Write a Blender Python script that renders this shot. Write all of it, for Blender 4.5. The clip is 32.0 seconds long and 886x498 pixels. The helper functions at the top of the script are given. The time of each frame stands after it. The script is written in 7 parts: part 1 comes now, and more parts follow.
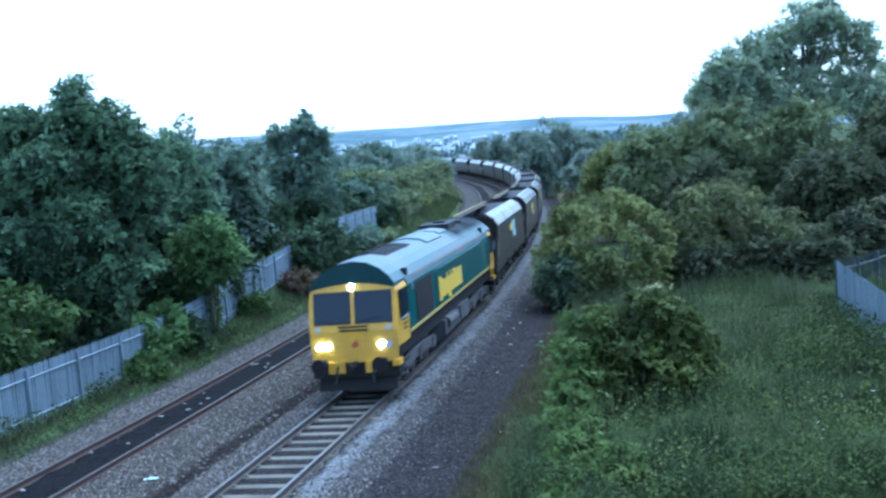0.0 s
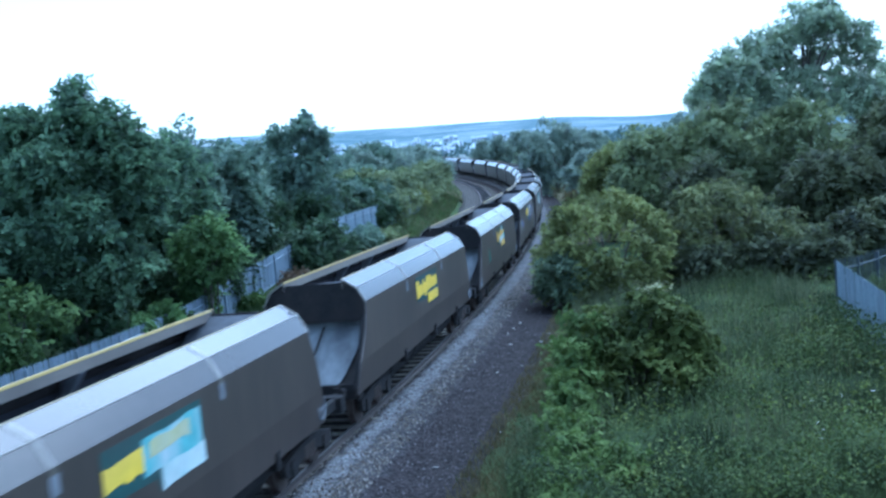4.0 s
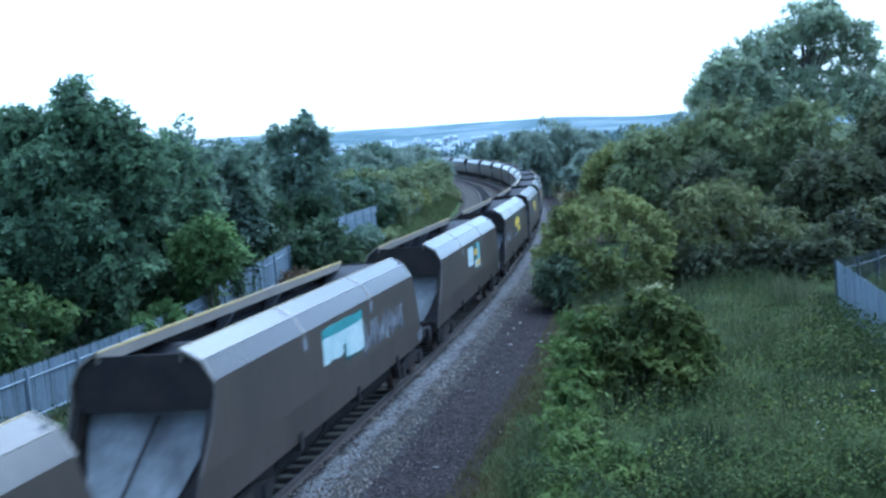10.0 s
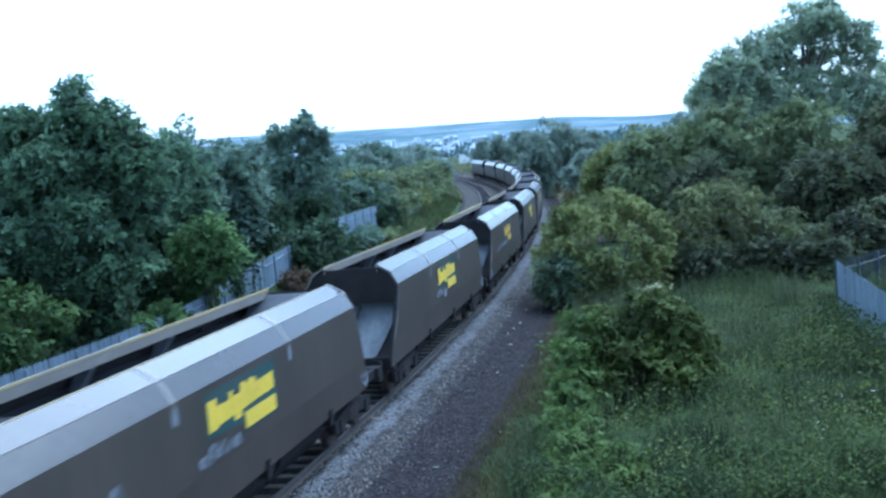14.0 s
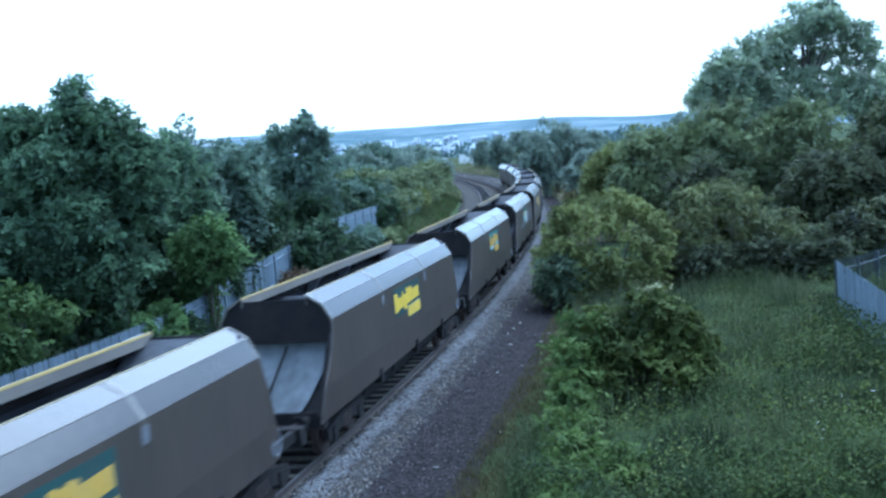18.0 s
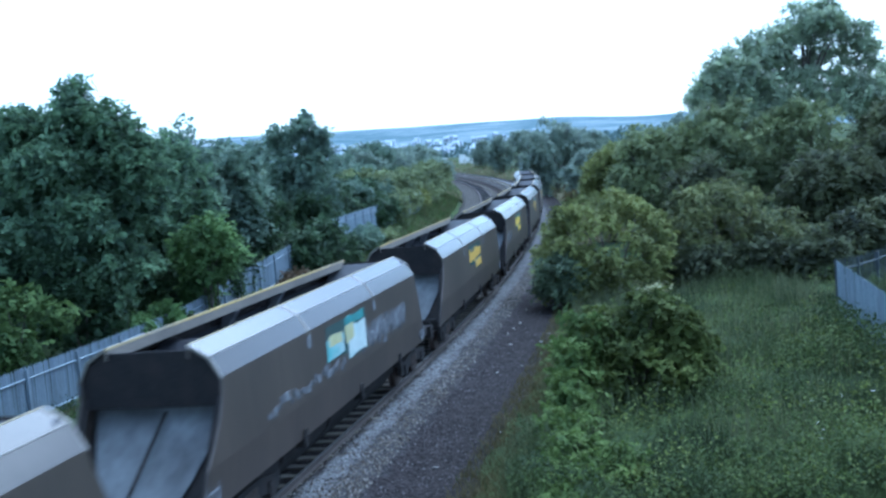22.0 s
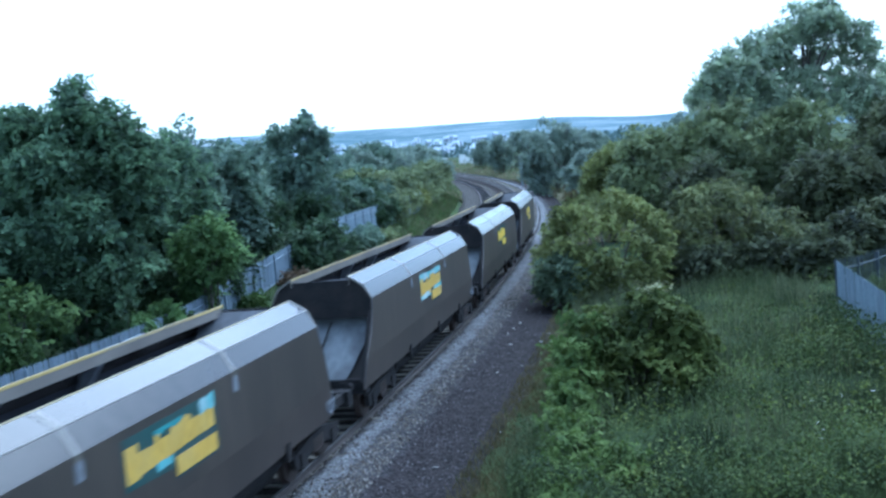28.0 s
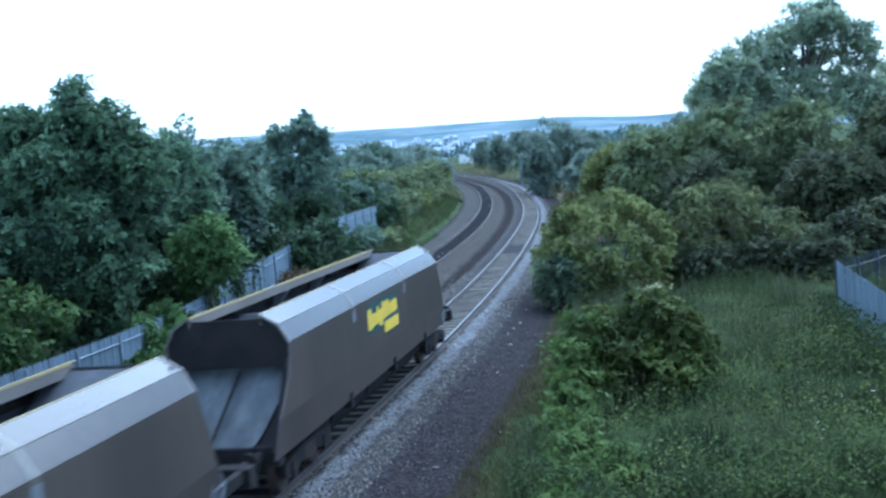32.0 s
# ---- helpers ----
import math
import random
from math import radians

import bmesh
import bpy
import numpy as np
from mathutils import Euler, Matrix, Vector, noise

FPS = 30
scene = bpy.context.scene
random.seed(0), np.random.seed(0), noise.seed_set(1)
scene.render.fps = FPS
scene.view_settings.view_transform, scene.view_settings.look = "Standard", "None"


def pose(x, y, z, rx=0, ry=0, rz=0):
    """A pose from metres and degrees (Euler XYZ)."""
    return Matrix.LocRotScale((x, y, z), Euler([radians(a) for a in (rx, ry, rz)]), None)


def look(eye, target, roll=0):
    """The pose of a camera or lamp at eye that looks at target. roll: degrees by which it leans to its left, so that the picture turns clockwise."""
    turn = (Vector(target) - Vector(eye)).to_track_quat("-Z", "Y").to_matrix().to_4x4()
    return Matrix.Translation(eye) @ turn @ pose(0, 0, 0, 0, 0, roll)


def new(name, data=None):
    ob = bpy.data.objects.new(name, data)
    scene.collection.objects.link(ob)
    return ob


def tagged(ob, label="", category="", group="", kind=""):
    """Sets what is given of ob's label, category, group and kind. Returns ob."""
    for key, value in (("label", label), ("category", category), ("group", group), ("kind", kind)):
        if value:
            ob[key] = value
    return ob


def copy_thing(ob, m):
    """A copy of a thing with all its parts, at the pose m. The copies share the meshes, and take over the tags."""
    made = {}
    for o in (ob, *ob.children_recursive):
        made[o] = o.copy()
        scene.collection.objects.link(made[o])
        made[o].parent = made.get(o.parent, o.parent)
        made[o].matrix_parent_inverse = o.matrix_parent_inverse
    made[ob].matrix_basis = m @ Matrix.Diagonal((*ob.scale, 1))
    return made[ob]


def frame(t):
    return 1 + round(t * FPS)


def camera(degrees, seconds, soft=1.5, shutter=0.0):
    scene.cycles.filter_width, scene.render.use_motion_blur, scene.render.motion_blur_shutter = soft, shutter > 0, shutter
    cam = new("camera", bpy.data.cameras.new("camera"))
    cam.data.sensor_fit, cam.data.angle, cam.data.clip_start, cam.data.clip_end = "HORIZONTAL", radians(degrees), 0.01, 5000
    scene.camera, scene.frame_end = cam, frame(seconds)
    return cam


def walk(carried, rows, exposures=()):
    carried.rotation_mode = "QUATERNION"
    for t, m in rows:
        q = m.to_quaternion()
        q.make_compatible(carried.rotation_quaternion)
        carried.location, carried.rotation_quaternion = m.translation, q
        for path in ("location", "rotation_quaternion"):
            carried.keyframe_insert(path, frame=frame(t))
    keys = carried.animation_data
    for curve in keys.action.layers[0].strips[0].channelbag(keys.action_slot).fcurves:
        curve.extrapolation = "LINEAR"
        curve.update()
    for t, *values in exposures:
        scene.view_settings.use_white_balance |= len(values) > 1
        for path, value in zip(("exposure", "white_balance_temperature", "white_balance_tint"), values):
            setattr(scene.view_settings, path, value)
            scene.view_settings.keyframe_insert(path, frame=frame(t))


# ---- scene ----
SECONDS = 32.0
EYE_HEIGHT = 6.463
cam = camera(45.9, SECONDS, soft=2.6, shutter=0.6)
_p = 0.0859
CAM_POSE = look((0, 0, EYE_HEIGHT), (0, math.cos(_p), EYE_HEIGHT - math.sin(_p)), -4.99)
walk(cam, [(0.0, CAM_POSE), (SECONDS, CAM_POSE)],
     exposures=[(0.0, 1.95, 4450, 2), (1.5, 1.94, 4310, 2), (3.0, 1.94, 4290, 2), (6.0, 1.92, 4450, 2), (11.0, 1.91, 4490, 2), (SECONDS, 1.9, 4550, 2)])

# ---- world and light: bright hazy evening sky, sun behind cloud ----
world = bpy.data.worlds.new("evening_sky")
scene.world = world
world.use_nodes = True
wt = world.node_tree
sky = wt.nodes.new("ShaderNodeTexSky")
sky.sky_type = 'NISHITA'
sky.sun_disc = False
sky.sun_elevation = radians(58)
sky.sun_rotation = radians(30)
sky.air_density, sky.dust_density, sky.ozone_density = 1.0, 2.0, 1.5
# thin bright cloud over the clear sky
cloud = wt.nodes.new("ShaderNodeMix")
cloud.data_type = 'RGBA'
cloud.inputs["Factor"].default_value = 0.6
cloud.inputs["B"].default_value = (4.3, 4.6, 5.0, 1)
wt.links.new(sky.outputs[0], cloud.inputs["A"])
wt.links.new(cloud.outputs["Result"], wt.nodes["Background"].inputs[0])
wt.nodes["Background"].inputs[1].default_value = 0.1
sun_data = bpy.data.lights.new("sun", 'SUN')
sun_data.energy, sun_data.angle, sun_data.color = 1.2, radians(75), (1.0, 0.97, 0.93)
sun = new("sun", sun_data)
sun.matrix_world = look((16, 28, 52), (0, 0, 0))

# ---- the railway's line: arc length s from below the bridge outwards ----
KNOTS_S = (-30, 0, 20, 40, 60, 80, 100, 120, 140, 160, 190, 220, 260, 300, 340)
KNOTS_K = (-0.00129, -0.00087, 0.00222, 0.00162, 0.00083, 0.00165, 0.0017, 0.00133, 0.00155, 0.00224, 0.0026, 0.00224, 0.00188, 0.00151, 0.00115)
S_MIN, S_MAX = -420.0, 420.0
PS = np.arange(S_MIN, S_MAX + 0.5, 1.0)
_k = np.interp(PS, KNOTS_S, KNOTS_K)
_k[PS < -30] = 0.0
_th = np.concatenate([[0], np.cumsum((_k[1:] + _k[:-1]) / 2)])
_i0 = int(-S_MIN)
PTH = _th - _th[_i0] - 0.21891
_dx, _dy = -np.sin(PTH), np.cos(PTH)
PX = np.concatenate([[0], np.cumsum((_dx[1:] + _dx[:-1]) / 2)])
PY = np.concatenate([[0], np.cumsum((_dy[1:] + _dy[:-1]) / 2)])
PX, PY = PX - PX[_i0] - 5.7976, PY - PY[_i0] + 15.2255
TRACK_GAP = 5.181
SPEED = 10.442


def z_line(s):
    """Height of the rail tops at s."""
    return 0.886 * np.clip((np.asarray(s, float) - 60) / 100, 0, 2.6) ** 2


def on_line(s, lat, z=0.0):
    """World points at arc length s, lat metres to the right of the running line, z above its rail tops."""
    x, y, th = np.interp(s, PS, PX), np.interp(s, PS, PY), np.interp(s, PS, PTH)
    return np.stack([x + lat * np.cos(th), y + lat * np.sin(th), z + z_line(s)], -1)


def to_line(x, y):
    """(s, lat) of world points, by the nearest point of the line."""
    x, y = np.asarray(x, float).ravel(), np.asarray(y, float).ravel()
    s, lat = np.empty(len(x)), np.empty(len(x))
    for a in range(0, len(x), 4000):
        xs, ys = x[a:a + 4000, None], y[a:a + 4000, None]
        i = np.argmin((xs - PX[None]) ** 2 + (ys - PY[None]) ** 2, 1)
        ax, ay = xs[:, 0] - PX[i], ys[:, 0] - PY[i]
        s[a:a + 4000] = PS[i] - ax * np.sin(PTH[i]) + ay * np.cos(PTH[i])
        lat[a:a + 4000] = ax * np.cos(PTH[i]) + ay * np.sin(PTH[i])
    return s, lat


def bank(s, lat):
    """Height of the ground beside the line above its rail tops."""
    s, lat = np.asarray(s, float), np.asarray(lat, float)
    left = np.interp(lat, [-60, -25, -14, -11.2, -9.3, -8.6], [2.6, 2.2, 1.7, 1.45, 0.05, -0.35])
    low = np.interp(lat, [-60, -25, -14, -11, -9.0, -8.6], [0.6, 0.5, 0.1, -0.15, -0.28, -0.35])
    w = np.clip((s - 24) / 24, 0, 1)
    w = w * w * (3 - 2 * w)
    left = low + (left - low) * w
    right = np.interp(lat, [4.0, 5.0, 8, 14, 25, 60], [-0.72, -0.5, -0.35, -0.1, 0.6, 1.5])
    return np.where(lat < -8.6, left, np.where(lat > 4.0, right, -0.75))


def ground_z(x, y):
    x, y = np.atleast_1d(np.asarray(x, float)), np.atleast_1d(np.asarray(y, float))
    s, lat = to_line(x, y)
    z = bank(s, lat) + z_line(s)
    far = np.clip((y - 330) / 500, 0, 1)
    return z * (1 - far) + far * 2.0


# ---- mesh tools ----
def mesh_np(name, verts, faces, mats, uv=None, smooth=False, index=None):
    """A mesh from arrays; all faces have as many corners as the array has columns."""
    me = bpy.data.meshes.new(name)
    verts, faces = np.asarray(verts, np.float32), np.asarray(faces, np.int32)
    n, k = faces.shape
    me.vertices.add(len(verts))
    me.vertices.foreach_set("co", verts.ravel())
    me.loops.add(n * k)
    me.loops.foreach_set("vertex_index", faces.ravel())
    me.polygons.add(n)
    me.polygons.foreach_set("loop_start", np.arange(0, n * k, k, dtype=np.int32))
    me.polygons.foreach_set("loop_total", np.full(n, k, np.int32))
    if smooth:
        me.polygons.foreach_set("use_smooth", np.ones(n, bool))
    for m in (mats if isinstance(mats, (list, tuple)) else [mats]):
        me.materials.append(m)
    if index is not None:
        me.polygons.foreach_set("material_index", np.asarray(index, np.int32))
    if uv is not None:
        layer = me.uv_layers.new(name="UVMap")
        layer.data.foreach_set("uv", np.asarray(uv, np.float32)[faces.ravel()].ravel())
    me.update(calc_edges=True)
    return me


def part(name, bm, material, parent, label="", bevel=0.0, smooth=False):
    """Links a bmesh as one mesh object under a thing or a part."""
    if bevel:
        bmesh.ops.bevel(bm, geom=[e for e in bm.edges if e.calc_face_angle(0) > 0.5], offset=bevel, segments=2, affect='EDGES', clamp_overlap=True)
    bmesh.ops.recalc_face_normals(bm, faces=bm.faces)
    me = bpy.data.meshes.new(name)
    bm.to_mesh(me)
    bm.free()
    if smooth:
        for f in me.polygons:
            f.use_smooth = True
    me.materials.append(material)
    ob = new(name, me)
    if parent:
        ob.parent = parent
    if label:
        tagged(ob, label)
    return ob


def thing(name, m=None):
    ob = new(name)
    ob.empty_display_size = 0.3
    if m is not None:
        ob.matrix_basis = m
    return ob


def box(x0, x1, y0, y1, z0, z1, bm=None):
    bm = bm or bmesh.new()
    v = [bm.verts.new((x, y, z)) for x in (x0, x1) for y in (y0, y1) for z in (z0, z1)]
    for f in ((0, 1, 3, 2), (4, 6, 7, 5), (0, 4, 5, 1), (2, 3, 7, 6), (0, 2, 6, 4), (1, 5, 7, 3)):
        bm.faces.new([v[i] for i in f])
    return bm


def prism(profile, axis, a, b, bm=None):
    """A closed outline pushed along an axis: 'x' takes (y, z), 'y' takes (x, z), 'z' takes (x, y)."""
    bm = bm or bmesh.new()
    def at(p, t):
        return {'x': (t, p[0], p[1]), 'y': (p[0], t, p[1]), 'z': (p[0], p[1], t)}[axis]
    lo = [bm.verts.new(at(p, a)) for p in profile]
    hi = [bm.verts.new(at(p, b)) for p in profile]
    n = len(profile)
    bm.faces.new(lo)
    bm.faces.new(hi[::-1])
    for i in range(n):
        bm.faces.new((lo[i], hi[i], hi[(i + 1) % n], lo[(i + 1) % n]))
    return bm


def rod(p, q, r, sides=8, r2=None, bm=None):
    bm = bm or bmesh.new()
    p, q = Vector(p), Vector(q)
    turn = (q - p).to_track_quat('Z', 'Y').to_matrix()
    rings = []
    for c, rad in ((p, r), (q, r if r2 is None else r2)):
        rings.append([bm.verts.new(c + turn @ Vector((rad * math.cos(a), rad * math.sin(a), 0)))
                      for a in (2 * math.pi * i / sides for i in range(sides))])
    for i in range(sides):
        j = (i + 1) % sides
        bm.faces.new((rings[0][i], rings[0][j], rings[1][j], rings[1][i]))
    bm.faces.new(rings[0][::-1])
    bm.faces.new(rings[1])
    return bm


def ring(c, axis, r, t, sides=20, bm=None):
    """A torus round an axis ('x' or 'y')."""
    bm = bm or bmesh.new()
    rows = []
    for i in range(sides):
        a = 2 * math.pi * i / sides
        row = []
        for j in range(6):
            b = 2 * math.pi * j / 6
            d, o = r + t * math.cos(b), t * math.sin(b)
            v = (o, d * math.cos(a), d * math.sin(a)) if axis == 'x' else (d * math.cos(a), o, d * math.sin(a))
            row.append(bm.verts.new(Vector(c) + Vector(v)))
        rows.append(row)
    for i in range(sides):
        for j in range(6):
            bm.faces.new((rows[i][j], rows[(i + 1) % sides][j], rows[(i + 1) % sides][(j + 1) % 6], rows[i][(j + 1) % 6]))
    return bm


# ---- materials ----
def mat(name, base, rough=0.7, metal=0.0, scale=3.0, vary=0.25, dirt=None, dirt_amount=0.5, dirt_scale=0.7,
        bump=0.15, bump_scale=40.0, spread=0.0, streak=False, spec=0.5):
    """Paint, metal, stone or earth: a base colour with fine grain, larger stains of a second colour, and relief."""
    m = bpy.data.materials.new(name)
    m.use_nodes = True
    nt = m.node_tree
    n, l = nt.nodes, nt.links
    b = n["Principled BSDF"]
    b.inputs["Roughness"].default_value, b.inputs["Metallic"].default_value = rough, metal
    b.inputs["Specular IOR Level"].default_value = spec
    tc = n.new("ShaderNodeTexCoord")
    info = n.new("ShaderNodeObjectInfo")
    shift = n.new("ShaderNodeVectorMath")
    shift.operation = 'MULTIPLY_ADD'
    shift.inputs[1].default_value = (1, 1, 0.18) if streak else (1, 1, 1)
    l.new(tc.outputs["Object"], shift.inputs[0])
    mul = n.new("ShaderNodeMath")
    mul.operation = 'MULTIPLY'
    mul.inputs[1].default_value = 37.0
    l.new(info.outputs["Random"], mul.inputs[0])
    l.new(mul.outputs[0], shift.inputs[2])
    fine = n.new("ShaderNodeTexNoise")
    fine.inputs["Scale"].default_value, fine.inputs["Detail"].default_value = scale * 6, 6
    wide = n.new("ShaderNodeTexNoise")
    wide.inputs["Scale"].default_value, wide.inputs["Detail"].default_value = dirt_scale, 5
    l.new(shift.outputs[0], fine.inputs["Vector"])
    l.new(shift.outputs[0], wide.inputs["Vector"])
    ramp = n.new("ShaderNodeValToRGB")
    ramp.color_ramp.elements[0].position, ramp.color_ramp.elements[1].position = 0.3, 0.7
    ramp.color_ramp.elements[0].color = tuple(c * (1 - vary) for c in base) + (1,)
    ramp.color_ramp.elements[1].color = tuple(min(1, c * (1 + vary)) for c in base) + (1,)
    l.new(fine.outputs[0], ramp.inputs[0])
    colour = ramp.outputs[0]
    if dirt is not None:
        mask = n.new("ShaderNodeValToRGB")
        mask.color_ramp.elements[0].position, mask.color_ramp.elements[1].position = 0.42, 0.68
        mask.color_ramp.elements[1].color = (dirt_amount,) * 3 + (1,)
        l.new(wide.outputs[0], mask.inputs[0])
        mix = n.new("ShaderNodeMix")
        mix.data_type = 'RGBA'
        l.new(mask.outputs[0], mix.inputs["Factor"])
        l.new(colour, mix.inputs["A"])
        mix.inputs["B"].default_value = tuple(dirt) + (1,)
        colour = mix.outputs["Result"]
    if spread:
        hsv = n.new("ShaderNodeHueSaturation")
        rng = n.new("ShaderNodeMapRange")
        rng.inputs["To Min"].default_value, rng.inputs["To Max"].default_value = 1 - spread, 1 + spread
        l.new(info.outputs["Random"], rng.inputs["Value"])
        l.new(rng.outputs[0], hsv.inputs["Value"])
        l.new(colour, hsv.inputs["Color"])
        colour = hsv.outputs[0]
    l.new(colour, b.inputs["Base Color"])
    if bump:
        bn = n.new("ShaderNodeTexNoise")
        bn.inputs["Scale"].default_value, bn.inputs["Detail"].default_value = bump_scale, 4
        l.new(tc.outputs["Object"], bn.inputs["Vector"])
        bp = n.new("ShaderNodeBump")
        bp.inputs["Strength"].default_value, bp.inputs["Distance"].default_value = bump, 0.02
        l.new(bn.outputs[0], bp.inputs["Height"])
        l.new(bp.outputs[0], b.inputs["Normal"])
    return m


def leaf_mat(name, dark, light, rough=0.7, clump=0.6, through_light=0.28, fine=3.0):
    """Leaves: colour from leaf to leaf, spray to spray and bough to bough, a little light passing through."""
    m = bpy.data.materials.new(name)
    m.use_nodes = True
    nt = m.node_tree
    n, l = nt.nodes, nt.links
    b = n["Principled BSDF"]
    b.inputs["Roughness"].default_value = rough
    b.inputs["Specular IOR Level"].default_value = 0.12
    geo = n.new("ShaderNodeNewGeometry")
    tc = n.new("ShaderNodeTexCoord")
    total = None
    for scale, weight in ((clump, 0.48), (fine, 0.3)):
        nz = n.new("ShaderNodeTexNoise")
        nz.inputs["Scale"].default_value, nz.inputs["Detail"].default_value = scale, 3
        l.new(tc.outputs["Object"], nz.inputs["Vector"])
        mr = n.new("ShaderNodeMapRange")
        mr.inputs["From Min"].default_value, mr.inputs["From Max"].default_value = 0.3, 0.7
        mr.inputs["To Min"].default_value, mr.inputs["To Max"].default_value = 0.0, weight
        l.new(nz.outputs[0], mr.inputs["Value"])
        if total is None:
            total = mr.outputs[0]
        else:
            ad = n.new("ShaderNodeMath")
            l.new(total, ad.inputs[0])
            l.new(mr.outputs[0], ad.inputs[1])
            total = ad.outputs[0]
    add = n.new("ShaderNodeMath")
    add.operation = 'MULTIPLY_ADD'
    add.inputs[1].default_value = 0.18
    l.new(geo.outputs["Random Per Island"], add.inputs[0])
    l.new(total, add.inputs[2])
    ramp = n.new("ShaderNodeValToRGB")
    ramp.color_ramp.elements[0].position, ramp.color_ramp.elements[0].color = 0.12, tuple(dark) + (1,)
    ramp.color_ramp.elements[1].position, ramp.color_ramp.elements[1].color = 0.88, tuple(light) + (1,)
    l.new(add.outputs[0], ramp.inputs[0])
    l.new(ramp.outputs[0], b.inputs["Base Color"])
    tr = n.new("ShaderNodeBsdfTranslucent")
    l.new(ramp.outputs[0], tr.inputs["Color"])
    mix = n.new("ShaderNodeMixShader")
    mix.inputs[0].default_value = through_light
    l.new(b.outputs[0], mix.inputs[1])
    l.new(tr.outputs[0], mix.inputs[2])
    l.new(mix.outputs[0], n["Material Output"].inputs["Surface"])
    return m


def glow(name, colour, strength):
    m = bpy.data.materials.new(name)
    m.use_nodes = True
    b = m.node_tree.nodes["Principled BSDF"]
    b.inputs["Base Color"].default_value = (*colour, 1)
    b.inputs["Emission Color"].default_value = (*colour, 1)
    b.inputs["Emission Strength"].default_value = strength
    return m


M_RUST = mat("rusty_steel", (0.07, 0.042, 0.032), 0.8, 0.3, 4, 0.3, (0.07, 0.05, 0.045), 0.6)
M_RAILSIDE = mat("grimy_rail_steel", (0.075, 0.06, 0.052), 0.75, 0.3, 4, 0.3, (0.05, 0.04, 0.035), 0.6)
M_RAILTOP = mat("worn_rail_top", (0.12, 0.115, 0.112), 0.4, 0.5, 3, 0.15, bump=0.03)
M_RUSTTOP = mat("rusty_rail_top", (0.055, 0.042, 0.038), 0.6, 0.25, 3, 0.2, bump=0.03)
M_SLEEPER = mat("concrete_sleeper", (0.15, 0.135, 0.105), 0.95, 0, 3, 0.25, (0.07, 0.058, 0.05), 0.75, 1.2, spread=0.22)
M_SLEEPER_OLD = mat("oiled_timber_sleeper", (0.035, 0.032, 0.032), 0.9, 0, 4, 0.3, (0.06, 0.052, 0.048), 0.5, 1.5, spread=0.3)
M_GALV = mat("galvanised_steel", (0.25, 0.3, 0.345), 0.5, 0.35, 2, 0.12, (0.17, 0.195, 0.215), 0.5, 0.9, spread=0.14)
M_BARK = mat("bark", (0.09, 0.075, 0.06), 0.95, 0, 3, 0.35, (0.05, 0.06, 0.04), 0.5, 1.5, bump=0.5, bump_scale=25)
M_GREY = mat("hopper_grey_paint", (0.072, 0.057, 0.047), 0.42, 0.1, 0.8, 0.15, (0.042, 0.034, 0.029), 0.7, 0.5, bump=0.06, bump_scale=3, spread=0.1, streak=True)
M_CANOPY = mat("canopy_bare_metal", (0.06, 0.052, 0.044), 0.2, 0.25, 0.8, 0.14, (0.062, 0.051, 0.041), 0.75, 0.45, bump=0.05, bump_scale=3, spread=0.07, spec=0.45)
M_SLOPE = mat("dusty_grey_sheet", (0.135, 0.142, 0.146), 0.65, 0.0, 1, 0.2, (0.03, 0.03, 0.033), 0.8, 1.1, streak=True, bump=0.05, spread=0.15)
M_INSIDE = mat("coal_stained_sheet", (0.035, 0.035, 0.04), 0.9, 0.0, 1, 0.3, (0.06, 0.06, 0.066), 0.5, 0.6, spec=0.1)
M_LINING = mat("dusty_lining_sheet", (0.09, 0.092, 0.1), 0.8, 0.0, 1, 0.2, (0.055, 0.055, 0.06), 0.6, 0.7, spec=0.2)
M_BLACK = mat("black_running_gear", (0.014, 0.013, 0.013), 0.85, 0.0, 3, 0.3, (0.03, 0.024, 0.021), 0.6, 2, spec=0.2)
M_WHEEL = mat("brown_wheel_steel", (0.08, 0.06, 0.05), 0.6, 0.5, 3, 0.25)
M_YELLOW = mat("warning_yellow_paint", (0.6, 0.335, 0.022), 0.45, 0, 1, 0.06, (0.34, 0.2, 0.05), 0.45, 0.9, bump=0.03)
M_LOGO = mat("bright_yellow_lettering", (0.7, 0.49, 0.035), 0.5, 0, 1, 0.08, (0.5, 0.38, 0.08), 0.4, 0.9, bump=0.02)
M_LIP = mat("worn_yellow_lip", (0.42, 0.31, 0.1), 0.55, 0, 2, 0.15, (0.26, 0.225, 0.165), 0.95, 0.3, spread=0.25)
M_TAN = mat("dusty_tan_steel", (0.2, 0.175, 0.145), 0.6, 0.05, 2, 0.15, (0.13, 0.112, 0.095), 0.7, 0.6, spread=0.15)
M_STRAP = mat("bare_metal_strap", (0.17, 0.155, 0.13), 0.4, 0.2, 2, 0.12, (0.12, 0.105, 0.09), 0.6, 0.8)
M_EDGE = mat("faded_yellow_edge", (0.36, 0.3, 0.16), 0.6, 0, 2, 0.15, (0.35, 0.3, 0.22), 0.6, 0.6, spread=0.15)
M_GREEN = mat("deep_green_paint", (0.02, 0.088, 0.086), 0.24, 0, 1, 0.1, (0.03, 0.07, 0.06), 0.4, 0.6, bump=0.03)
M_ROOF = mat("pale_roof_paint", (0.046, 0.094, 0.105), 0.48, 0.0, 1, 0.12, (0.085, 0.11, 0.115), 0.7, 0.6, bump=0.04, spec=0.4)
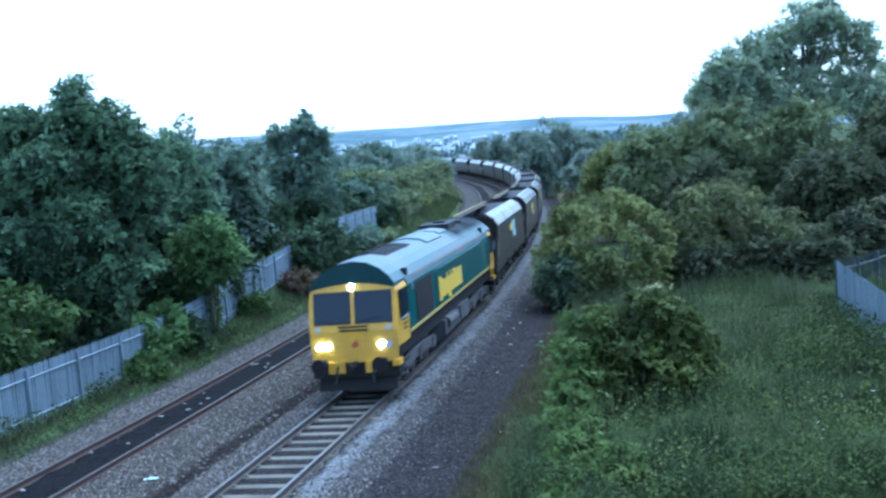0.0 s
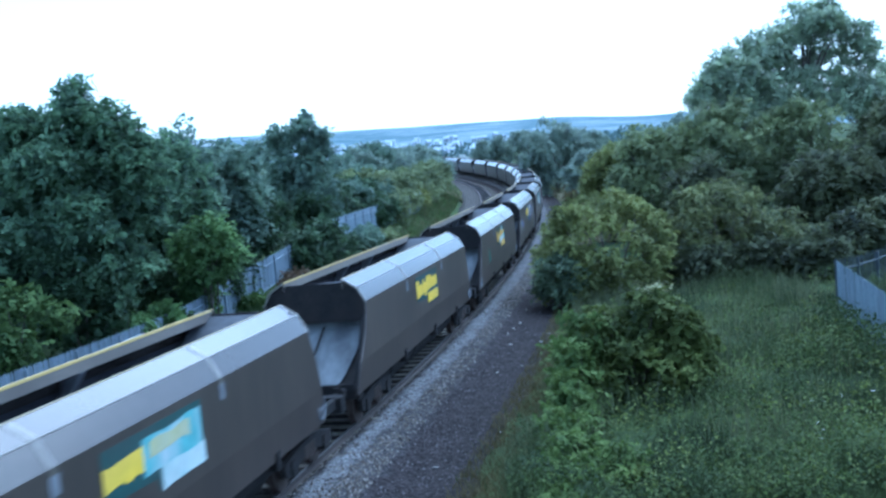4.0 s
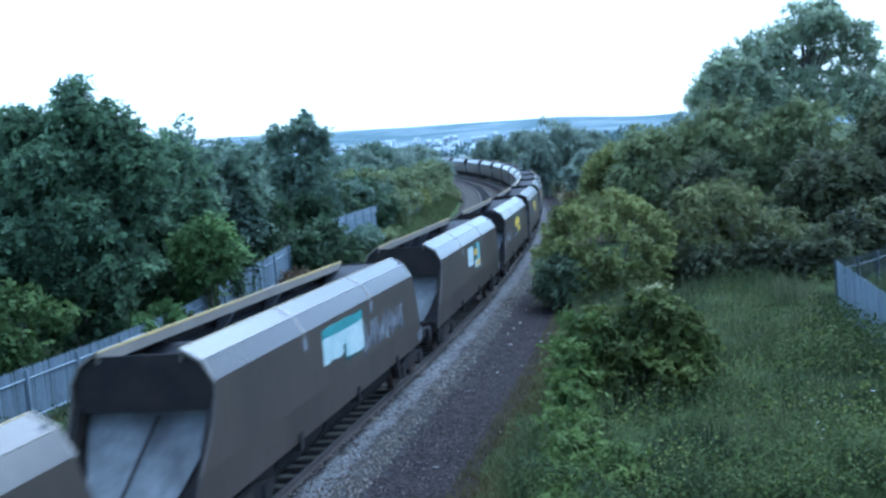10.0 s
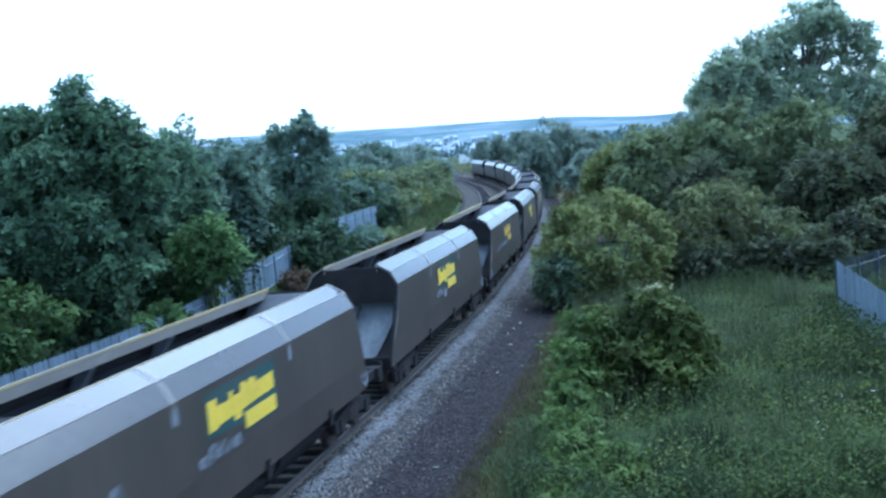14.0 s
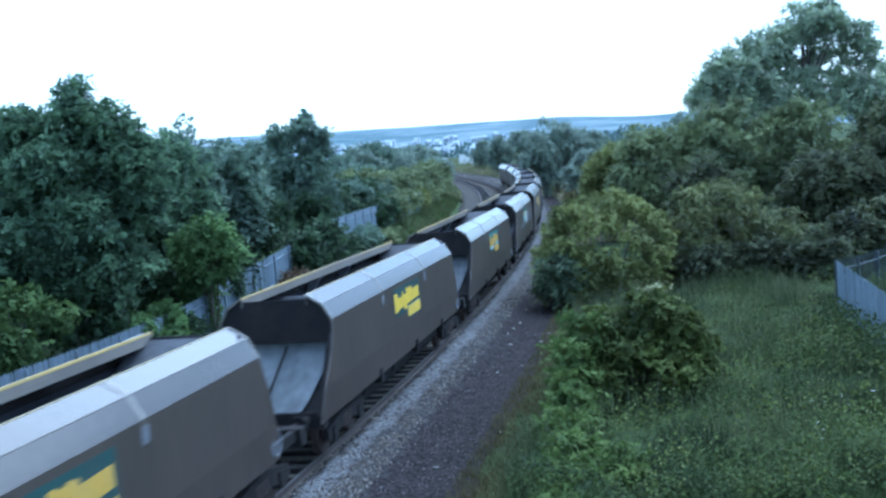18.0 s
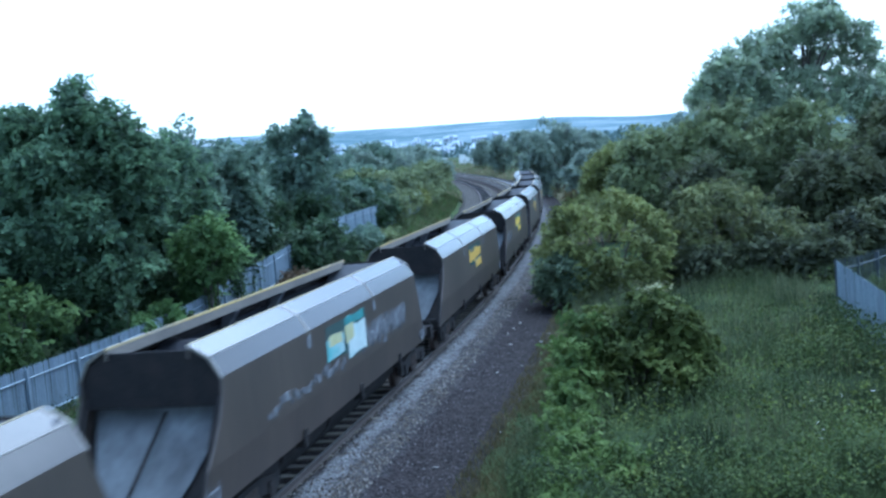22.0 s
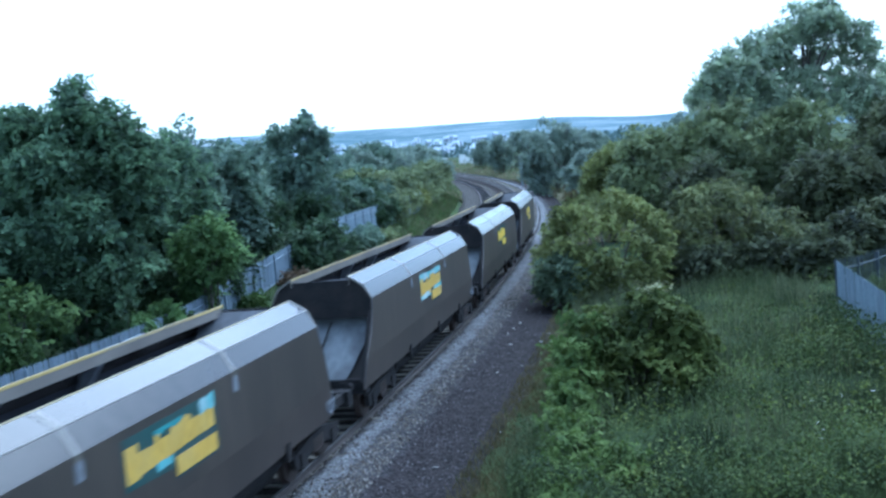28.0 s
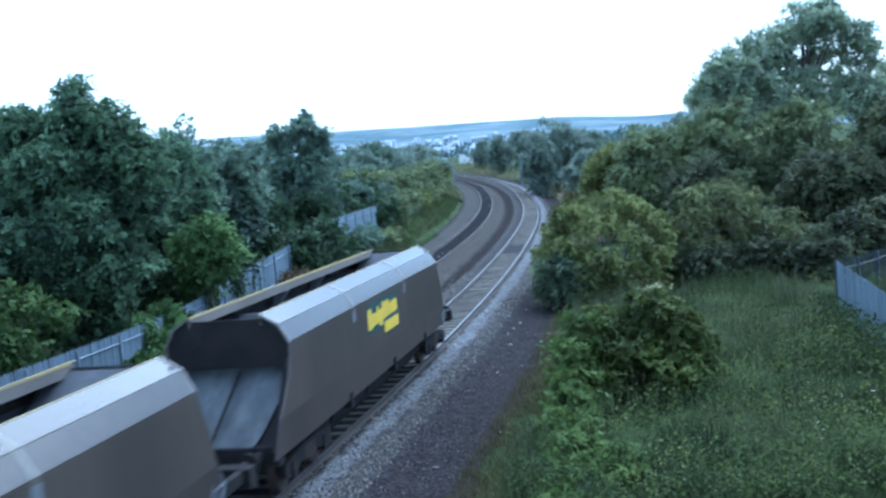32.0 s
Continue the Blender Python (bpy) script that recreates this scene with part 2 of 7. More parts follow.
M_STRIPE = mat("faded_orange_line", (0.42, 0.13, 0.08), 0.6, 0, 2, 0.1, (0.16, 0.14, 0.14), 0.6, 1.0)
M_UNDER = mat("grimy_underframe_paint", (0.075, 0.069, 0.07), 0.75, 0.0, 2, 0.35, (0.014, 0.013, 0.013), 0.85, 2.2, streak=True)
M_TAG = mat("dull_green_spray", (0.05, 0.13, 0.1), 0.6, 0, 2, 0.2)
M_BROW = mat("dark_green_brow", (0.006, 0.026, 0.026), 0.75, 0, 1, 0.15, (0.012, 0.025, 0.025), 0.5, 0.8, bump=0.03, spec=0.2)


def sooty_roof():
    """Pale blue-green roof paint with an exhaust stain that fades out forwards and to the edges."""
    m = mat("sooted_roof_paint", (0.046, 0.094, 0.105), 0.48, 0.0, 1, 0.12, (0.085, 0.11, 0.115), 0.7, 0.6, bump=0.04, spec=0.4)
    n, l = m.node_tree.nodes, m.node_tree.links
    b = n["Principled BSDF"]
    paint = b.inputs["Base Color"].links[0].from_socket
    tc, sep, nz = n.new("ShaderNodeTexCoord"), n.new("ShaderNodeSeparateXYZ"), n.new("ShaderNodeTexNoise")
    nz.inputs["Scale"].default_value, nz.inputs["Detail"].default_value = 0.8, 5
    l.new(tc.outputs["Object"], sep.inputs[0])
    l.new(tc.outputs["Object"], nz.inputs["Vector"])
    along, ab, across = n.new("ShaderNodeMapRange"), n.new("ShaderNodeMath"), n.new("ShaderNodeMapRange")
    along.inputs["From Min"].default_value, along.inputs["From Max"].default_value = 1.0, 2.8
    l.new(sep.outputs[1], along.inputs["Value"])
    ab.operation = 'ABSOLUTE'
    l.new(sep.outputs[0], ab.inputs[0])
    across.inputs["From Min"].default_value, across.inputs["From Max"].default_value = 1.14, 0.86
    l.new(ab.outputs[0], across.inputs["Value"])
    mul, mul2 = n.new("ShaderNodeMath"), n.new("ShaderNodeMath")
    mul.operation = mul2.operation = 'MULTIPLY'
    l.new(along.outputs[0], mul.inputs[0])
    l.new(across.outputs[0], mul.inputs[1])
    up = n.new("ShaderNodeMapRange")
    up.inputs["From Min"].default_value, up.inputs["From Max"].default_value = 0.3, 0.6
    up.inputs["To Min"].default_value = 0.68
    l.new(nz.outputs[0], up.inputs["Value"])
    l.new(mul.outputs[0], mul2.inputs[0])
    l.new(up.outputs[0], mul2.inputs[1])
    mix = n.new("ShaderNodeMix")
    mix.data_type = 'RGBA'
    l.new(mul2.outputs[0], mix.inputs["Factor"])
    l.new(paint, mix.inputs["A"])
    mix.inputs["B"].default_value = (0.018, 0.019, 0.023, 1)
    l.new(mix.outputs["Result"], b.inputs["Base Color"])
    for socket, clean, sooty in (("Roughness", 0.5, 0.95), ("Specular IOR Level", 0.4, 0.03)):
        mr = n.new("ShaderNodeMapRange")
        mr.inputs["To Min"].default_value, mr.inputs["To Max"].default_value = clean, sooty
        l.new(mul2.outputs[0], mr.inputs["Value"])
        l.new(mr.outputs[0], b.inputs[socket])
    return m


M_ROOFSOOT = sooty_roof()
M_SOOT = mat("sooty_roof", (0.016, 0.018, 0.021), 0.8, 0, 2, 0.3, (0.06, 0.065, 0.07), 0.5, 0.9, spec=0.25)
M_CREAM = mat("cream_line_paint", (0.5, 0.38, 0.08), 0.5, 0, 2, 0.1, (0.35, 0.28, 0.12), 0.5, 0.8)
M_WHITE = mat("white_paint", (0.78, 0.78, 0.76), 0.5, 0, 2, 0.06, (0.5, 0.5, 0.48), 0.5, 0.9)
M_POSTER = mat("pale_cyan_panel", (0.16, 0.38, 0.38), 0.5, 0, 1, 0.15, (0.45, 0.5, 0.5), 0.9, 1.6)
M_BLUE = mat("blue_spray_paint", (0.035, 0.09, 0.26), 0.6, 0, 2, 0.2, (0.22, 0.25, 0.34), 0.6, 1.5)
M_PINK = mat("pink_spray_paint", (0.3, 0.17, 0.2), 0.6, 0, 2, 0.2, (0.36, 0.32, 0.35), 0.6, 1.5)
M_SPRAY = mat("white_spray_paint", (0.17, 0.175, 0.19), 0.6, 0, 2, 0.25, (0.07, 0.07, 0.075), 0.7, 2.5)
M_CHALK = mat("dull_chalky_spray", (0.095, 0.097, 0.108), 0.6, 0, 2, 0.25, (0.05, 0.047, 0.048), 0.7, 2.5)
M_DARKGREEN = mat("dulled_green_paint", (0.022, 0.062, 0.058), 0.5, 0, 1, 0.15, (0.045, 0.05, 0.048), 0.6, 0.9, bump=0.03)
M_DULLYEL = mat("dulled_yellow_lettering", (0.52, 0.33, 0.05), 0.5, 0, 1, 0.12, (0.45, 0.34, 0.12), 0.4, 1.4)
M_PALEYEL = mat("bleached_yellow_paint", (0.42, 0.4, 0.2), 0.6, 0, 1, 0.12, (0.4, 0.45, 0.4), 0.5, 1.4)
M_TEAL = mat("bleached_teal_paint", (0.07, 0.24, 0.24), 0.5, 0, 1, 0.15, (0.05, 0.14, 0.13), 0.6, 1.6)
M_RED = mat("red_paint", (0.34, 0.09, 0.03), 0.5, 0, 2, 0.1)
M_RUBBER = mat("black_rubber", (0.02, 0.02, 0.02), 0.8)
M_GLASS = bpy.data.materials.new("dark_cab_glass")
M_GLASS.use_nodes = True
_g = M_GLASS.node_tree.nodes["Principled BSDF"]
_g.inputs["Base Color"].default_value = (0.015, 0.02, 0.03, 1)
_g.inputs["Roughness"].default_value = 0.06
_g.inputs["Specular IOR Level"].default_value = 0.3
M_LAMP = glow("headlight_glow", (0.95, 0.98, 1.0), 9.0)
M_LENS = mat("lamp_lens", (0.5, 0.52, 0.55), 0.2, 0.2, 2, 0.05)
# leaf tones lifted and blued to carry the veiling glare before the trees
L_SYC = leaf_mat("veiled_sycamore_leaves", (0.042, 0.066, 0.056), (0.235, 0.345, 0.175), clump=1.1, through_light=0.4)
L_DARK = leaf_mat("dark_shrub_leaves", (0.017, 0.028, 0.022), (0.105, 0.16, 0.07), clump=1.2)
L_OLIVE = leaf_mat("olive_bush_leaves", (0.062, 0.076, 0.034), (0.29, 0.315, 0.095))
L_BLUISH = leaf_mat("bluish_bush_leaves", (0.045, 0.066, 0.048), (0.22, 0.275, 0.14))
L_BRIGHT = leaf_mat("bramble_leaves", (0.036, 0.062, 0.02), (0.2, 0.265, 0.068))
# far-tree leaves: distance haze mixed into a paler, flatter grey-green
L_GREYG = leaf_mat("hazed_grey_green_leaves", (0.175, 0.215, 0.19), (0.29, 0.35, 0.255), clump=0.5, through_light=0.4, fine=1.5)
L_ELDER = leaf_mat("elder_flower_heads", (0.19, 0.2, 0.1), (0.36, 0.36, 0.19))
L_GRASS = leaf_mat("long_grass", (0.022, 0.034, 0.017), (0.1, 0.122, 0.047), clump=0.35)
L_FRESH = leaf_mat("fresh_shrub_leaves", (0.048, 0.082, 0.034), (0.21, 0.315, 0.1))
L_DRY = leaf_mat("dry_grass", (0.062, 0.056, 0.026), (0.17, 0.145, 0.068), clump=0.5)
L_WEED = leaf_mat("nettle_leaves", (0.016, 0.029, 0.014), (0.082, 0.11, 0.038), clump=0.5)
L_DUSK = leaf_mat("dusky_bush_leaves", (0.036, 0.042, 0.034), (0.13, 0.146, 0.062))
L_DULLOLIVE = leaf_mat("dull_olive_leaves", (0.055, 0.062, 0.042), (0.25, 0.272, 0.1), clump=0.9)
L_ELDERLEAF = leaf_mat("elder_leaves", (0.026, 0.038, 0.016), (0.185, 0.22, 0.056))
L_STRAW = leaf_mat("straw_grass", (0.16, 0.14, 0.085), (0.32, 0.285, 0.17), clump=0.4)
L_NETTLE = leaf_mat("nettle_tier_leaves", (0.025, 0.042, 0.015), (0.122, 0.155, 0.046), clump=0.5)
L_VERGE = leaf_mat("verge_herbs", (0.03, 0.055, 0.02), (0.14, 0.2, 0.06), clump=0.9)
L_RUSSET = leaf_mat("russet_dock_stems", (0.06, 0.042, 0.03), (0.16, 0.12, 0.07), clump=0.9)
M_PETAL = leaf_mat("white_petals", (0.5, 0.5, 0.45), (0.7, 0.7, 0.65))
L_SEED = leaf_mat("seeding_grass_stems", (0.074, 0.090, 0.043), (0.173, 0.185, 0.098), clump=0.4)
# dark tone raised, so the leaf colour itself has haze's low contrast
L_THICKET = leaf_mat("hazed_thicket_leaves", (0.085, 0.105, 0.062), (0.275, 0.32, 0.14), clump=0.5, through_light=0.35, fine=2.0)
# oak leaves paled: the bright sky's glare is put into their colour
L_OAK = leaf_mat("glare_paled_oak_leaves", (0.21, 0.245, 0.185), (0.45, 0.53, 0.33), clump=0.6, through_light=0.4, fine=2.0)
M_BACKFENCE = mat("dull_dark_steel", (0.05, 0.062, 0.066), 0.7, 0.2, 2, 0.15)
# veil from the sky is part of this lightened, bluish colour
L_ASH = leaf_mat("veiled_ash_leaves", (0.085, 0.12, 0.105), (0.235, 0.315, 0.205), clump=0.6, through_light=0.35, fine=2.0)
# bluish leaf tones that hold the haze of the far valley floor
L_VALLEY = leaf_mat("hazed_valley_leaves", (0.06, 0.09, 0.085), (0.12, 0.16, 0.14), clump=0.02)
M_FADED = mat("faded_white_panel", (0.46, 0.52, 0.5), 0.6, 0, 1, 0.12, (0.24, 0.38, 0.37), 0.6, 1.4)


# ---- ground ----
def ground_material():
    m = bpy.data.materials.new("weedy_ground")
    m.use_nodes = True
    n, l = m.node_tree.nodes, m.node_tree.links
    b = n["Principled BSDF"]
    b.inputs["Roughness"].default_value = 0.95
    b.inputs["Specular IOR Level"].default_value = 0.05
    tc = n.new("ShaderNodeTexCoord")
    a, c = n.new("ShaderNodeTexNoise"), n.new("ShaderNodeTexNoise")
    a.inputs["Scale"].default_value, a.inputs["Detail"].default_value = 0.35, 6
    c.inputs["Scale"].default_value, c.inputs["Detail"].default_value = 9.0, 5
    l.new(tc.outputs["Object"], a.inputs["Vector"])
    l.new(tc.outputs["Object"], c.inputs["Vector"])
    r = n.new("ShaderNodeValToRGB")
    r.color_ramp.elements[0].position, r.color_ramp.elements[0].color = 0.35, (0.04, 0.058, 0.03, 1)
    r.color_ramp.elements[1].position, r.color_ramp.elements[1].color = 0.7, (0.075, 0.11, 0.04, 1)
    l.new(a.outputs[0], r.inputs[0])
    r2 = n.new("ShaderNodeValToRGB")
    r2.color_ramp.elements[0].position, r2.color_ramp.elements[0].color = 0.3, (0.45, 0.45, 0.45, 1)
    r2.color_ramp.elements[1].position, r2.color_ramp.elements[1].color = 0.75, (1.3, 1.2, 1.1, 1)
    l.new(c.outputs[0], r2.inputs[0])
    mix = n.new("ShaderNodeMix")
    mix.data_type, mix.blend_type = 'RGBA', 'MULTIPLY'
    mix.inputs["Factor"].default_value = 1.0
    l.new(r.outputs[0], mix.inputs["A"])
    l.new(r2.outputs[0], mix.inputs["B"])
    l.new(mix.outputs["Result"], b.inputs["Base Color"])
    bp = n.new("ShaderNodeBump")
    bp.inputs["Strength"].default_value, bp.inputs["Distance"].default_value = 0.6, 0.08
    l.new(c.outputs[0], bp.inputs["Height"])
    l.new(bp.outputs[0], b.inputs["Normal"])
    return m


def build_ground():
    xs = np.concatenate([[-4000, -2000, -1000, -500, -250, -140], np.arange(-90, -30, 4), np.arange(-30, 36, 0.8), np.arange(36, 100, 4), [140, 250, 500, 1000, 2000, 4000]])
    ys = np.concatenate([[-1500, -600, -200, -80], np.arange(-40, 10, 3), np.arange(10, 130, 0.9), np.arange(130, 340, 3), [350, 380, 420, 480, 560, 700, 900, 1300, 2000, 3000, 4500]])
    gx, gy = np.meshgrid(xs, ys)
    z = ground_z(gx.ravel(), gy.ravel())
    rng = np.random.default_rng(5)
    near = (np.abs(gx.ravel()) < 90) & (gy.ravel() < 340)
    z = z + near * rng.normal(0, 0.04, len(z))
    v = np.stack([gx.ravel(), gy.ravel(), z], 1)
    w, h = len(xs), len(ys)
    i = (np.arange(h - 1)[:, None] * w + np.arange(w - 1)[None]).ravel()
    f = np.stack([i, i + 1, i + w + 1, i + w], 1)
    ob = new("ground", mesh_np("ground", v, f, ground_material(), smooth=True))
    tagged(ob, "rough weedy lineside ground reaching to the horizon", "ground", kind="structure")


build_ground()


def strip_mesh(name, s, profile, material, wobble=0.0, seed=1):
    """A cross-section (lat, z) drawn along the line; its UV holds lat and s in metres."""
    rng = np.random.default_rng(seed)
    s = np.asarray(s, float)
    cols = []
    uv = []
    for lat, z in profile:
        zz = z + rng.normal(0, wobble, len(s)) if wobble else np.full(len(s), z)
        cols.append(on_line(s, lat, zz))
        uv.append(np.stack([np.full(len(s), lat), s], 1))
    v = np.stack(cols, 1).reshape(-1, 3)
    uv = np.stack(uv, 1).reshape(-1, 2)
    m = len(profile)
    i = (np.arange(len(s) - 1)[:, None] * m + np.arange(m - 1)[None]).ravel()
    f = np.stack([i, i + 1, i + m + 1, i + m], 1)
    return mesh_np(name, v, f, material, uv=uv, smooth=True)


def ballast_material():
    """Stone ballast: grey by the running line, a pale dusty shoulder, oily black under the other line, brown drain and cess."""
    m = bpy.data.materials.new("track_ballast")
    m.use_nodes = True
    n, l = m.node_tree.nodes, m.node_tree.links
    b = n["Principled BSDF"]
    b.inputs["Roughness"].default_value = 0.92
    b.inputs["Specular IOR Level"].default_value = 0.05
    uvn = n.new("ShaderNodeUVMap")
    sep = n.new("ShaderNodeSeparateXYZ")
    l.new(uvn.outputs[0], sep.inputs[0])
    tc = n.new("ShaderNodeTexCoord")
    wob = n.new("ShaderNodeTexNoise")
    wob.inputs["Scale"].default_value, wob.inputs["Detail"].default_value = 1.2, 5
    l.new(tc.outputs["Object"], wob.inputs["Vector"])
    ma = n.new("ShaderNodeMath")
    ma.operation = 'MULTIPLY_ADD'
    ma.inputs[1].default_value = 0.7
    l.new(wob.outputs[0], ma.inputs[0])
    l.new(sep.outputs[0], ma.inputs[2])
    mr = n.new("ShaderNodeMapRange")
    mr.inputs["From Min"].default_value, mr.inputs["From Max"].default_value = -9.5, 5.5
    l.new(ma.outputs[0], mr.inputs["Value"])
    r = n.new("ShaderNodeValToRGB")
    stops = [(-9.5, (0.1, 0.1, 0.07)), (-8.6, (0.1, 0.09, 0.085)), (-7.9, (0.2, 0.185, 0.165)), (-6.4, (0.185, 0.165, 0.15)), (-5.85, (0.028, 0.027, 0.03)), (-4.5, (0.028, 0.027, 0.03)),
             (-4.2, (0.175, 0.155, 0.13)), (-3.1, (0.17, 0.15, 0.128)), (-2.75, (0.055, 0.042, 0.038)), (-2.0, (0.06, 0.048, 0.043)), (-1.75, (0.2, 0.185, 0.175)),
             (-0.8, (0.08, 0.07, 0.068)), (0.9, (0.08, 0.07, 0.068)), (1.1, (0.42, 0.415, 0.42)), (1.55, (0.36, 0.355, 0.36)), (1.7, (0.165, 0.157, 0.157)),
             (2.15, (0.125, 0.118, 0.12)), (2.45, (0.078, 0.067, 0.068)), (4.1, (0.066, 0.057, 0.055)), (5.3, (0.09, 0.085, 0.05))]
    el = r.color_ramp.elements
    el[0].position, el[0].color = 0.0, (*stops[0][1], 1)
    el[1].position, el[1].color = 1.0, (*stops[-1][1], 1)
    for lat, c in stops[1:-1]:
        el.new((lat + 0.35 + 9.5) / 15.0).color = (*c, 1)
    l.new(mr.outputs[0], r.inputs[0])
    vor = n.new("ShaderNodeTexVoronoi")
    vor.inputs["Scale"].default_value = 13.0
    l.new(tc.outputs["Object"], vor.inputs["Vector"])
    sepc = n.new("ShaderNodeSeparateColor")
    l.new(vor.outputs["Color"], sepc.inputs[0])
    r2 = n.new("ShaderNodeMapRange")
    r2.inputs["To Min"].default_value, r2.inputs["To Max"].default_value = 0.16, 0.53
    l.new(sepc.outputs[0], r2.inputs["Value"])
    vm = n.new("ShaderNodeVectorMath")
    vm.operation = 'SCALE'
    l.new(r.outputs[0], vm.inputs[0])
    l.new(r2.outputs[0], vm.inputs["Scale"])
    l.new(vm.outputs[0], b.inputs["Base Color"])
    bp = n.new("ShaderNodeBump")
    bp.inputs["Strength"].default_value, bp.inputs["Distance"].default_value = 0.9, 0.05
    bp.invert = True
    l.new(vor.outputs["Distance"], bp.inputs["Height"])
    l.new(bp.outputs[0], b.inputs["Normal"])
    return m


M_BALLAST = ballast_material()
BALLAST_PROFILE = [(-9.6, -0.62), (-8.6, -0.36), (-7.6, -0.3), (-6.7, -0.15), (-6.1, -0.15), (-5.98, -0.158), (-4.38, -0.158), (-4.26, -0.15), (-3.6, -0.16),
                   (-2.95, -0.42), (-2.35, -0.48), (-1.9, -0.25), (-1.45, -0.15), (-0.92, -0.145), (-0.8, -0.19), (0.8, -0.19), (0.92, -0.145), (1.5, -0.14),
                   (2.0, -0.2), (2.9, -0.52), (3.3, -0.56), (4.2, -0.6), (5.4, -0.7)]
ballast = new("ballast_bed", strip_mesh("ballast_bed", np.concatenate([np.arange(-400, 0, 4.0), np.arange(0, 110, 0.5), np.arange(110, 415, 3)]), BALLAST_PROFILE, M_BALLAST, 0.012))
tagged(ballast, "grey crushed-stone ballast bed with darker oily and brown strips", "ballast", kind="structure")


def stone_cloud(name, label, s, lat, size, colours, rng, lift=0.006):
    """Loose angular stones on the ballast: a peaked cap of four uneven faces each."""
    z = np.interp(lat, [p[0] for p in BALLAST_PROFILE], [p[1] for p in BALLAST_PROFILE])
    c = on_line(s, lat, z + lift)
    k = len(c)
    base = np.array([(1, 0, -0.4), (0, 1, -0.4), (-1, 0, -0.4), (0, -1, -0.4), (0, 0, 0.9)], float)
    v = base[None] * (size[:, None, None] * rng.uniform(0.55, 1.15, (k, 1, 3))) + rng.normal(0, 0.22, (k, 5, 3)) * size[:, None, None]
    a = rng.uniform(0, 6.28, k)
    ca, sa = np.cos(a)[:, None], np.sin(a)[:, None]
    v = np.stack([v[..., 0] * ca - v[..., 1] * sa, v[..., 0] * sa + v[..., 1] * ca, v[..., 2]], -1) + c[:, None]
    f = np.array([(0, 1, 4), (1, 2, 4), (2, 3, 4), (3, 0, 4)])[None] + (np.arange(k) * 5)[:, None, None]
    m = bpy.data.materials.new(name)
    m.use_nodes = True
    nt = m.node_tree
    geo = nt.nodes.new("ShaderNodeNewGeometry")
    r = nt.nodes.new("ShaderNodeValToRGB")
    el = r.color_ramp.elements
    el[0].color, el[1].color = (*colours[0], 1), (*colours[-1], 1)
    for i, col in enumerate(colours[1:-1]):
        el.new((i + 1) / (len(colours) - 1)).color = (*col, 1)
    nt.links.new(geo.outputs["Random Per Island"], r.inputs[0])
    nt.links.new(r.outputs[0], nt.nodes["Principled BSDF"].inputs["Base Color"])
    nt.nodes["Principled BSDF"].inputs["Roughness"].default_value = 0.9
    nt.nodes["Principled BSDF"].inputs["Specular IOR Level"].default_value = 0.15
    tagged(new(name, mesh_np(name, v.reshape(-1, 3), f.reshape(-1, 3), m)), label, "stones", kind="stuff")


def scatter_stones():
    """Loose stones on the nearer ballast, thin in the drain, on the oily strip and on the cess."""
    rng = np.random.default_rng(11)
    n = 62000
    s = 4 + 42 * rng.random(n) ** 1.45
    lat = rng.uniform(-7.9, 2.3, n)
    keep = ~((np.abs(lat + TRACK_GAP) < 0.8) | (np.abs(lat) < 0.8) | ((lat > -2.85) & (lat < -2.1) & (rng.random(n) < 0.8)) | ((lat > 0.95) & (lat < 1.65) & (rng.random(n) < 0.75)))
    s, lat = s[keep], lat[keep]
    stone_cloud("loose_stones", "loose grey and brown ballast stones lying beside the rails", s, lat, rng.uniform(0.022, 0.05, len(s)),
                ((0.025, 0.021, 0.018), (0.066, 0.055, 0.045), (0.095, 0.083, 0.07), (0.13, 0.118, 0.106), (0.2, 0.187, 0.172)), rng)
    n = 5200
    s, lat = 4 + 34 * rng.random(n) ** 1.2, rng.uniform(2.2, 4.5, n)
    stone_cloud("cess_stones", "scattered stones on the dark trodden cess", s, lat, rng.uniform(0.012, 0.034, n), ((0.03, 0.026, 0.028), (0.06, 0.053, 0.055), (0.12, 0.112, 0.115)), rng)
    n = 5000
    s, lat = 4 + 40 * rng.random(n) ** 1.2, rng.uniform(-0.64, 0.64, n)
    stone_cloud("four_foot_stones", "dark stones between the sleepers of the running line", s, lat, rng.uniform(0.018, 0.04, n), ((0.02, 0.017, 0.017), (0.045, 0.037, 0.035), (0.09, 0.08, 0.075)), rng, -0.004)


scatter_stones()


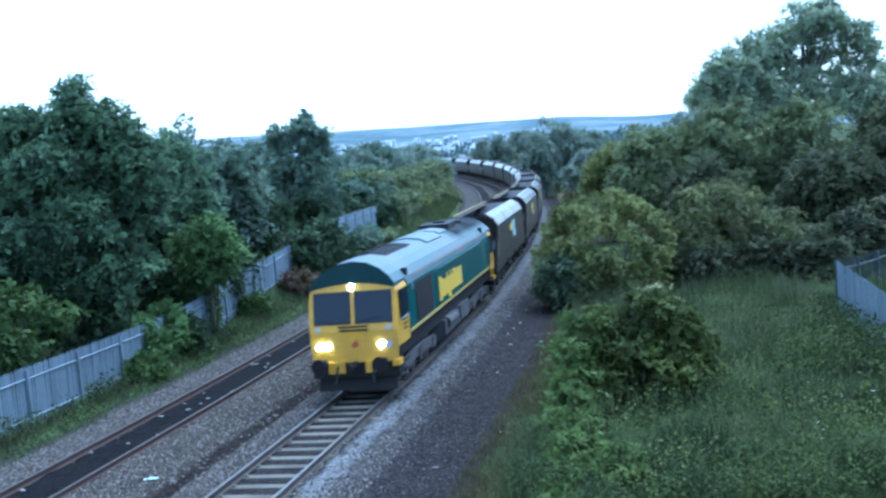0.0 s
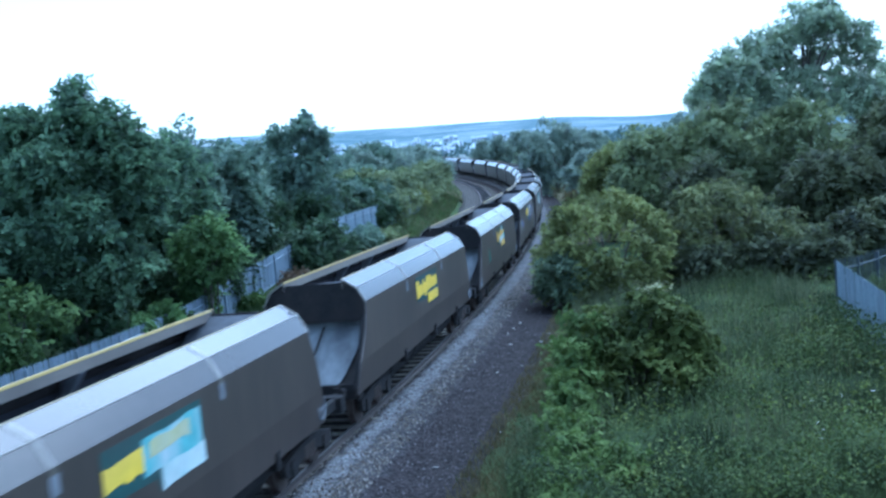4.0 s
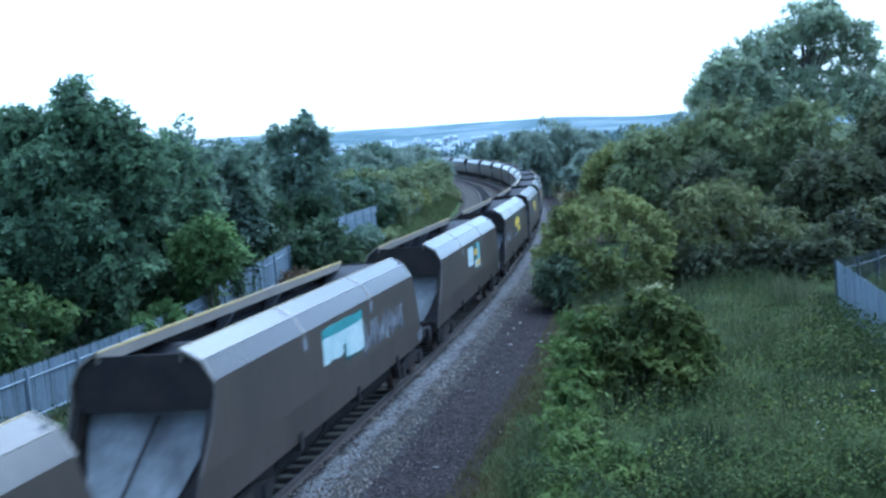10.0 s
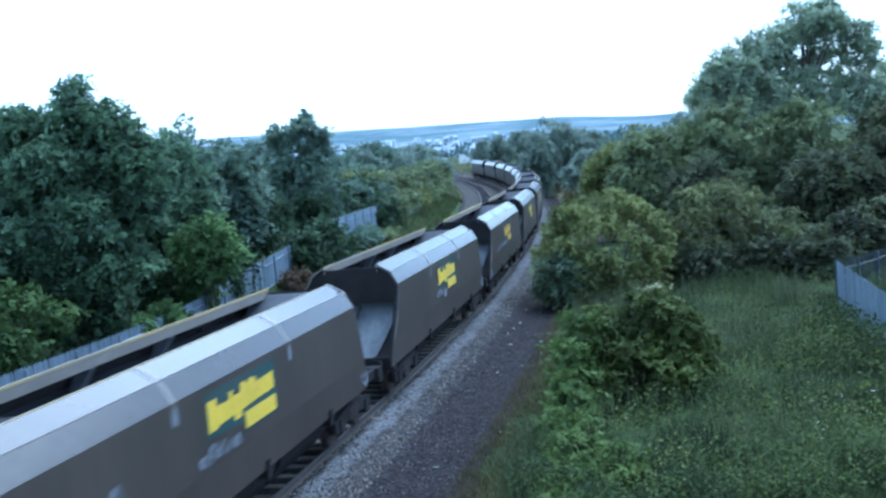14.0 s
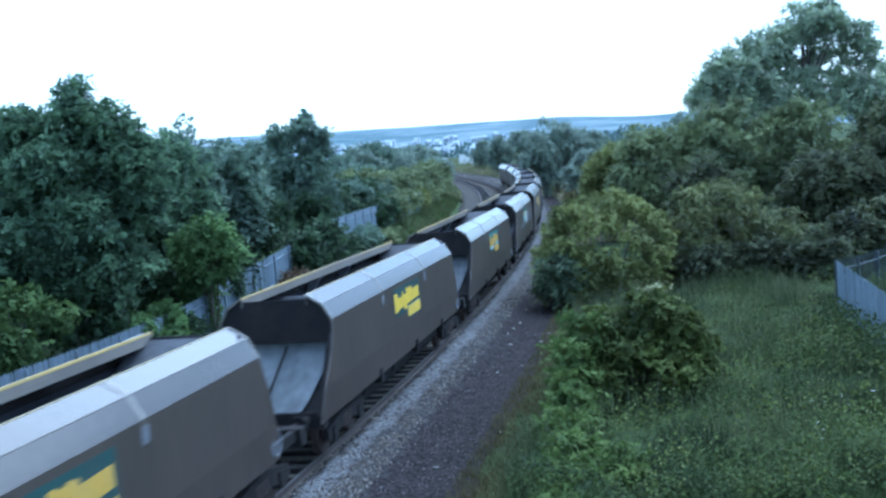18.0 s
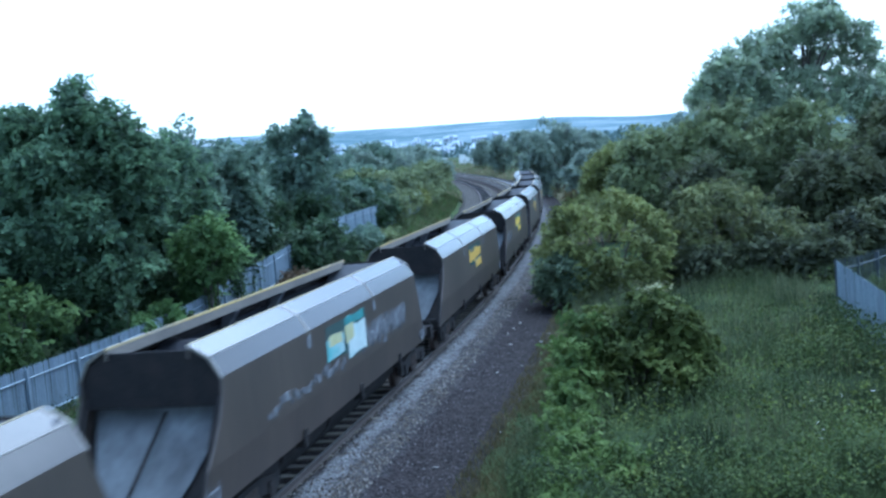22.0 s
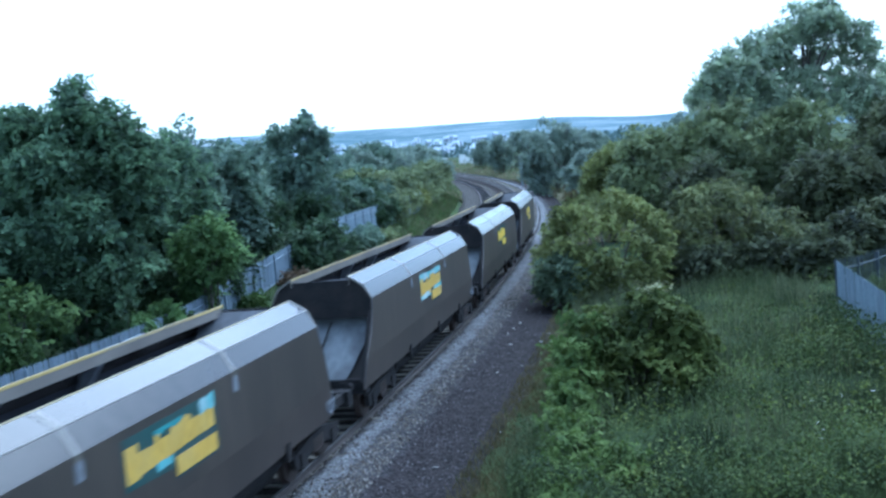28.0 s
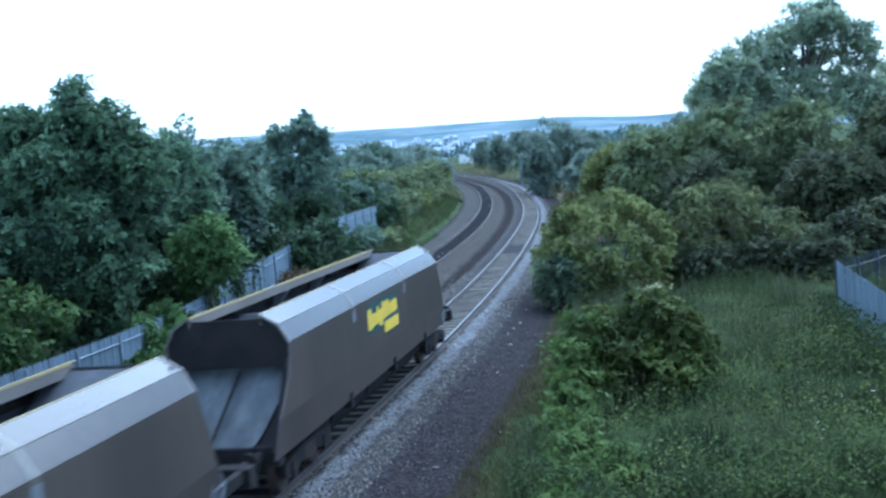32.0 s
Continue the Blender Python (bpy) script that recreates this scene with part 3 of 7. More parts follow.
def pale_stones():
    """A few pale stones lying in the black four-foot of the second line and on the cess."""
    rng = np.random.default_rng(3)
    n = 104
    s = np.concatenate([rng.uniform(4, 60, 90), rng.uniform(4, 45, 14)])
    s[:90] = -4 + 0.72 * np.round((s[:90] + 4) / 0.72) + rng.normal(0, 0.05, 90)
    lat = np.concatenate([-TRACK_GAP + rng.choice([-0.52, 0.5, 0.06], 90, p=(0.45, 0.4, 0.15)) + rng.normal(0, 0.05, 90), rng.uniform(2.6, 4.4, 14)])
    z = np.interp(lat, [p[0] for p in BALLAST_PROFILE], [p[1] for p in BALLAST_PROFILE])
    c = on_line(s, lat, z + 0.02)
    base = np.array([(1, 0, 0), (-1, 0, 0), (0, 1, 0), (0, -1, 0), (0, 0, 1), (0, 0, -1)], float)
    tri = np.array([(0, 2, 4), (2, 1, 4), (1, 3, 4), (3, 0, 4), (2, 0, 5), (1, 2, 5), (3, 1, 5), (0, 3, 5)])
    v = base[None] * rng.uniform(0.03, 0.075, (n, 1, 3)) * np.array([1.5, 1, 0.6]) + c[:, None]
    f = tri[None] + (np.arange(n) * 6)[:, None, None]
    ob = new("pale_stones", mesh_np("pale_stones", v.reshape(-1, 3), f.reshape(-1, 3), mat("pale_limestone", (0.3, 0.29, 0.27), 0.9, 0, 3, 0.25)))
    tagged(ob, "scattered pale stones between the rails and on the cess", "stones", kind="stuff")


pale_stones()


def litter():
    """A crumpled sheet of pale plastic lying in the drain between the lines."""
    p = on_line(7.91, -3.18, -0.30)
    ob = tagged(thing("plastic_litter", pose(p[0], p[1], p[2], 0, 0, 24)), "crumpled pale cyan plastic sheet lying on the ballast", "litter")
    rng = random.Random(5)
    bm = bmesh.new()
    grid = [[bm.verts.new((0.055 * (i - 3), 0.035 * (j - 2), rng.uniform(-0.01, 0.045))) for j in range(5)] for i in range(7)]
    for i in range(6):
        for j in range(4):
            bm.faces.new((grid[i][j], grid[i + 1][j], grid[i + 1][j + 1], grid[i][j + 1]))
    part("sheet", bm, mat("pale_plastic", (0.62, 0.8, 0.8), 0.3, 0, 3, 0.05), ob)


litter()


# ---- the two tracks ----
def rail_mesh(name, lat, side, top):
    prof = [(-0.075, -0.158), (-0.075, -0.145), (-0.012, -0.125), (-0.012, -0.045), (-0.036, -0.035), (-0.036, -0.004), (-0.028, 0.0),
            (0.028, 0.0), (0.036, -0.004), (0.036, -0.035), (0.012, -0.045), (0.012, -0.125), (0.075, -0.145), (0.075, -0.158)]
    s = np.concatenate([np.arange(-400, 0, 5.0), np.arange(0, 60, 1.0), np.arange(60, 415, 2.0)])
    me = strip_mesh(name, s, [(lat + a, z) for a, z in prof], [side, top])
    me.polygons.foreach_set("material_index", np.tile(np.array([0, 0, 0, 0, 0, 1, 1, 1, 0, 0, 0, 0, 0], np.int32), len(s) - 1))
    me.polygons.foreach_set("use_smooth", np.zeros(len(me.polygons), bool))
    return me


def sleeper_mesh(name, w, material, clips):
    bm = box(-w / 2, w / 2, -0.125, 0.125, -0.30, -0.165)
    bmesh.ops.bevel(bm, geom=bm.edges[:], offset=0.012, segments=1, affect='EDGES')
    for r in (-0.7525, 0.7525):
        for d in (-0.11, 0.11):
            box(r + d - 0.035, r + d + 0.035, -0.05, 0.05, -0.165, -0.13, bm)
    me = bpy.data.meshes.new(name)
    bmesh.ops.recalc_face_normals(bm, faces=bm.faces)
    bm.to_mesh(me)
    bm.free()
    me.materials.append(material)
    return me


def build_track(name, label, lat, material, width, step, seed):
    rng = random.Random(seed)
    tr = tagged(thing(name), label, "railway track", kind="structure")
    for r in (-0.7525, 0.7525):
        ob = new("rail", rail_mesh("rail", lat + r, M_RUST if lat else M_RAILSIDE, M_RUSTTOP if lat else M_RAILTOP))
        ob.parent = tr
    me = sleeper_mesh("sleeper", width, material, True)
    for i in range(int(110 / step)):
        s = -4 + i * step
        p = on_line(s, lat)
        ob = new("sleeper", me)
        ob.parent = tr
        ob.matrix_basis = pose(p[0], p[1], p[2] + rng.uniform(-0.008, 0.008) - (0.03 if lat else 0.0), 0, 0, math.degrees(np.interp(s, PS, PTH)) + rng.uniform(-0.6, 0.6))
    v, f = [], []
    base = np.array([(x, y, z) for x in (-width / 2, width / 2) for y in (-0.125, 0.125) for z in (-0.3, -0.165)])
    quads = np.array(((0, 1, 3, 2), (4, 6, 7, 5), (0, 4, 5, 1), (2, 3, 7, 6), (0, 2, 6, 4), (1, 5, 7, 3)))
    for s in np.arange(-4 + int(110 / step) * step, 300, step):
        th = float(np.interp(s, PS, PTH))
        p = on_line(s, lat)
        q = np.stack([base[:, 0] * math.cos(th) - base[:, 1] * math.sin(th), base[:, 0] * math.sin(th) + base[:, 1] * math.cos(th), base[:, 2]], 1) + p
        f.append(quads + 8 * len(v))
        v.append(q)
    ob = new("far_sleepers", mesh_np("far_sleepers", np.concatenate(v), np.concatenate(f), material))
    ob.parent = tr
    tagged(ob, kind="stuff")
    return tr


build_track("track_1", "running line with steel rails on pale concrete sleepers", 0.0, M_SLEEPER, 2.5, 0.68, 1)
build_track("track_2", "rusty second line on dark oil-stained timber sleepers", -TRACK_GAP, M_SLEEPER_OLD, 2.6, 0.72, 2)


# ---- palisade fences ----
def pale_mesh(h, w=0.066, material=None):
    t = 0.02
    prof = [(-w, 0), (-w * 0.6, t), (-w * 0.25, t), (0, 0.004), (w * 0.25, t), (w * 0.6, t), (w, 0)]
    v = [(x, y, 0.0) for x, y in prof] + [(x, y, h - 0.09 + 0.09 * (1 - abs(x) / w)) for x, y in prof]
    n = len(prof)
    f = [(i, i + 1, n + i + 1, n + i) for i in range(n - 1)]
    me = mesh_np("pale", v, f, material or M_GALV)
    return me


PALE = pale_mesh(1.9)


def fence_run(name, label, pts, step, single, seed, pale=None, steel=None):
    """Pales, posts and two rails along world points (x, y, z of the foot)."""
    pale, steel = pale or PALE, steel or M_GALV
    rng = random.Random(seed)
    pts = np.asarray(pts, float)
    cum = np.concatenate([[0], np.cumsum(np.linalg.norm(np.diff(pts[:, :2], axis=0), axis=1))])
    fence = tagged(thing(name), label, "fence", group="palisade fencing")
    def at(d):
        p = np.array([np.interp(d, cum, pts[:, i]) for i in range(3)])
        q = np.array([np.interp(d + 0.3, cum, pts[:, i]) for i in range(3)])
        r = np.array([np.interp(d - 0.3, cum, pts[:, i]) for i in range(3)])
        return p, math.degrees(math.atan2(q[1] - r[1], q[0] - r[0]))
    far_v, far_f = [], []
    base = np.array([v.co[:] for v in PALE.vertices])
    quads = np.array([p.vertices[:] for p in PALE.polygons])
    n = int(cum[-1] / step)
    for i in range(n):
        p, a = at(i * step)
        a += rng.uniform(-2, 2)
        z = p[2] + rng.uniform(-0.012, 0.012)
        if i < single:
            ob = new("pale", pale)
            ob.parent = fence
            ob.matrix_basis = pose(p[0], p[1], z, rng.uniform(-0.5, 0.5), rng.uniform(-0.4, 0.4), a)
        else:
            c, s_ = math.cos(radians(a)), math.sin(radians(a))
            far_f.append(quads + len(base) * len(far_v))
            far_v.append(np.stack([base[:, 0] * c - base[:, 1] * s_ + p[0], base[:, 0] * s_ + base[:, 1] * c + p[1], base[:, 2] + z], 1))
    if far_v:
        ob = new("far_fencing", mesh_np("far_fencing", np.concatenate(far_v), np.concatenate(far_f), M_GALV))
        ob.parent = fence
        tagged(ob, kind="stuff")
    for j in range(int(cum[-1] / 2.75) + 1):
        p, a = at(j * 2.75)
        ob = part("post", box(-0.05, 0.05, -0.09, -0.01, -0.4, 1.8), steel, fence)
        ob.matrix_basis = pose(p[0], p[1], p[2], 0, 0, a)
    for h in (0.35, 1.5):
        v, f = [], []
        for j, d in enumerate(np.arange(0, cum[-1] + 0.01, 2.75)):
            p, a = at(d)
            nx, ny = -math.sin(radians(a)), math.cos(radians(a))
            for o, zz in ((-0.01, h), (-0.01, h + 0.05), (-0.05, h + 0.05), (-0.05, h)):
                v.append((p[0] + nx * o, p[1] + ny * o, p[2] + zz))
            if j:
                for c in range(4):
                    f.append((4 * (j - 1) + c, 4 * (j - 1) + (c + 1) % 4, 4 * j + (c + 1) % 4, 4 * j + c))
        ob = new("fence_rail", mesh_np("fence_rail", v, f, steel))
        ob.parent = fence
    return fence


def left_fence_points():
    s = np.array([2, 12, 18, 22, 26, 31, 36, 40, 45, 50, 57, 64, 72, 82, 95, 110, 130], float)
    lat = np.interp(s, [2, 12, 21, 26, 31, 40, 130], [-9.6, -9.65, -9.75, -10.1, -10.6, -11, -11.2])
    top = np.interp(s, [2, 12, 21, 26, 31, 40, 49, 63, 81, 130], [1.45, 1.5, 1.5, 1.6, 1.9, 2.35, 3.2, 3.3, 3.25, 3.2])
    p = on_line(s, lat, 0)
    p[:, 2] = top - 1.87
    return p


def oil_patch():
    """A dark greasy stretch between the rails of the running line."""
    rng = random.Random(8)
    s0, s1 = 54.5, 61.0
    v = []
    n = 24
    for i in range(n + 1):
        s = s0 + (s1 - s0) * i / n
        for lat in (-0.66 + rng.uniform(0, 0.04), 0.66 - rng.uniform(0, 0.04)):
            v.append(on_line(s, lat, -0.155))
    f = [(2 * i, 2 * i + 1, 2 * i + 3, 2 * i + 2) for i in range(n)]
    ob = new("oil_patch", mesh_np("oil_patch", v, f, mat("greasy_black_ballast", (0.03, 0.028, 0.03), 0.8, 0, 5, 0.4, (0.04, 0.036, 0.034), 0.6, 1.5, bump=0.8, bump_scale=14, spec=0.03)))
    ob.parent = bpy.data.objects["track_1"]
    tagged(ob, "dark greasy patch between the rails")


oil_patch()
fence_run("palisade_fence", "grey galvanised steel palisade fence, half hidden by shrubs", left_fence_points(), 0.135, 260, 3)
fence_run("side_palisade_fence", "grey galvanised palisade fence at the edge of the long grass",
          [(10.6, 20.0, -0.2), (11.6, 26.0, -0.2), (12.25, 30.0, -0.05), (12.75, 34.0, 0.2)], 0.135, 140, 4)
fence_run("back_palisade_fence", "dull palisade fence running into the trees",
          [(12.78, 34.1, 0.2), (15.0, 37.2, -0.1), (18.5, 42.0, -0.3), (23, 48, -0.3)], 0.24, 120, 5, pale_mesh(1.9, 0.03, M_BACKFENCE), M_BACKFENCE)


# ---- distance: valley town and hills ----
# the haze over the hills is in the blue base colours and faint glow
M_HILL = bpy.data.materials.new("haze_tinted_wooded_hill")
M_HILL.use_nodes = True
_n, _l = M_HILL.node_tree.nodes, M_HILL.node_tree.links
_b = _n["Principled BSDF"]
_b.inputs["Roughness"].default_value = 1.0
_b.inputs["Specular IOR Level"].default_value = 0.0
_tc, _nz = _n.new("ShaderNodeTexCoord"), _n.new("ShaderNodeTexNoise")
_nz.inputs["Scale"].default_value, _nz.inputs["Detail"].default_value = 0.008, 8
_nz.inputs["Roughness"].default_value = 0.72
_l.new(_tc.outputs["Object"], _nz.inputs["Vector"])
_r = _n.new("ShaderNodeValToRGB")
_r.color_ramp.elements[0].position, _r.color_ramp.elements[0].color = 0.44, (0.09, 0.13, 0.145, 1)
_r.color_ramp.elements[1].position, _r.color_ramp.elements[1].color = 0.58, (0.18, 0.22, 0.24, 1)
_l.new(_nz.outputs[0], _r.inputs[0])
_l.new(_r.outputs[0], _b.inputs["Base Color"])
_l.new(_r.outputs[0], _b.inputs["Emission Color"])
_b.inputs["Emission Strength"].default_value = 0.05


def hill_z(x, y):
    ridge = np.interp(x, [-3000, -560, -87, 316, 503, 1500, 3000], [112, 103, 86, 80, 66, 55, 50])
    t = np.clip((y - 700) / 1800, 0, 1)
    return 1.0 + ridge * (t ** 1.25)


def build_hills():
    xs, ys = np.arange(-2400, 2401, 60.0), np.concatenate([np.arange(700, 2501, 60.0), [2700, 3100]])
    gx, gy = np.meshgrid(xs, ys)
    z = hill_z(gx, gy)
    rough = np.array([noise.fractal(Vector((a * 0.004, b * 0.004, 0.5)), 1.0, 2.0, 4) for a, b in zip(gx.ravel(), gy.ravel())]).reshape(z.shape)
    z = z + rough * np.clip((gy - 800) / 500, 0, 1) * 4
    z[gy > 2550] -= (gy[gy > 2550] - 2500) * 0.12
    w, h = len(xs), len(ys)
    i = (np.arange(h - 1)[:, None] * w + np.arange(w - 1)[None]).ravel()
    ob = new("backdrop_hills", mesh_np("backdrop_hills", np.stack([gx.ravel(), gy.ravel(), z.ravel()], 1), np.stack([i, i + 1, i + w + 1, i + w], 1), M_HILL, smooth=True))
    tagged(ob, "wooded hills across the valley, tinted blue for haze", "hills", kind="structure")


build_hills()
# brick walls take the distance haze into a pale bluish colour
M_BRICK = mat("hazed_house_walls", (0.36, 0.39, 0.43), 0.9, 0, 0.3, 0.15, spread=0.25, bump=0)
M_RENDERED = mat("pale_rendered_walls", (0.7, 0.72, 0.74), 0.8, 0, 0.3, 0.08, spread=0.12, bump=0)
# slate lightened and blued for the same haze
M_SLATE = mat("hazed_slate_roof", (0.33, 0.38, 0.44), 0.7, 0, 0.3, 0.15, spread=0.2, bump=0)


def build_house(name, wall, w, d, h, label):
    ho = tagged(thing(name), label, "house", group="valley houses")
    part("wall", prism([(-d / 2, -1), (d / 2, -1), (d / 2, h), (0, h + d * 0.38), (-d / 2, h)], 'x', -w / 2, w / 2), wall, ho)
    bm = prism([(-d / 2 - 0.4, h - 0.15), (0, h + d * 0.38 + 0.15), (d / 2 + 0.4, h - 0.15), (d / 2 + 0.4, h + 0.1), (0, h + d * 0.38 + 0.4), (-d / 2 - 0.4, h + 0.1)], 'x', -w / 2 - 0.3, w / 2 + 0.3)
    roof = part("roof", bm, M_SLATE, ho)
    part("chimney", box(w * 0.3, w * 0.3 + 0.8, -0.4, 0.4, h + d * 0.2, h + d * 0.38 + 1.4), M_BRICK, roof)
    for x in (-w * 0.28, w * 0.22):
        for z in (1.2, 3.7):
            part("window", box(x - 0.6, x + 0.6, -d / 2 - 0.06, -d / 2 + 0.02, z, z + 1.2), M_GLASS, ho)
    return ho


def build_town():
    rng = random.Random(4)
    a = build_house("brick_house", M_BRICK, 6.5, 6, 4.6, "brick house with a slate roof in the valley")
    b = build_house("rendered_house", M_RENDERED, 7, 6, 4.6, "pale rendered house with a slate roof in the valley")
    first = {0: True, 1: True}
    for i in range(90):
        y = 950 + 560 * rng.random() ** 1.6
        x = y * rng.uniform(-0.14, 0.1)
        k = rng.choice((0, 0, 1))
        z = float(hill_z(np.array(x), np.array(y)))
        m = pose(x, y, z, 0, 0, rng.uniform(-35, 35))
        if first[k]:
            (a, b)[k].matrix_basis = m
            first[k] = False
        else:
            copy_thing((a, b)[k], m)
    sh = tagged(thing("warehouse", pose(-455, 2050, float(hill_z(np.array(-455.0), np.array(2050.0))), 0, 0, 4)), "long white warehouse on the far slope", "warehouse")
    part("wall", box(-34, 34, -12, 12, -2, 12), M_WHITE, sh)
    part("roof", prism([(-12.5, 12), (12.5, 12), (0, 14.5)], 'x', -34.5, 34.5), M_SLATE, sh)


build_town()


def build_lineside():
    """A signal by the far curve and white cabinets at the end of the view."""
    m = pose(14.6, 180, float(ground_z(14.6, 180)[0]))
    sg = tagged(thing("railway_signal", m), "slim grey signal post with a pale head by the curve", "signal")
    part("post", rod((0, 0, -0.3), (0, 0, 4.0), 0.07, 10), M_GALV, sg)
    part("signal_head", box(-0.28, 0.28, -0.2, 0.15, 3.3, 4.5), M_GALV, sg, bevel=0.04)
    part("ladder", box(-0.2, 0.2, 0.2, 0.26, 0, 4.2), M_GALV, sg)
    part("base", box(-0.4, 0.4, -0.4, 0.4, -0.3, 0.25), M_SLEEPER, sg)
    for x, y, w, h in ((7.7, 300, 1.7, 2.6), (9.8, 301, 2.6, 1.6), (10.6, 282, 1.8, 1.2), (2.5, 310, 2.2, 1.7)):
        z = float(ground_z(x, y)[0])
        cb = tagged(thing("lineside_cabinet", pose(x, y, z, 0, 0, 8)), "white lineside equipment cabinet with a flat roof", "cabinet", group="lineside cabinets")
        part("body", box(-w / 2, w / 2, -0.5, 0.5, -0.2, h), M_WHITE, cb, bevel=0.03)
        part("roof", box(-w / 2 - 0.1, w / 2 + 0.1, -0.6, 0.6, h, h + 0.12), M_WHITE, cb)
        for k in (-0.25, 0.25):
            part("door", box(w * k - w * 0.2, w * k + w * 0.2, -0.53, -0.505, 0.1, h - 0.15), M_WHITE, cb)


build_lineside()


# ---- the train ----
LOCO_S, WAGON_S = 23.34, 33.54 + 8.97
def bogie_frame_bm(half, zc, xs, wb):
    bm = bmesh.new()
    for x in xs:
        prism([(-half, zc - 0.12), (-half + 0.25, zc - 0.2), (-0.45, zc - 0.05), (0.45, zc - 0.05), (half - 0.25, zc - 0.2), (half, zc - 0.12), (half, zc + 0.12), (0.5, zc + 0.28), (-0.5, zc + 0.28), (-half, zc + 0.12)], 'x', x - 0.06, x + 0.06, bm)
    box(xs[0], xs[1], -0.2, 0.2, zc - 0.02, zc + 0.2, bm)
    return bm


def wheelset_bm(r):
    bm = bmesh.new()
    rod((-1.0, 0, 0), (1.0, 0, 0), 0.085, 10, bm=bm)
    for sx in (-1, 1):
        rod((sx * 0.69, 0, 0), (sx * 0.82, 0, 0), r, 28, bm=bm)
        rod((sx * 0.665, 0, 0), (sx * 0.69, 0, 0), r + 0.028, 28, bm=bm)
        rod((sx * 0.82, 0, 0), (sx * 0.86, 0, 0), r * 0.36, 12, bm=bm)
        for k in range(6):
            a = k * math.pi / 3
            rod((sx * 0.822, math.cos(a) * r * 0.45, math.sin(a) * r * 0.45), (sx * 0.835, math.cos(a) * r * 0.45, math.sin(a) * r * 0.45), 0.05, 6, bm=bm)
    return bm


WHEELS = []


def bogie(parent, y, r, axles, half, steel=None):
    b = part("bogie", bogie_frame_bm(half, r + 0.06, (-1.02, 1.02), axles), steel or M_BLACK, parent, bevel=0.012)
    b.location = (0, y, 0)
    for a in axles:
        w = part("wheelset", wheelset_bm(r), M_WHEEL, b)
        w.location = (0, a, r)
        WHEELS.append(w)
        for sx in (-1.02, 1.02):
            bx = part("axlebox", box(sx - 0.1, sx + 0.1, a - 0.15, a + 0.15, r - 0.17, r + 0.17), steel or M_BLACK, b, bevel=0.03)
    for sx in (-1.04, 1.04):
        for d in (-0.22, 0.0, 0.22):
            part("spring", rod((sx, d, r - 0.05), (sx, d, r + 0.24), 0.075, 10), M_WHEEL, b)
    return b


def buffer_part(parent, x, y, z, d, material=None):
    bm = rod((x, y, z), (x, y + d * 0.38, z), 0.1, 12)
    rod((x, y + d * 0.38, z), (x, y + d * 0.52, z), 0.075, 12, bm=bm)
    rod((x, y + d * 0.52, z), (x, y + d * 0.56, z), 0.22, 18, bm=bm)
    return part("buffer", bm, material or M_BLACK, parent)


WAGON_LENGTH = 17.94
U0 = 8.97
SIDE = 1.35


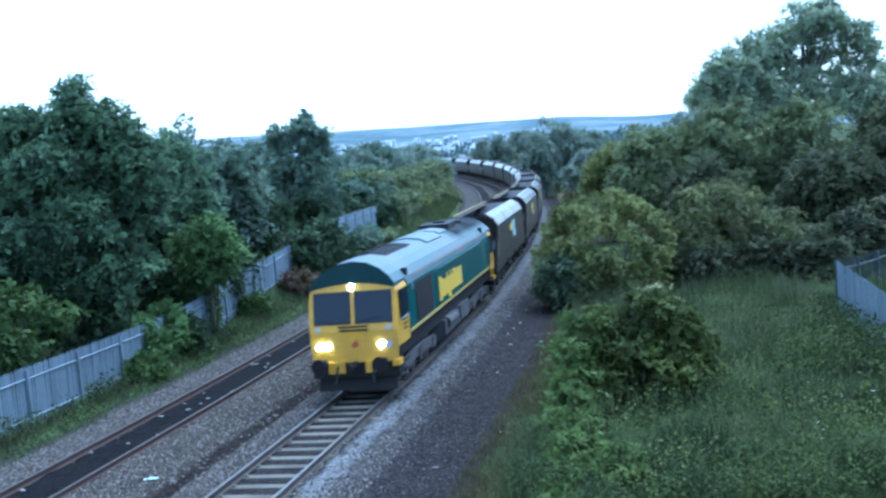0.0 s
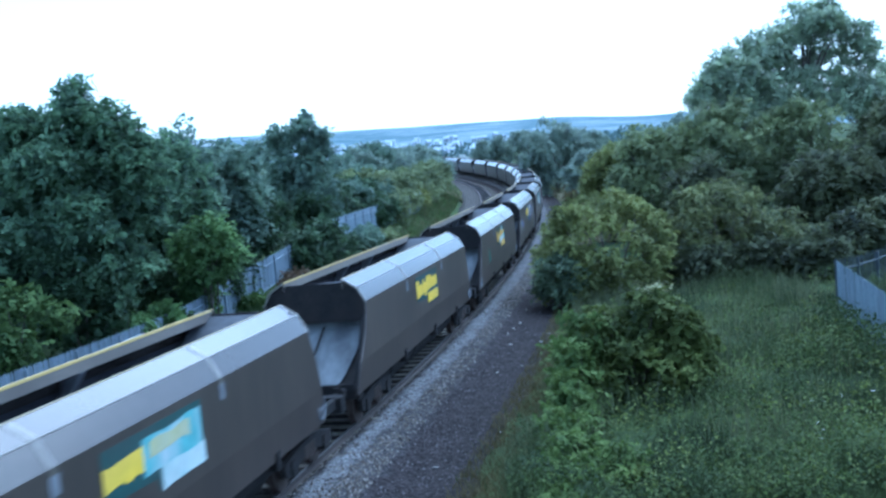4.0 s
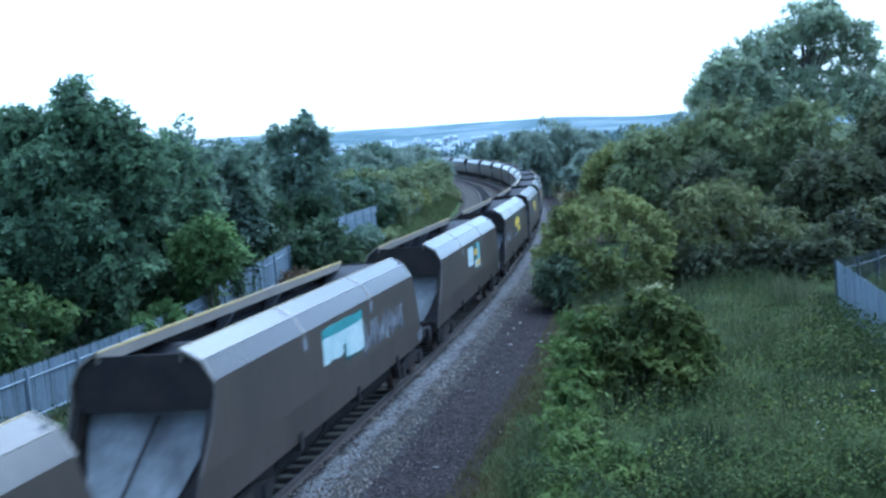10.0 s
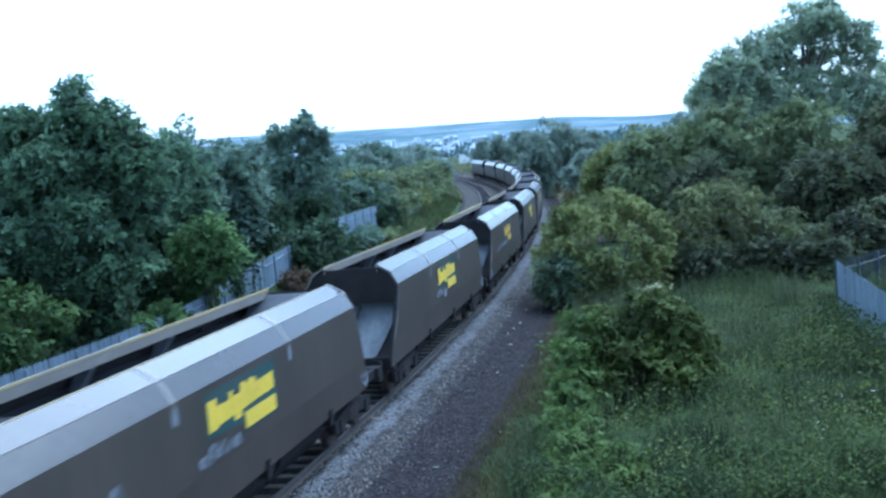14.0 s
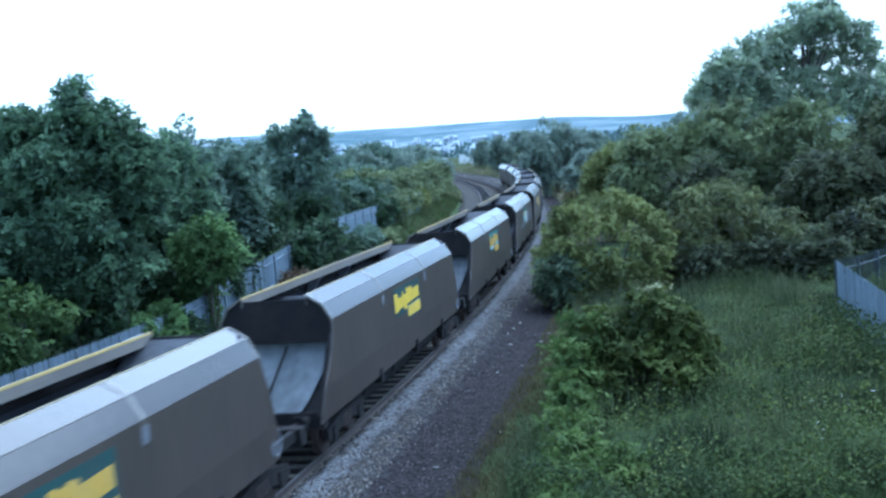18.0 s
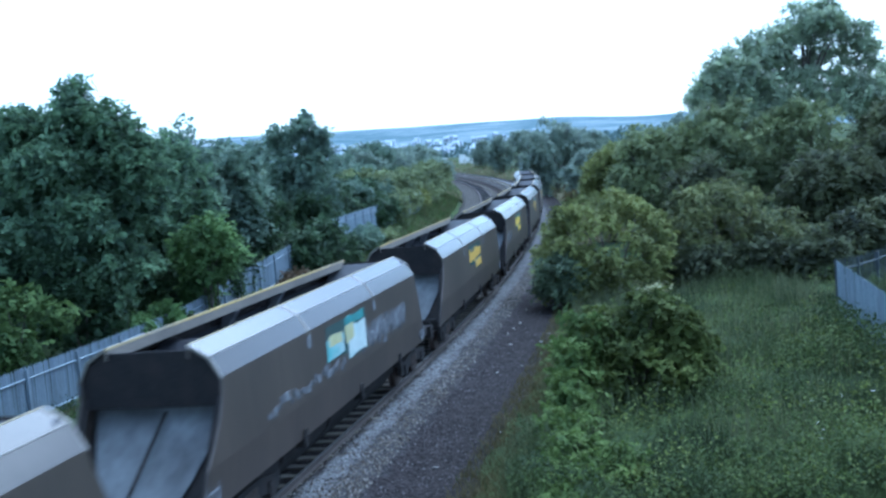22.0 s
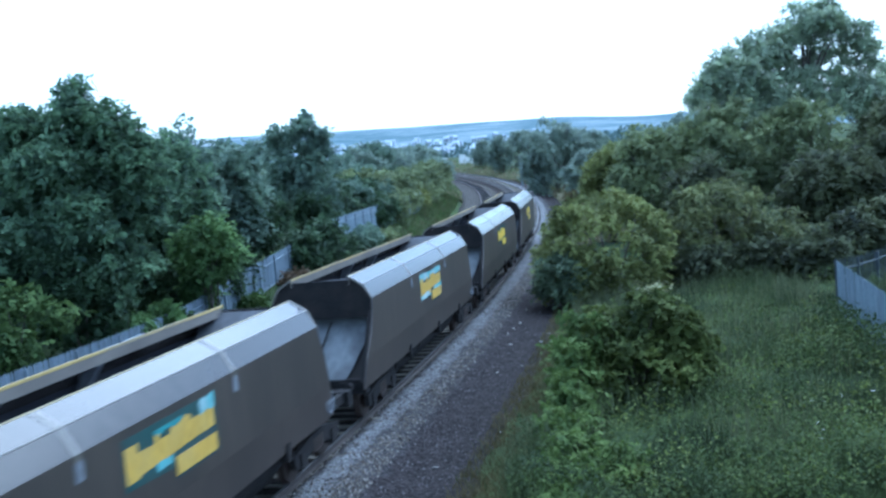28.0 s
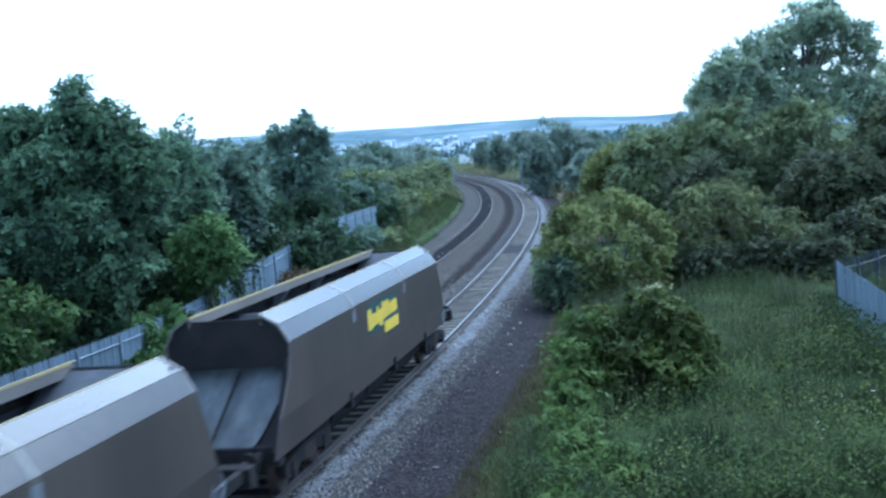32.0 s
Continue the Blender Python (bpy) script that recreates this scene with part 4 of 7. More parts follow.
def build_wagon():
    w = thing("hopper_wagon")
    yf, yr = 1.45 - U0, 15.15 - U0
    for sx in (-1, 1):
        x = sx * SIDE
        # flat upper side, wider towards its foot, and the lower side folded in
        up = [(yf, 3.12), (yf - 0.06, 2.8), (yf - 0.25, 2.4), (yf - 0.55, 2.05), (yf - 0.85, 1.75), (yr + 0.5, 1.75), (yr + 0.32, 2.4), (yr + 0.1, 2.85), (yr, 3.12)]
        part("side_panel", prism(up, 'x', x - sx * 0.04, x, None), M_GREY, w)
        bm = bmesh.new()
        lo = [(SIDE, yf - 0.85, 1.75), (SIDE, yr + 0.5, 1.75), (1.27, yr + 0.75, 1.0), (1.27, yf - 1.1, 1.0)]
        a = [bm.verts.new((sx * p[0], p[1], p[2])) for p in lo]
        b = [bm.verts.new((sx * (p[0] - 0.05), p[1], p[2])) for p in lo]
        bm.faces.new(a)
        bm.faces.new(b[::-1])
        for i in range(4):
            bm.faces.new((a[i], b[i], b[(i + 1) % 4], a[(i + 1) % 4]))
        part("lower_side_panel", bm, M_GREY, w)
        prof = [(SIDE, 3.12), (1.14, 3.47), (0.78, 3.69), (0.78, 3.5), (0.81, 3.5), (0.81, 3.63), (1.11, 3.43), (SIDE - 0.05, 3.1)]
        part("canopy", prism([(sx * a, z) for a, z in prof], 'y', yf, yr), M_CANOPY, w, "bare pale metal canopy folded inwards")
        lip = part("canopy_lip", box(*sorted((sx * 0.755, sx * 0.78)), yf, yr, 3.655, 3.705), M_EDGE if sx > 0 else M_LIP, w, "faded yellow lip")
        part("lip_face", box(*sorted((sx * 0.764, sx * 0.778)), yf, yr, 3.47, 3.65), M_TAN, w, "dusty tan inner face of the lip")
        for u in (5.8, 10.75):
            part("strap", prism([(sx * (SIDE + 0.006), 3.02), (sx * (SIDE + 0.006), 3.123), (sx * 1.144, 3.477), (sx * 0.79, 3.698), (sx * 0.79, 3.688), (sx * 1.14, 3.47), (sx * SIDE, 3.12), (sx * SIDE, 3.02)], 'y', u - U0 - 0.06, u - U0 + 0.06), M_STRAP, w)
        # a paler metal bead puts the fold's highlight into the shape
        part("canopy_crease", rod((sx * 1.142, yf, 3.473), (sx * 1.142, yr, 3.473), 0.012, 6), M_STRAP, w, "pale bead for the highlight along the crease")
        for ye in (yf, yr):
            part("canopy_rim", prism([(sx * (SIDE + 0.008), 3.1), (sx * 1.15, 3.482), (sx * 0.775, 3.71), (sx * 0.775, 3.66), (sx * 1.12, 3.44), (sx * (SIDE - 0.03), 3.1)], 'y', ye - 0.03, ye + 0.03), M_STRAP, w, "bare metal rim of the canopy end")
        for u in (5.8, 10.75):
            part("data_plate", box(*sorted((x + sx * 0.002, x + sx * 0.012)), u - U0 - 0.1, u - U0 + 0.1, 2.76, 3.02), M_SPRAY, w, "small pale data plate")
        part("solebar", box(*sorted((sx * 1.0, sx * 1.14)), 0.65 - U0, 17.3 - U0, 0.98, 1.2), M_BLACK, w, bevel=0.01)
        for u in (5.2, 9.3, 13.0):
            part("bracket", box(*sorted((sx * 1.1, sx * 1.32)), u - U0 - 0.09, u - U0 + 0.09, 0.82, 1.18), M_BLACK, w, bevel=0.015)
        bm = ring((sx * 1.3, 15.65 - U0, 1.35), 'x', 0.24, 0.025)
        rod((sx * 1.15, 15.65 - U0, 1.35), (sx * 1.3, 15.65 - U0, 1.35), 0.04, 8, bm=bm)
        for k in range(3):
            a = k * math.pi / 3
            rod((sx * 1.3, 15.65 - U0 - 0.24 * math.cos(a), 1.35 - 0.24 * math.sin(a)), (sx * 1.3, 15.65 - U0 + 0.24 * math.cos(a), 1.35 + 0.24 * math.sin(a)), 0.018, 6, bm=bm)
        part("handbrake_wheel", bm, M_SPRAY, w)
    # ends: dark arched head sheet over a slope sheet set between the sides
    arch = [(-SIDE + 0.05, 2.62), (-SIDE + 0.05, 3.1), (-1.15, 3.37), (-0.8, 3.6), (0.8, 3.6), (1.15, 3.37), (SIDE - 0.05, 3.1), (SIDE - 0.05, 2.62)]
    for y, d in ((yf, 1), (yr, -1)):
        part("end_sheet", prism(arch, 'y', y + d * 0.03, y + d * 0.08), M_BLACK, w, "black arched end sheet")
        low = (-0.95 if d > 0 else 0.6)
        # the pale sheet narrows downwards to a rounded foot; a black backing behind it stands in for the recess's shade
        def sheet(outline, depth, name, material, label):
            bm = bmesh.new()
            rows = [np.interp(h, [1.12, 2.45, 2.98], [low, d * 0.3, d * 0.55]) for _, h in outline]
            f1 = [bm.verts.new((x, y + o + d * depth, h)) for (x, h), o in zip(outline, rows)]
            f2 = [bm.verts.new((x, y + o + d * (depth + 0.05), h)) for (x, h), o in zip(outline, rows)]
            half = len(outline) // 2
            for i in range(half - 1):
                j = len(outline) - 1 - i
                bm.faces.new((f1[i], f1[i + 1], f1[j - 1], f1[j]))
                bm.faces.new((f2[i], f2[j], f2[j - 1], f2[i + 1]))
            for i in range(len(outline)):
                j = (i + 1) % len(outline)
                bm.faces.new((f1[i], f2[i], f2[j], f1[j]))
            part(name, bm, material, w, label)
        right = [(1.26, 2.98), (1.26, 2.45), (1.12, 2.1), (0.98, 1.75), (0.86, 1.45), (0.74, 1.25), (0.55, 1.14)]
        sheet(right + [(-x, h) for x, h in right[::-1]], 0.0, "slope_sheet", M_SLOPE, "dusty pale grey sloping end sheet")
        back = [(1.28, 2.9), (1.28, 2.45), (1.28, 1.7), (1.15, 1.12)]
        sheet(back + [(-x, h) for x, h in back[::-1]], 0.09, "end_backing", M_BLACK, "black backing for the shade behind the end sheet")
        # black strips in place of the shade at both sides of the recess
        for sx in (-1, 1):
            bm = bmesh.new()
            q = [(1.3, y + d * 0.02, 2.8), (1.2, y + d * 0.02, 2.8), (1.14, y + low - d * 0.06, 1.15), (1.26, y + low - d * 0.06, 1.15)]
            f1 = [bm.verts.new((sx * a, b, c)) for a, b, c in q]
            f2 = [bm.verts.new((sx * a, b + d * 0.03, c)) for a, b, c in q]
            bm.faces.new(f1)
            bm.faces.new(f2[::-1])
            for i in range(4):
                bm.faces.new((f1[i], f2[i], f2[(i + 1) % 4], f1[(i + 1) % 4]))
            part("end_cheek", bm, M_BLACK, w, "black strip for the shade at the side of the end")
        part("end_stay", rod((0.14, y + d * 0.2, 2.5), (-0.14, y + low - d * 0.05, 1.25), 0.032, 6), M_BLACK, w)
        hs = (0.5 if d > 0 else 17.1) - U0
        part("headstock", box(-1.25, 1.25, hs, hs + 0.32, 0.86, 1.22), M_BLACK, w, bevel=0.02)
        yb = hs if d > 0 else hs + 0.32
        for bx in (-0.865, 0.865):
            buffer_part(w, bx, yb, 1.06, -d)
        bm = rod((0, yb, 1.0), (0, yb - d * 0.42, 0.98), 0.07, 8)
        part("coupling_hook", bm, M_BLACK, w)
        bm = rod((0.35, yb, 0.95), (0.38, yb - d * 0.25, 0.6), 0.025, 6)
        rod((0.38, yb - d * 0.25, 0.6), (0.3, yb - d * 0.5, 0.62), 0.025, 6, bm=bm)
        part("brake_hose", bm, M_RUBBER, w)
    # inside of the hopper
    bm = bmesh.new()
    a = [bm.verts.new(p) for p in ((-1.27, yf + 0.1, 3.15), (1.27, yf + 0.1, 3.15), (1.27, yr - 0.1, 3.15), (-1.27, yr - 0.1, 3.15))]
    b = [bm.verts.new(p) for p in ((-0.5, -3.4, 1.2), (0.5, -3.4, 1.2), (0.5, 3.4, 1.2), (-0.5, 3.4, 1.2))]
    for i in range(4):
        bm.faces.new((a[i], a[(i + 1) % 4], b[(i + 1) % 4], b[i]))
    bm.faces.new(b)
    part("hopper_lining", bm, M_INSIDE, w, "coal-stained sloping hopper lining")
    part("inner_saddle", prism([(2.3 - U0, 2.2), (4.2 - U0, 3.3), (4.5 - U0, 3.3), (5.6 - U0, 2.0)], 'x', -1.2, 1.2), M_INSIDE, w, "sloping saddle sheet inside the hopper", bevel=0.03)
    part("inner_saddle", prism([(11.4 - U0, 2.0), (12.3 - U0, 3.1), (12.6 - U0, 3.1), (14.4 - U0, 2.2)], 'x', -1.2, 1.2), M_INSIDE, w, bevel=0.03)
    part("inner_slope_sheet", prism([(yr - 0.12, 3.56), (yr - 0.16, 3.56), (yr - 2.3, 2.2), (yr - 2.26, 2.2)], 'x', -1.1, 1.1), M_LINING, w, "pale dusty slope sheet inside the rear end")
    for u in (7.2, 10.1):
        for sx in (-1, 1):
            part("canopy_bracket", prism([(sx * 1.25, 3.0), (sx * 1.1, 3.0), (sx * 0.8, 3.42), (sx * 0.8, 3.6), (sx * 1.12, 3.4)], 'y', u - U0 - 0.08, u - U0 + 0.08), M_SPRAY, w, "pale bracket under the canopy")
    for u in (6.0, 8.97, 12.0):
        part("discharge_chute", prism([(-1.1, 1.1), (1.1, 1.1), (0.95, 0.62), (0.62, 0.24), (-0.62, 0.24), (-0.95, 0.62)], 'y', u - U0 - 1.42, u - U0 + 1.42), M_BLACK, w, bevel=0.02)
    part("air_tank", rod((0.7, 13.6 - U0, 0.85), (0.7, 14.4 - U0, 0.85), 0.18, 14), M_BLACK, w)
    part("brake_rigging", box(-0.95, 0.95, 3.0 - U0, 4.5 - U0, 0.4, 0.95), M_BLACK, w, bevel=0.05)
    for y in (-6.3, 6.3):
        bogie(w, y, 0.46, (-1.0, 1.0), 1.45)
    return w


def panel(parent, name, outline, material, label="", d=0.004, x=SIDE):
    """A flat painted or stuck-on shape on a wagon's right side: outline as (u, z)."""
    return part(name, prism([(u - U0, z) for u, z in outline], 'x', x + 0.0005, x + d), material, parent, label)


def scrawl(parent, u0, u1, z0, z1, seed, mats, n):
    """Spray-painted letters: rows of slanted strokes and bends."""
    rng = random.Random(seed)
    zm = (z0 + z1) / 2
    for i in range(n):
        u = u0 + (u1 - u0) * (i + rng.uniform(-0.3, 0.3)) / n
        h = (z1 - z0) * rng.uniform(0.25, 0.6)
        z = zm + rng.uniform(-0.25, 0.25) * (z1 - z0)
        w, k = rng.uniform(0.06, 0.16), rng.uniform(-0.6, 0.9)
        pts = [(u - w - k * h / 2, z - h / 2), (u + w - k * h / 2, z - h / 2 + rng.uniform(-0.05, 0.05)), (u + w * 0.5, z), (u + w + k * h / 2, z + h / 2),
               (u - w + k * h / 2, z + h / 2 + rng.uniform(-0.05, 0.05)), (u - w * 1.2, z + 0.03)]
        pts = [(a, max(1.78, min(3.1, b))) for a, b in pts]
        panel(parent, "graffiti_stroke", pts, mats[i % len(mats)], d=0.006 + 0.0012 * (i % 9))


def patch(w, a0, a1, z0, z1, material, layer, seed, label="", jag=0.035):
    """A worn patch of paint on the name panel: a0 to a1 run from its front edge (0) to its rear edge (1)."""
    rng = random.Random(seed * 17 + layer)
    u0, u1 = 6.85 + 3.05 * a0, 6.85 + 3.05 * a1
    n = 5
    top = [(u0 + (u1 - u0) * i / n, z1 + rng.uniform(-jag, jag)) for i in range(n + 1)]
    low = [(u0 + (u1 - u0) * i / n, z0 + rng.uniform(-jag, jag)) for i in range(n, -1, -1)]
    return panel(w, "paint_patch", top + low, material, label, 0.006 + 0.0015 * layer)


def livery(w, style, seed):
    """What the side of one wagon carries."""
    rng = random.Random(seed)
    panel(w, "green_panel", [(6.85, 2.24), (8.3, 2.17), (8.35, 1.98), (9.9, 1.98), (9.9, 2.98), (6.85, 2.98)], M_DARKGREEN, "deep green name panel")
    yellow = M_LOGO if 'b' in style else M_DULLYEL
    if 'y' in style:
        end = 9.15 if 'c' in style else 9.8
        k = (end - 6.9) / 12.0
        bm = bmesh.new()
        for j, (w0, z0, z1) in enumerate(((1.3, 2.33, 2.84), (0.8, 2.37, 2.7), (0.9, 2.38, 2.69), (0.55, 2.39, 2.82), (1.15, 2.28, 2.71), (0.8, 2.4, 2.86), (0.65, 2.41, 2.82), (0.5, 2.42, 2.86), (0.5, 2.42, 2.83), (1.0, 2.43, 2.74), (1.05, 2.43, 2.75), (0.8, 2.44, 2.76))):
            u = 6.9 + k * 1.2 * sum((1.3, 0.8, 0.9, 0.55, 1.15, 0.8, 0.65, 0.5, 0.5, 1.0, 1.05, 0.8)[:j])
            box(SIDE + 0.0005, SIDE + 0.01, u - U0, u - U0 + k * 1.2 * w0 - 0.012, z0, z1, bm)
        part("logo_bar", bm, yellow, w, "yellow bar of a painted name")
        if 'c' not in style:
            if 'e' in style:
                patch(w, 0.48, 0.985, 2.01, 2.33, M_PALEYEL, 3, seed, jag=0.02)
            panel(w, "logo_bar", [(8.35, 2.03), (9.8, 2.03), (9.8, 2.31), (8.35, 2.31)], yellow, "yellow bar of a painted name", 0.02)
    if '0' in style:
        patch(w, 0.0, 0.36, 2.4, 2.74, M_LOGO, 4, seed)
        patch(w, 0.36, 0.98, 2.3, 2.86, M_POSTER, 2, seed + 1)
        patch(w, 0.42, 0.85, 2.55, 2.78, M_PALEYEL, 5, seed + 2)
        patch(w, 0.52, 1.0, 1.98, 2.32, M_FADED, 6, seed + 3)
    if '2' in style:
        patch(w, 0.32, 0.8, 2.22, 2.52, M_FADED, 6, seed)
        patch(w, 0.8, 0.98, 2.36, 2.62, M_POSTER, 6, seed + 1)
        patch(w, 0.62, 0.74, 2.78, 2.96, M_POSTER, 6, seed + 2)
        panel(w, "tag_mark", [(3.4, 1.78), (3.95, 1.8), (3.9, 2.3), (3.65, 2.42)], M_TAG, "green tag mark", 0.006)
    if '4' in style:
        patch(w, 0.0, 0.46, 2.2, 2.9, M_FADED, 4, seed)
        patch(w, 0.52, 1.0, 2.05, 2.9, M_FADED, 4, seed + 1)
        patch(w, 0.3, 0.7, 2.4, 2.8, M_FADED, 5, seed + 2)
        patch(w, 0.0, 1.0, 2.76, 2.97, M_TEAL, 6, seed + 3)
    if '5' in style:
        patch(w, 0.0, 0.42, 2.22, 2.92, M_FADED, 4, seed, jag=0.015)
        patch(w, 0.5, 0.78, 2.5, 2.74, M_DULLYEL, 4, seed + 1)
        patch(w, 0.76, 0.98, 2.3, 2.95, M_POSTER, 3, seed + 2)
        patch(w, 0.52, 0.99, 1.98, 2.3, M_FADED, 4, seed + 3)
        patch(w, 0.62, 0.97, 2.08, 2.24, M_DULLYEL, 6, seed + 4)
    if '1' in style:
        patch(w, 0.0, 0.4, 2.22, 2.66, M_POSTER, 4, seed)
        patch(w, 0.05, 0.36, 2.5, 2.74, M_PALEYEL, 6, seed + 1)
        patch(w, 0.5, 0.98, 2.02, 2.72, M_FADED, 4, seed + 2)
        patch(w, 0.45, 0.66, 2.4, 2.8, M_PALEYEL, 6, seed + 3)
        patch(w, 0.46, 0.94, 2.76, 2.97, M_TEAL, 5, seed + 4)
    if 'p' in style:
        patch(w, 0.0, 1.0, 2.76, 2.97, M_TEAL if 'd' in style else M_POSTER, 2, seed)
        patch(w, 0.0, 0.45, 2.22, 2.42, M_POSTER, 2, seed + 1)
        patch(w, 0.1, 0.4, 2.24, 2.36, M_FADED, 4, seed + 2)
        patch(w, 0.62, 1.0, 2.26, 2.5, M_POSTER, 2, seed + 3)
    if 'k' in style:
        patch(w, 0.3, 0.6, 2.8, 2.9, M_TEAL, 3, seed + 5)
        patch(w, 0.8, 0.98, 2.74, 2.96, M_POSTER, 3, seed + 6)
        patch(w, 0.3, 0.46, 2.26, 2.38, M_POSTER, 3, seed + 7)
    if 'c' in style:
        scrawl(w, 9.0, 13.4, 1.9, 2.95, seed, (M_SPRAY, M_BLUE, M_FADED, M_CHALK, M_PINK, M_SPRAY, M_BLUE), 72)
        scrawl(w, 2.2, 3.8, 1.85, 2.5, seed + 1, (M_BLUE, M_FADED, M_BLUE, M_PINK), 12)
    if 's' in style:
        scrawl(w, 9.6, 13.8, 1.85, 2.6, seed, (M_CHALK, M_CHALK, M_CHALK, M_SPRAY), 46)
    if 'f' in style:
        scrawl(w, 1.8, 4.2, 1.85, 2.5, seed, (M_SPRAY, M_CHALK), 12)
    if 'u' in style:
        scrawl(w, 6.6, 8.2, 1.8, 2.2, seed, (M_SPRAY, M_CHALK), 10)
    if 'v' in style:
        scrawl(w, 3.4, 8.2, 1.85, 2.2, seed + 3, (M_CHALK, M_SPRAY, M_CHALK), 22)


STYLES = ["0", "yb", "y2", "ycb", "4s", "5", "ybuf", "ybu", "yv", "yeb", "ypd", "1sv", "ye", "ykbf", "yk", "yp", "yb", "yb"]
STYLE_WORDS = {'c': "and colourful graffiti", '0': "with a half-bleached name panel", '4': "with a bleached white panel", '5': "with a patched pale name panel", '1': "with a bleached white and teal panel", 'p': "with yellow and cyan panel patches", '2': "with a torn panel and green tag", 'f': "with white scrawls near its end"}


def build_loco():
    """A heavy two-cab diesel: 20.2 m long, its front towards -y."""
    lo = tagged(thing("diesel_locomotive"), "green and yellow heavy diesel freight locomotive with lit headlights", "locomotive", group="train")
    H = 10.1
    ROOF = [(1.33, 2.95), (1.25, 3.16), (1.08, 3.38), (0.82, 3.58), (0.45, 3.75), (0.0, 3.81)]
    # sides and roof between the cabs
    for sx in (-1, 1):
        bm = box(*sorted((sx * 1.26, sx * 1.32)), -7.9, 7.9, 1.6, 2.95)
        part("side_panel", bm, M_GREEN, lo, bevel=0.01)
        part("sill_line", box(*sorted((sx * 1.322, sx * 1.335)), -8.0, 8.0, 1.565, 1.65), M_CREAM, lo, "yellow line along the sill")
        # ribbed panels
        pitch = 0.0805
        for i in range(15):
            z = 1.72 + i * pitch
            part("rib", prism([(sx * 1.32, z), (sx * 1.368, z + 0.005), (sx * 1.368, z + 0.036), (sx * 1.32, z + 0.044)], 'y', -4.0, 6.3), M_GREEN, lo)
        part("side_grille", box(*sorted((sx * 1.322, sx * 1.345)), -6.95, -4.6, 1.72, 2.86), M_BLACK, lo, "dark intake grille")
        for i in range(8):
            part("grille_slat", box(*sorted((sx * 1.345, sx * 1.355)), -6.9, -4.65, 1.82 + i * 0.12, 1.86 + i * 0.12), M_BLACK, lo)
        # the painted name, on the raised ribs
        cells = [(-3.6, 0.42, 1.74, 2.6), (-3.18, 0.26, 1.9, 2.5), (-2.92, 0.3, 1.86, 2.44), (-2.62, 0.38, 1.86, 2.44), (-2.2, 0.17, 1.86, 2.54), (-2.0, 0.42, 1.7, 2.44),
                 (-1.55, 0.2, 1.88, 2.55), (-1.35, 0.28, 1.88, 2.44), (-1.04, 0.22, 1.88, 2.53), (-0.8, 0.2, 1.88, 2.56), (-0.58, 0.18, 1.88, 2.52), (-0.38, 0.42, 1.88, 2.45), (0.06, 0.36, 1.88, 2.46), (0.44, 0.24, 1.88, 2.47)]
        for i in range(15):
            z = 1.72 + i * pitch
            runs = []
            for u, w, z0, z1 in cells:
                if z0 - 0.02 < z < z1:
                    if runs and u - runs[-1][1] < 0.06:
                        runs[-1][1] = u + w
                    else:
                        runs.append([u, u + w])
            for u0, u1 in runs:
                part("logo_stripe", prism([(sx * 1.322, z - 0.004), (sx * 1.373, z + 0.002), (sx * 1.373, z + 0.04), (sx * 1.322, z + 0.05)], 'y', u0, u1), M_LOGO, lo, "yellow stripe of a large painted name")
        for y in (-7.55, 6.75):
            part("horn_box", box(*sorted((sx * 1.1, sx * 1.24)), y - 0.12, y + 0.12, 3.1, 3.4), M_SOOT, lo, "dark rounded box on the roof edge", bevel=0.055)
            part("lifting_eye", box(*sorted((sx * 1.32, sx * 1.345)), y + 0.14, y + 0.28, 2.74, 2.96), M_SPRAY, lo)
            part("side_door", box(*sorted((sx * 1.32, sx * 1.33)), y - 0.32, y + 0.36, 1.7, 2.7), M_GREEN, lo)
        part("cab_window_sill", box(*sorted((sx * 1.322, sx * 1.34)), -8.98, -8.0, 2.1, 2.135), M_LENS, lo, "pale sill below the cab window")
        part("handrail", rod((sx * 1.36, 7.45, 1.4), (sx * 1.36, 7.45, 2.4), 0.018, 6), M_UNDER, lo)
        part("roof_stripe", box(*sorted((sx * 1.262, sx * 1.285)), -7.0, 6.2, 3.105, 3.122), M_STRIPE, lo, "thin orange-red line on the cantrail")
    roof = ROOF + [(-x, z) for x, z in ROOF[-2::-1]]
    inner = [(x * 0.95, z - 0.06) for x, z in roof[::-1]]
    part("roof", prism(roof + inner, 'y', -7.9, 7.9), M_ROOFSOOT, lo, "pale weathered roof blackened by soot round the exhaust")
    def roof_patch(name, y0, y1, x0, x1, h, material, label=""):
        def zr(x):
            return float(np.interp(abs(x), [p[0] for p in ROOF[::-1]], [p[1] for p in ROOF[::-1]]))
        xs = sorted([x0, x1] + [q * p[0] for p in ROOF for q in (-1, 1) if x0 < q * p[0] < x1 and (q > 0 or p[0] > 0)])
        prof = [(x, zr(x) + h) for x in xs] + [(x, zr(x) + 0.002) for x in xs[::-1]]
        return part(name, prism(prof, 'y', y0, y1), material, lo, label)
    roof_patch("roof_grille", -6.9, -3.6, -0.95, 0.5, 0.03, M_SOOT, "dark roof radiator grille")
    for i in range(9):
        roof_patch("roof_slat", -6.7 + i * 0.34, -6.6 + i * 0.34, -0.9, 0.5, 0.05, M_SOOT)
    roof_patch("roof_hatch", -2.0, 0.6, -0.6, 0.75, 0.05, M_ROOF, "raised roof hatch")
    roof_patch("roof_hatch", 0.9, 2.2, -0.5, 0.6, 0.05, M_ROOF)
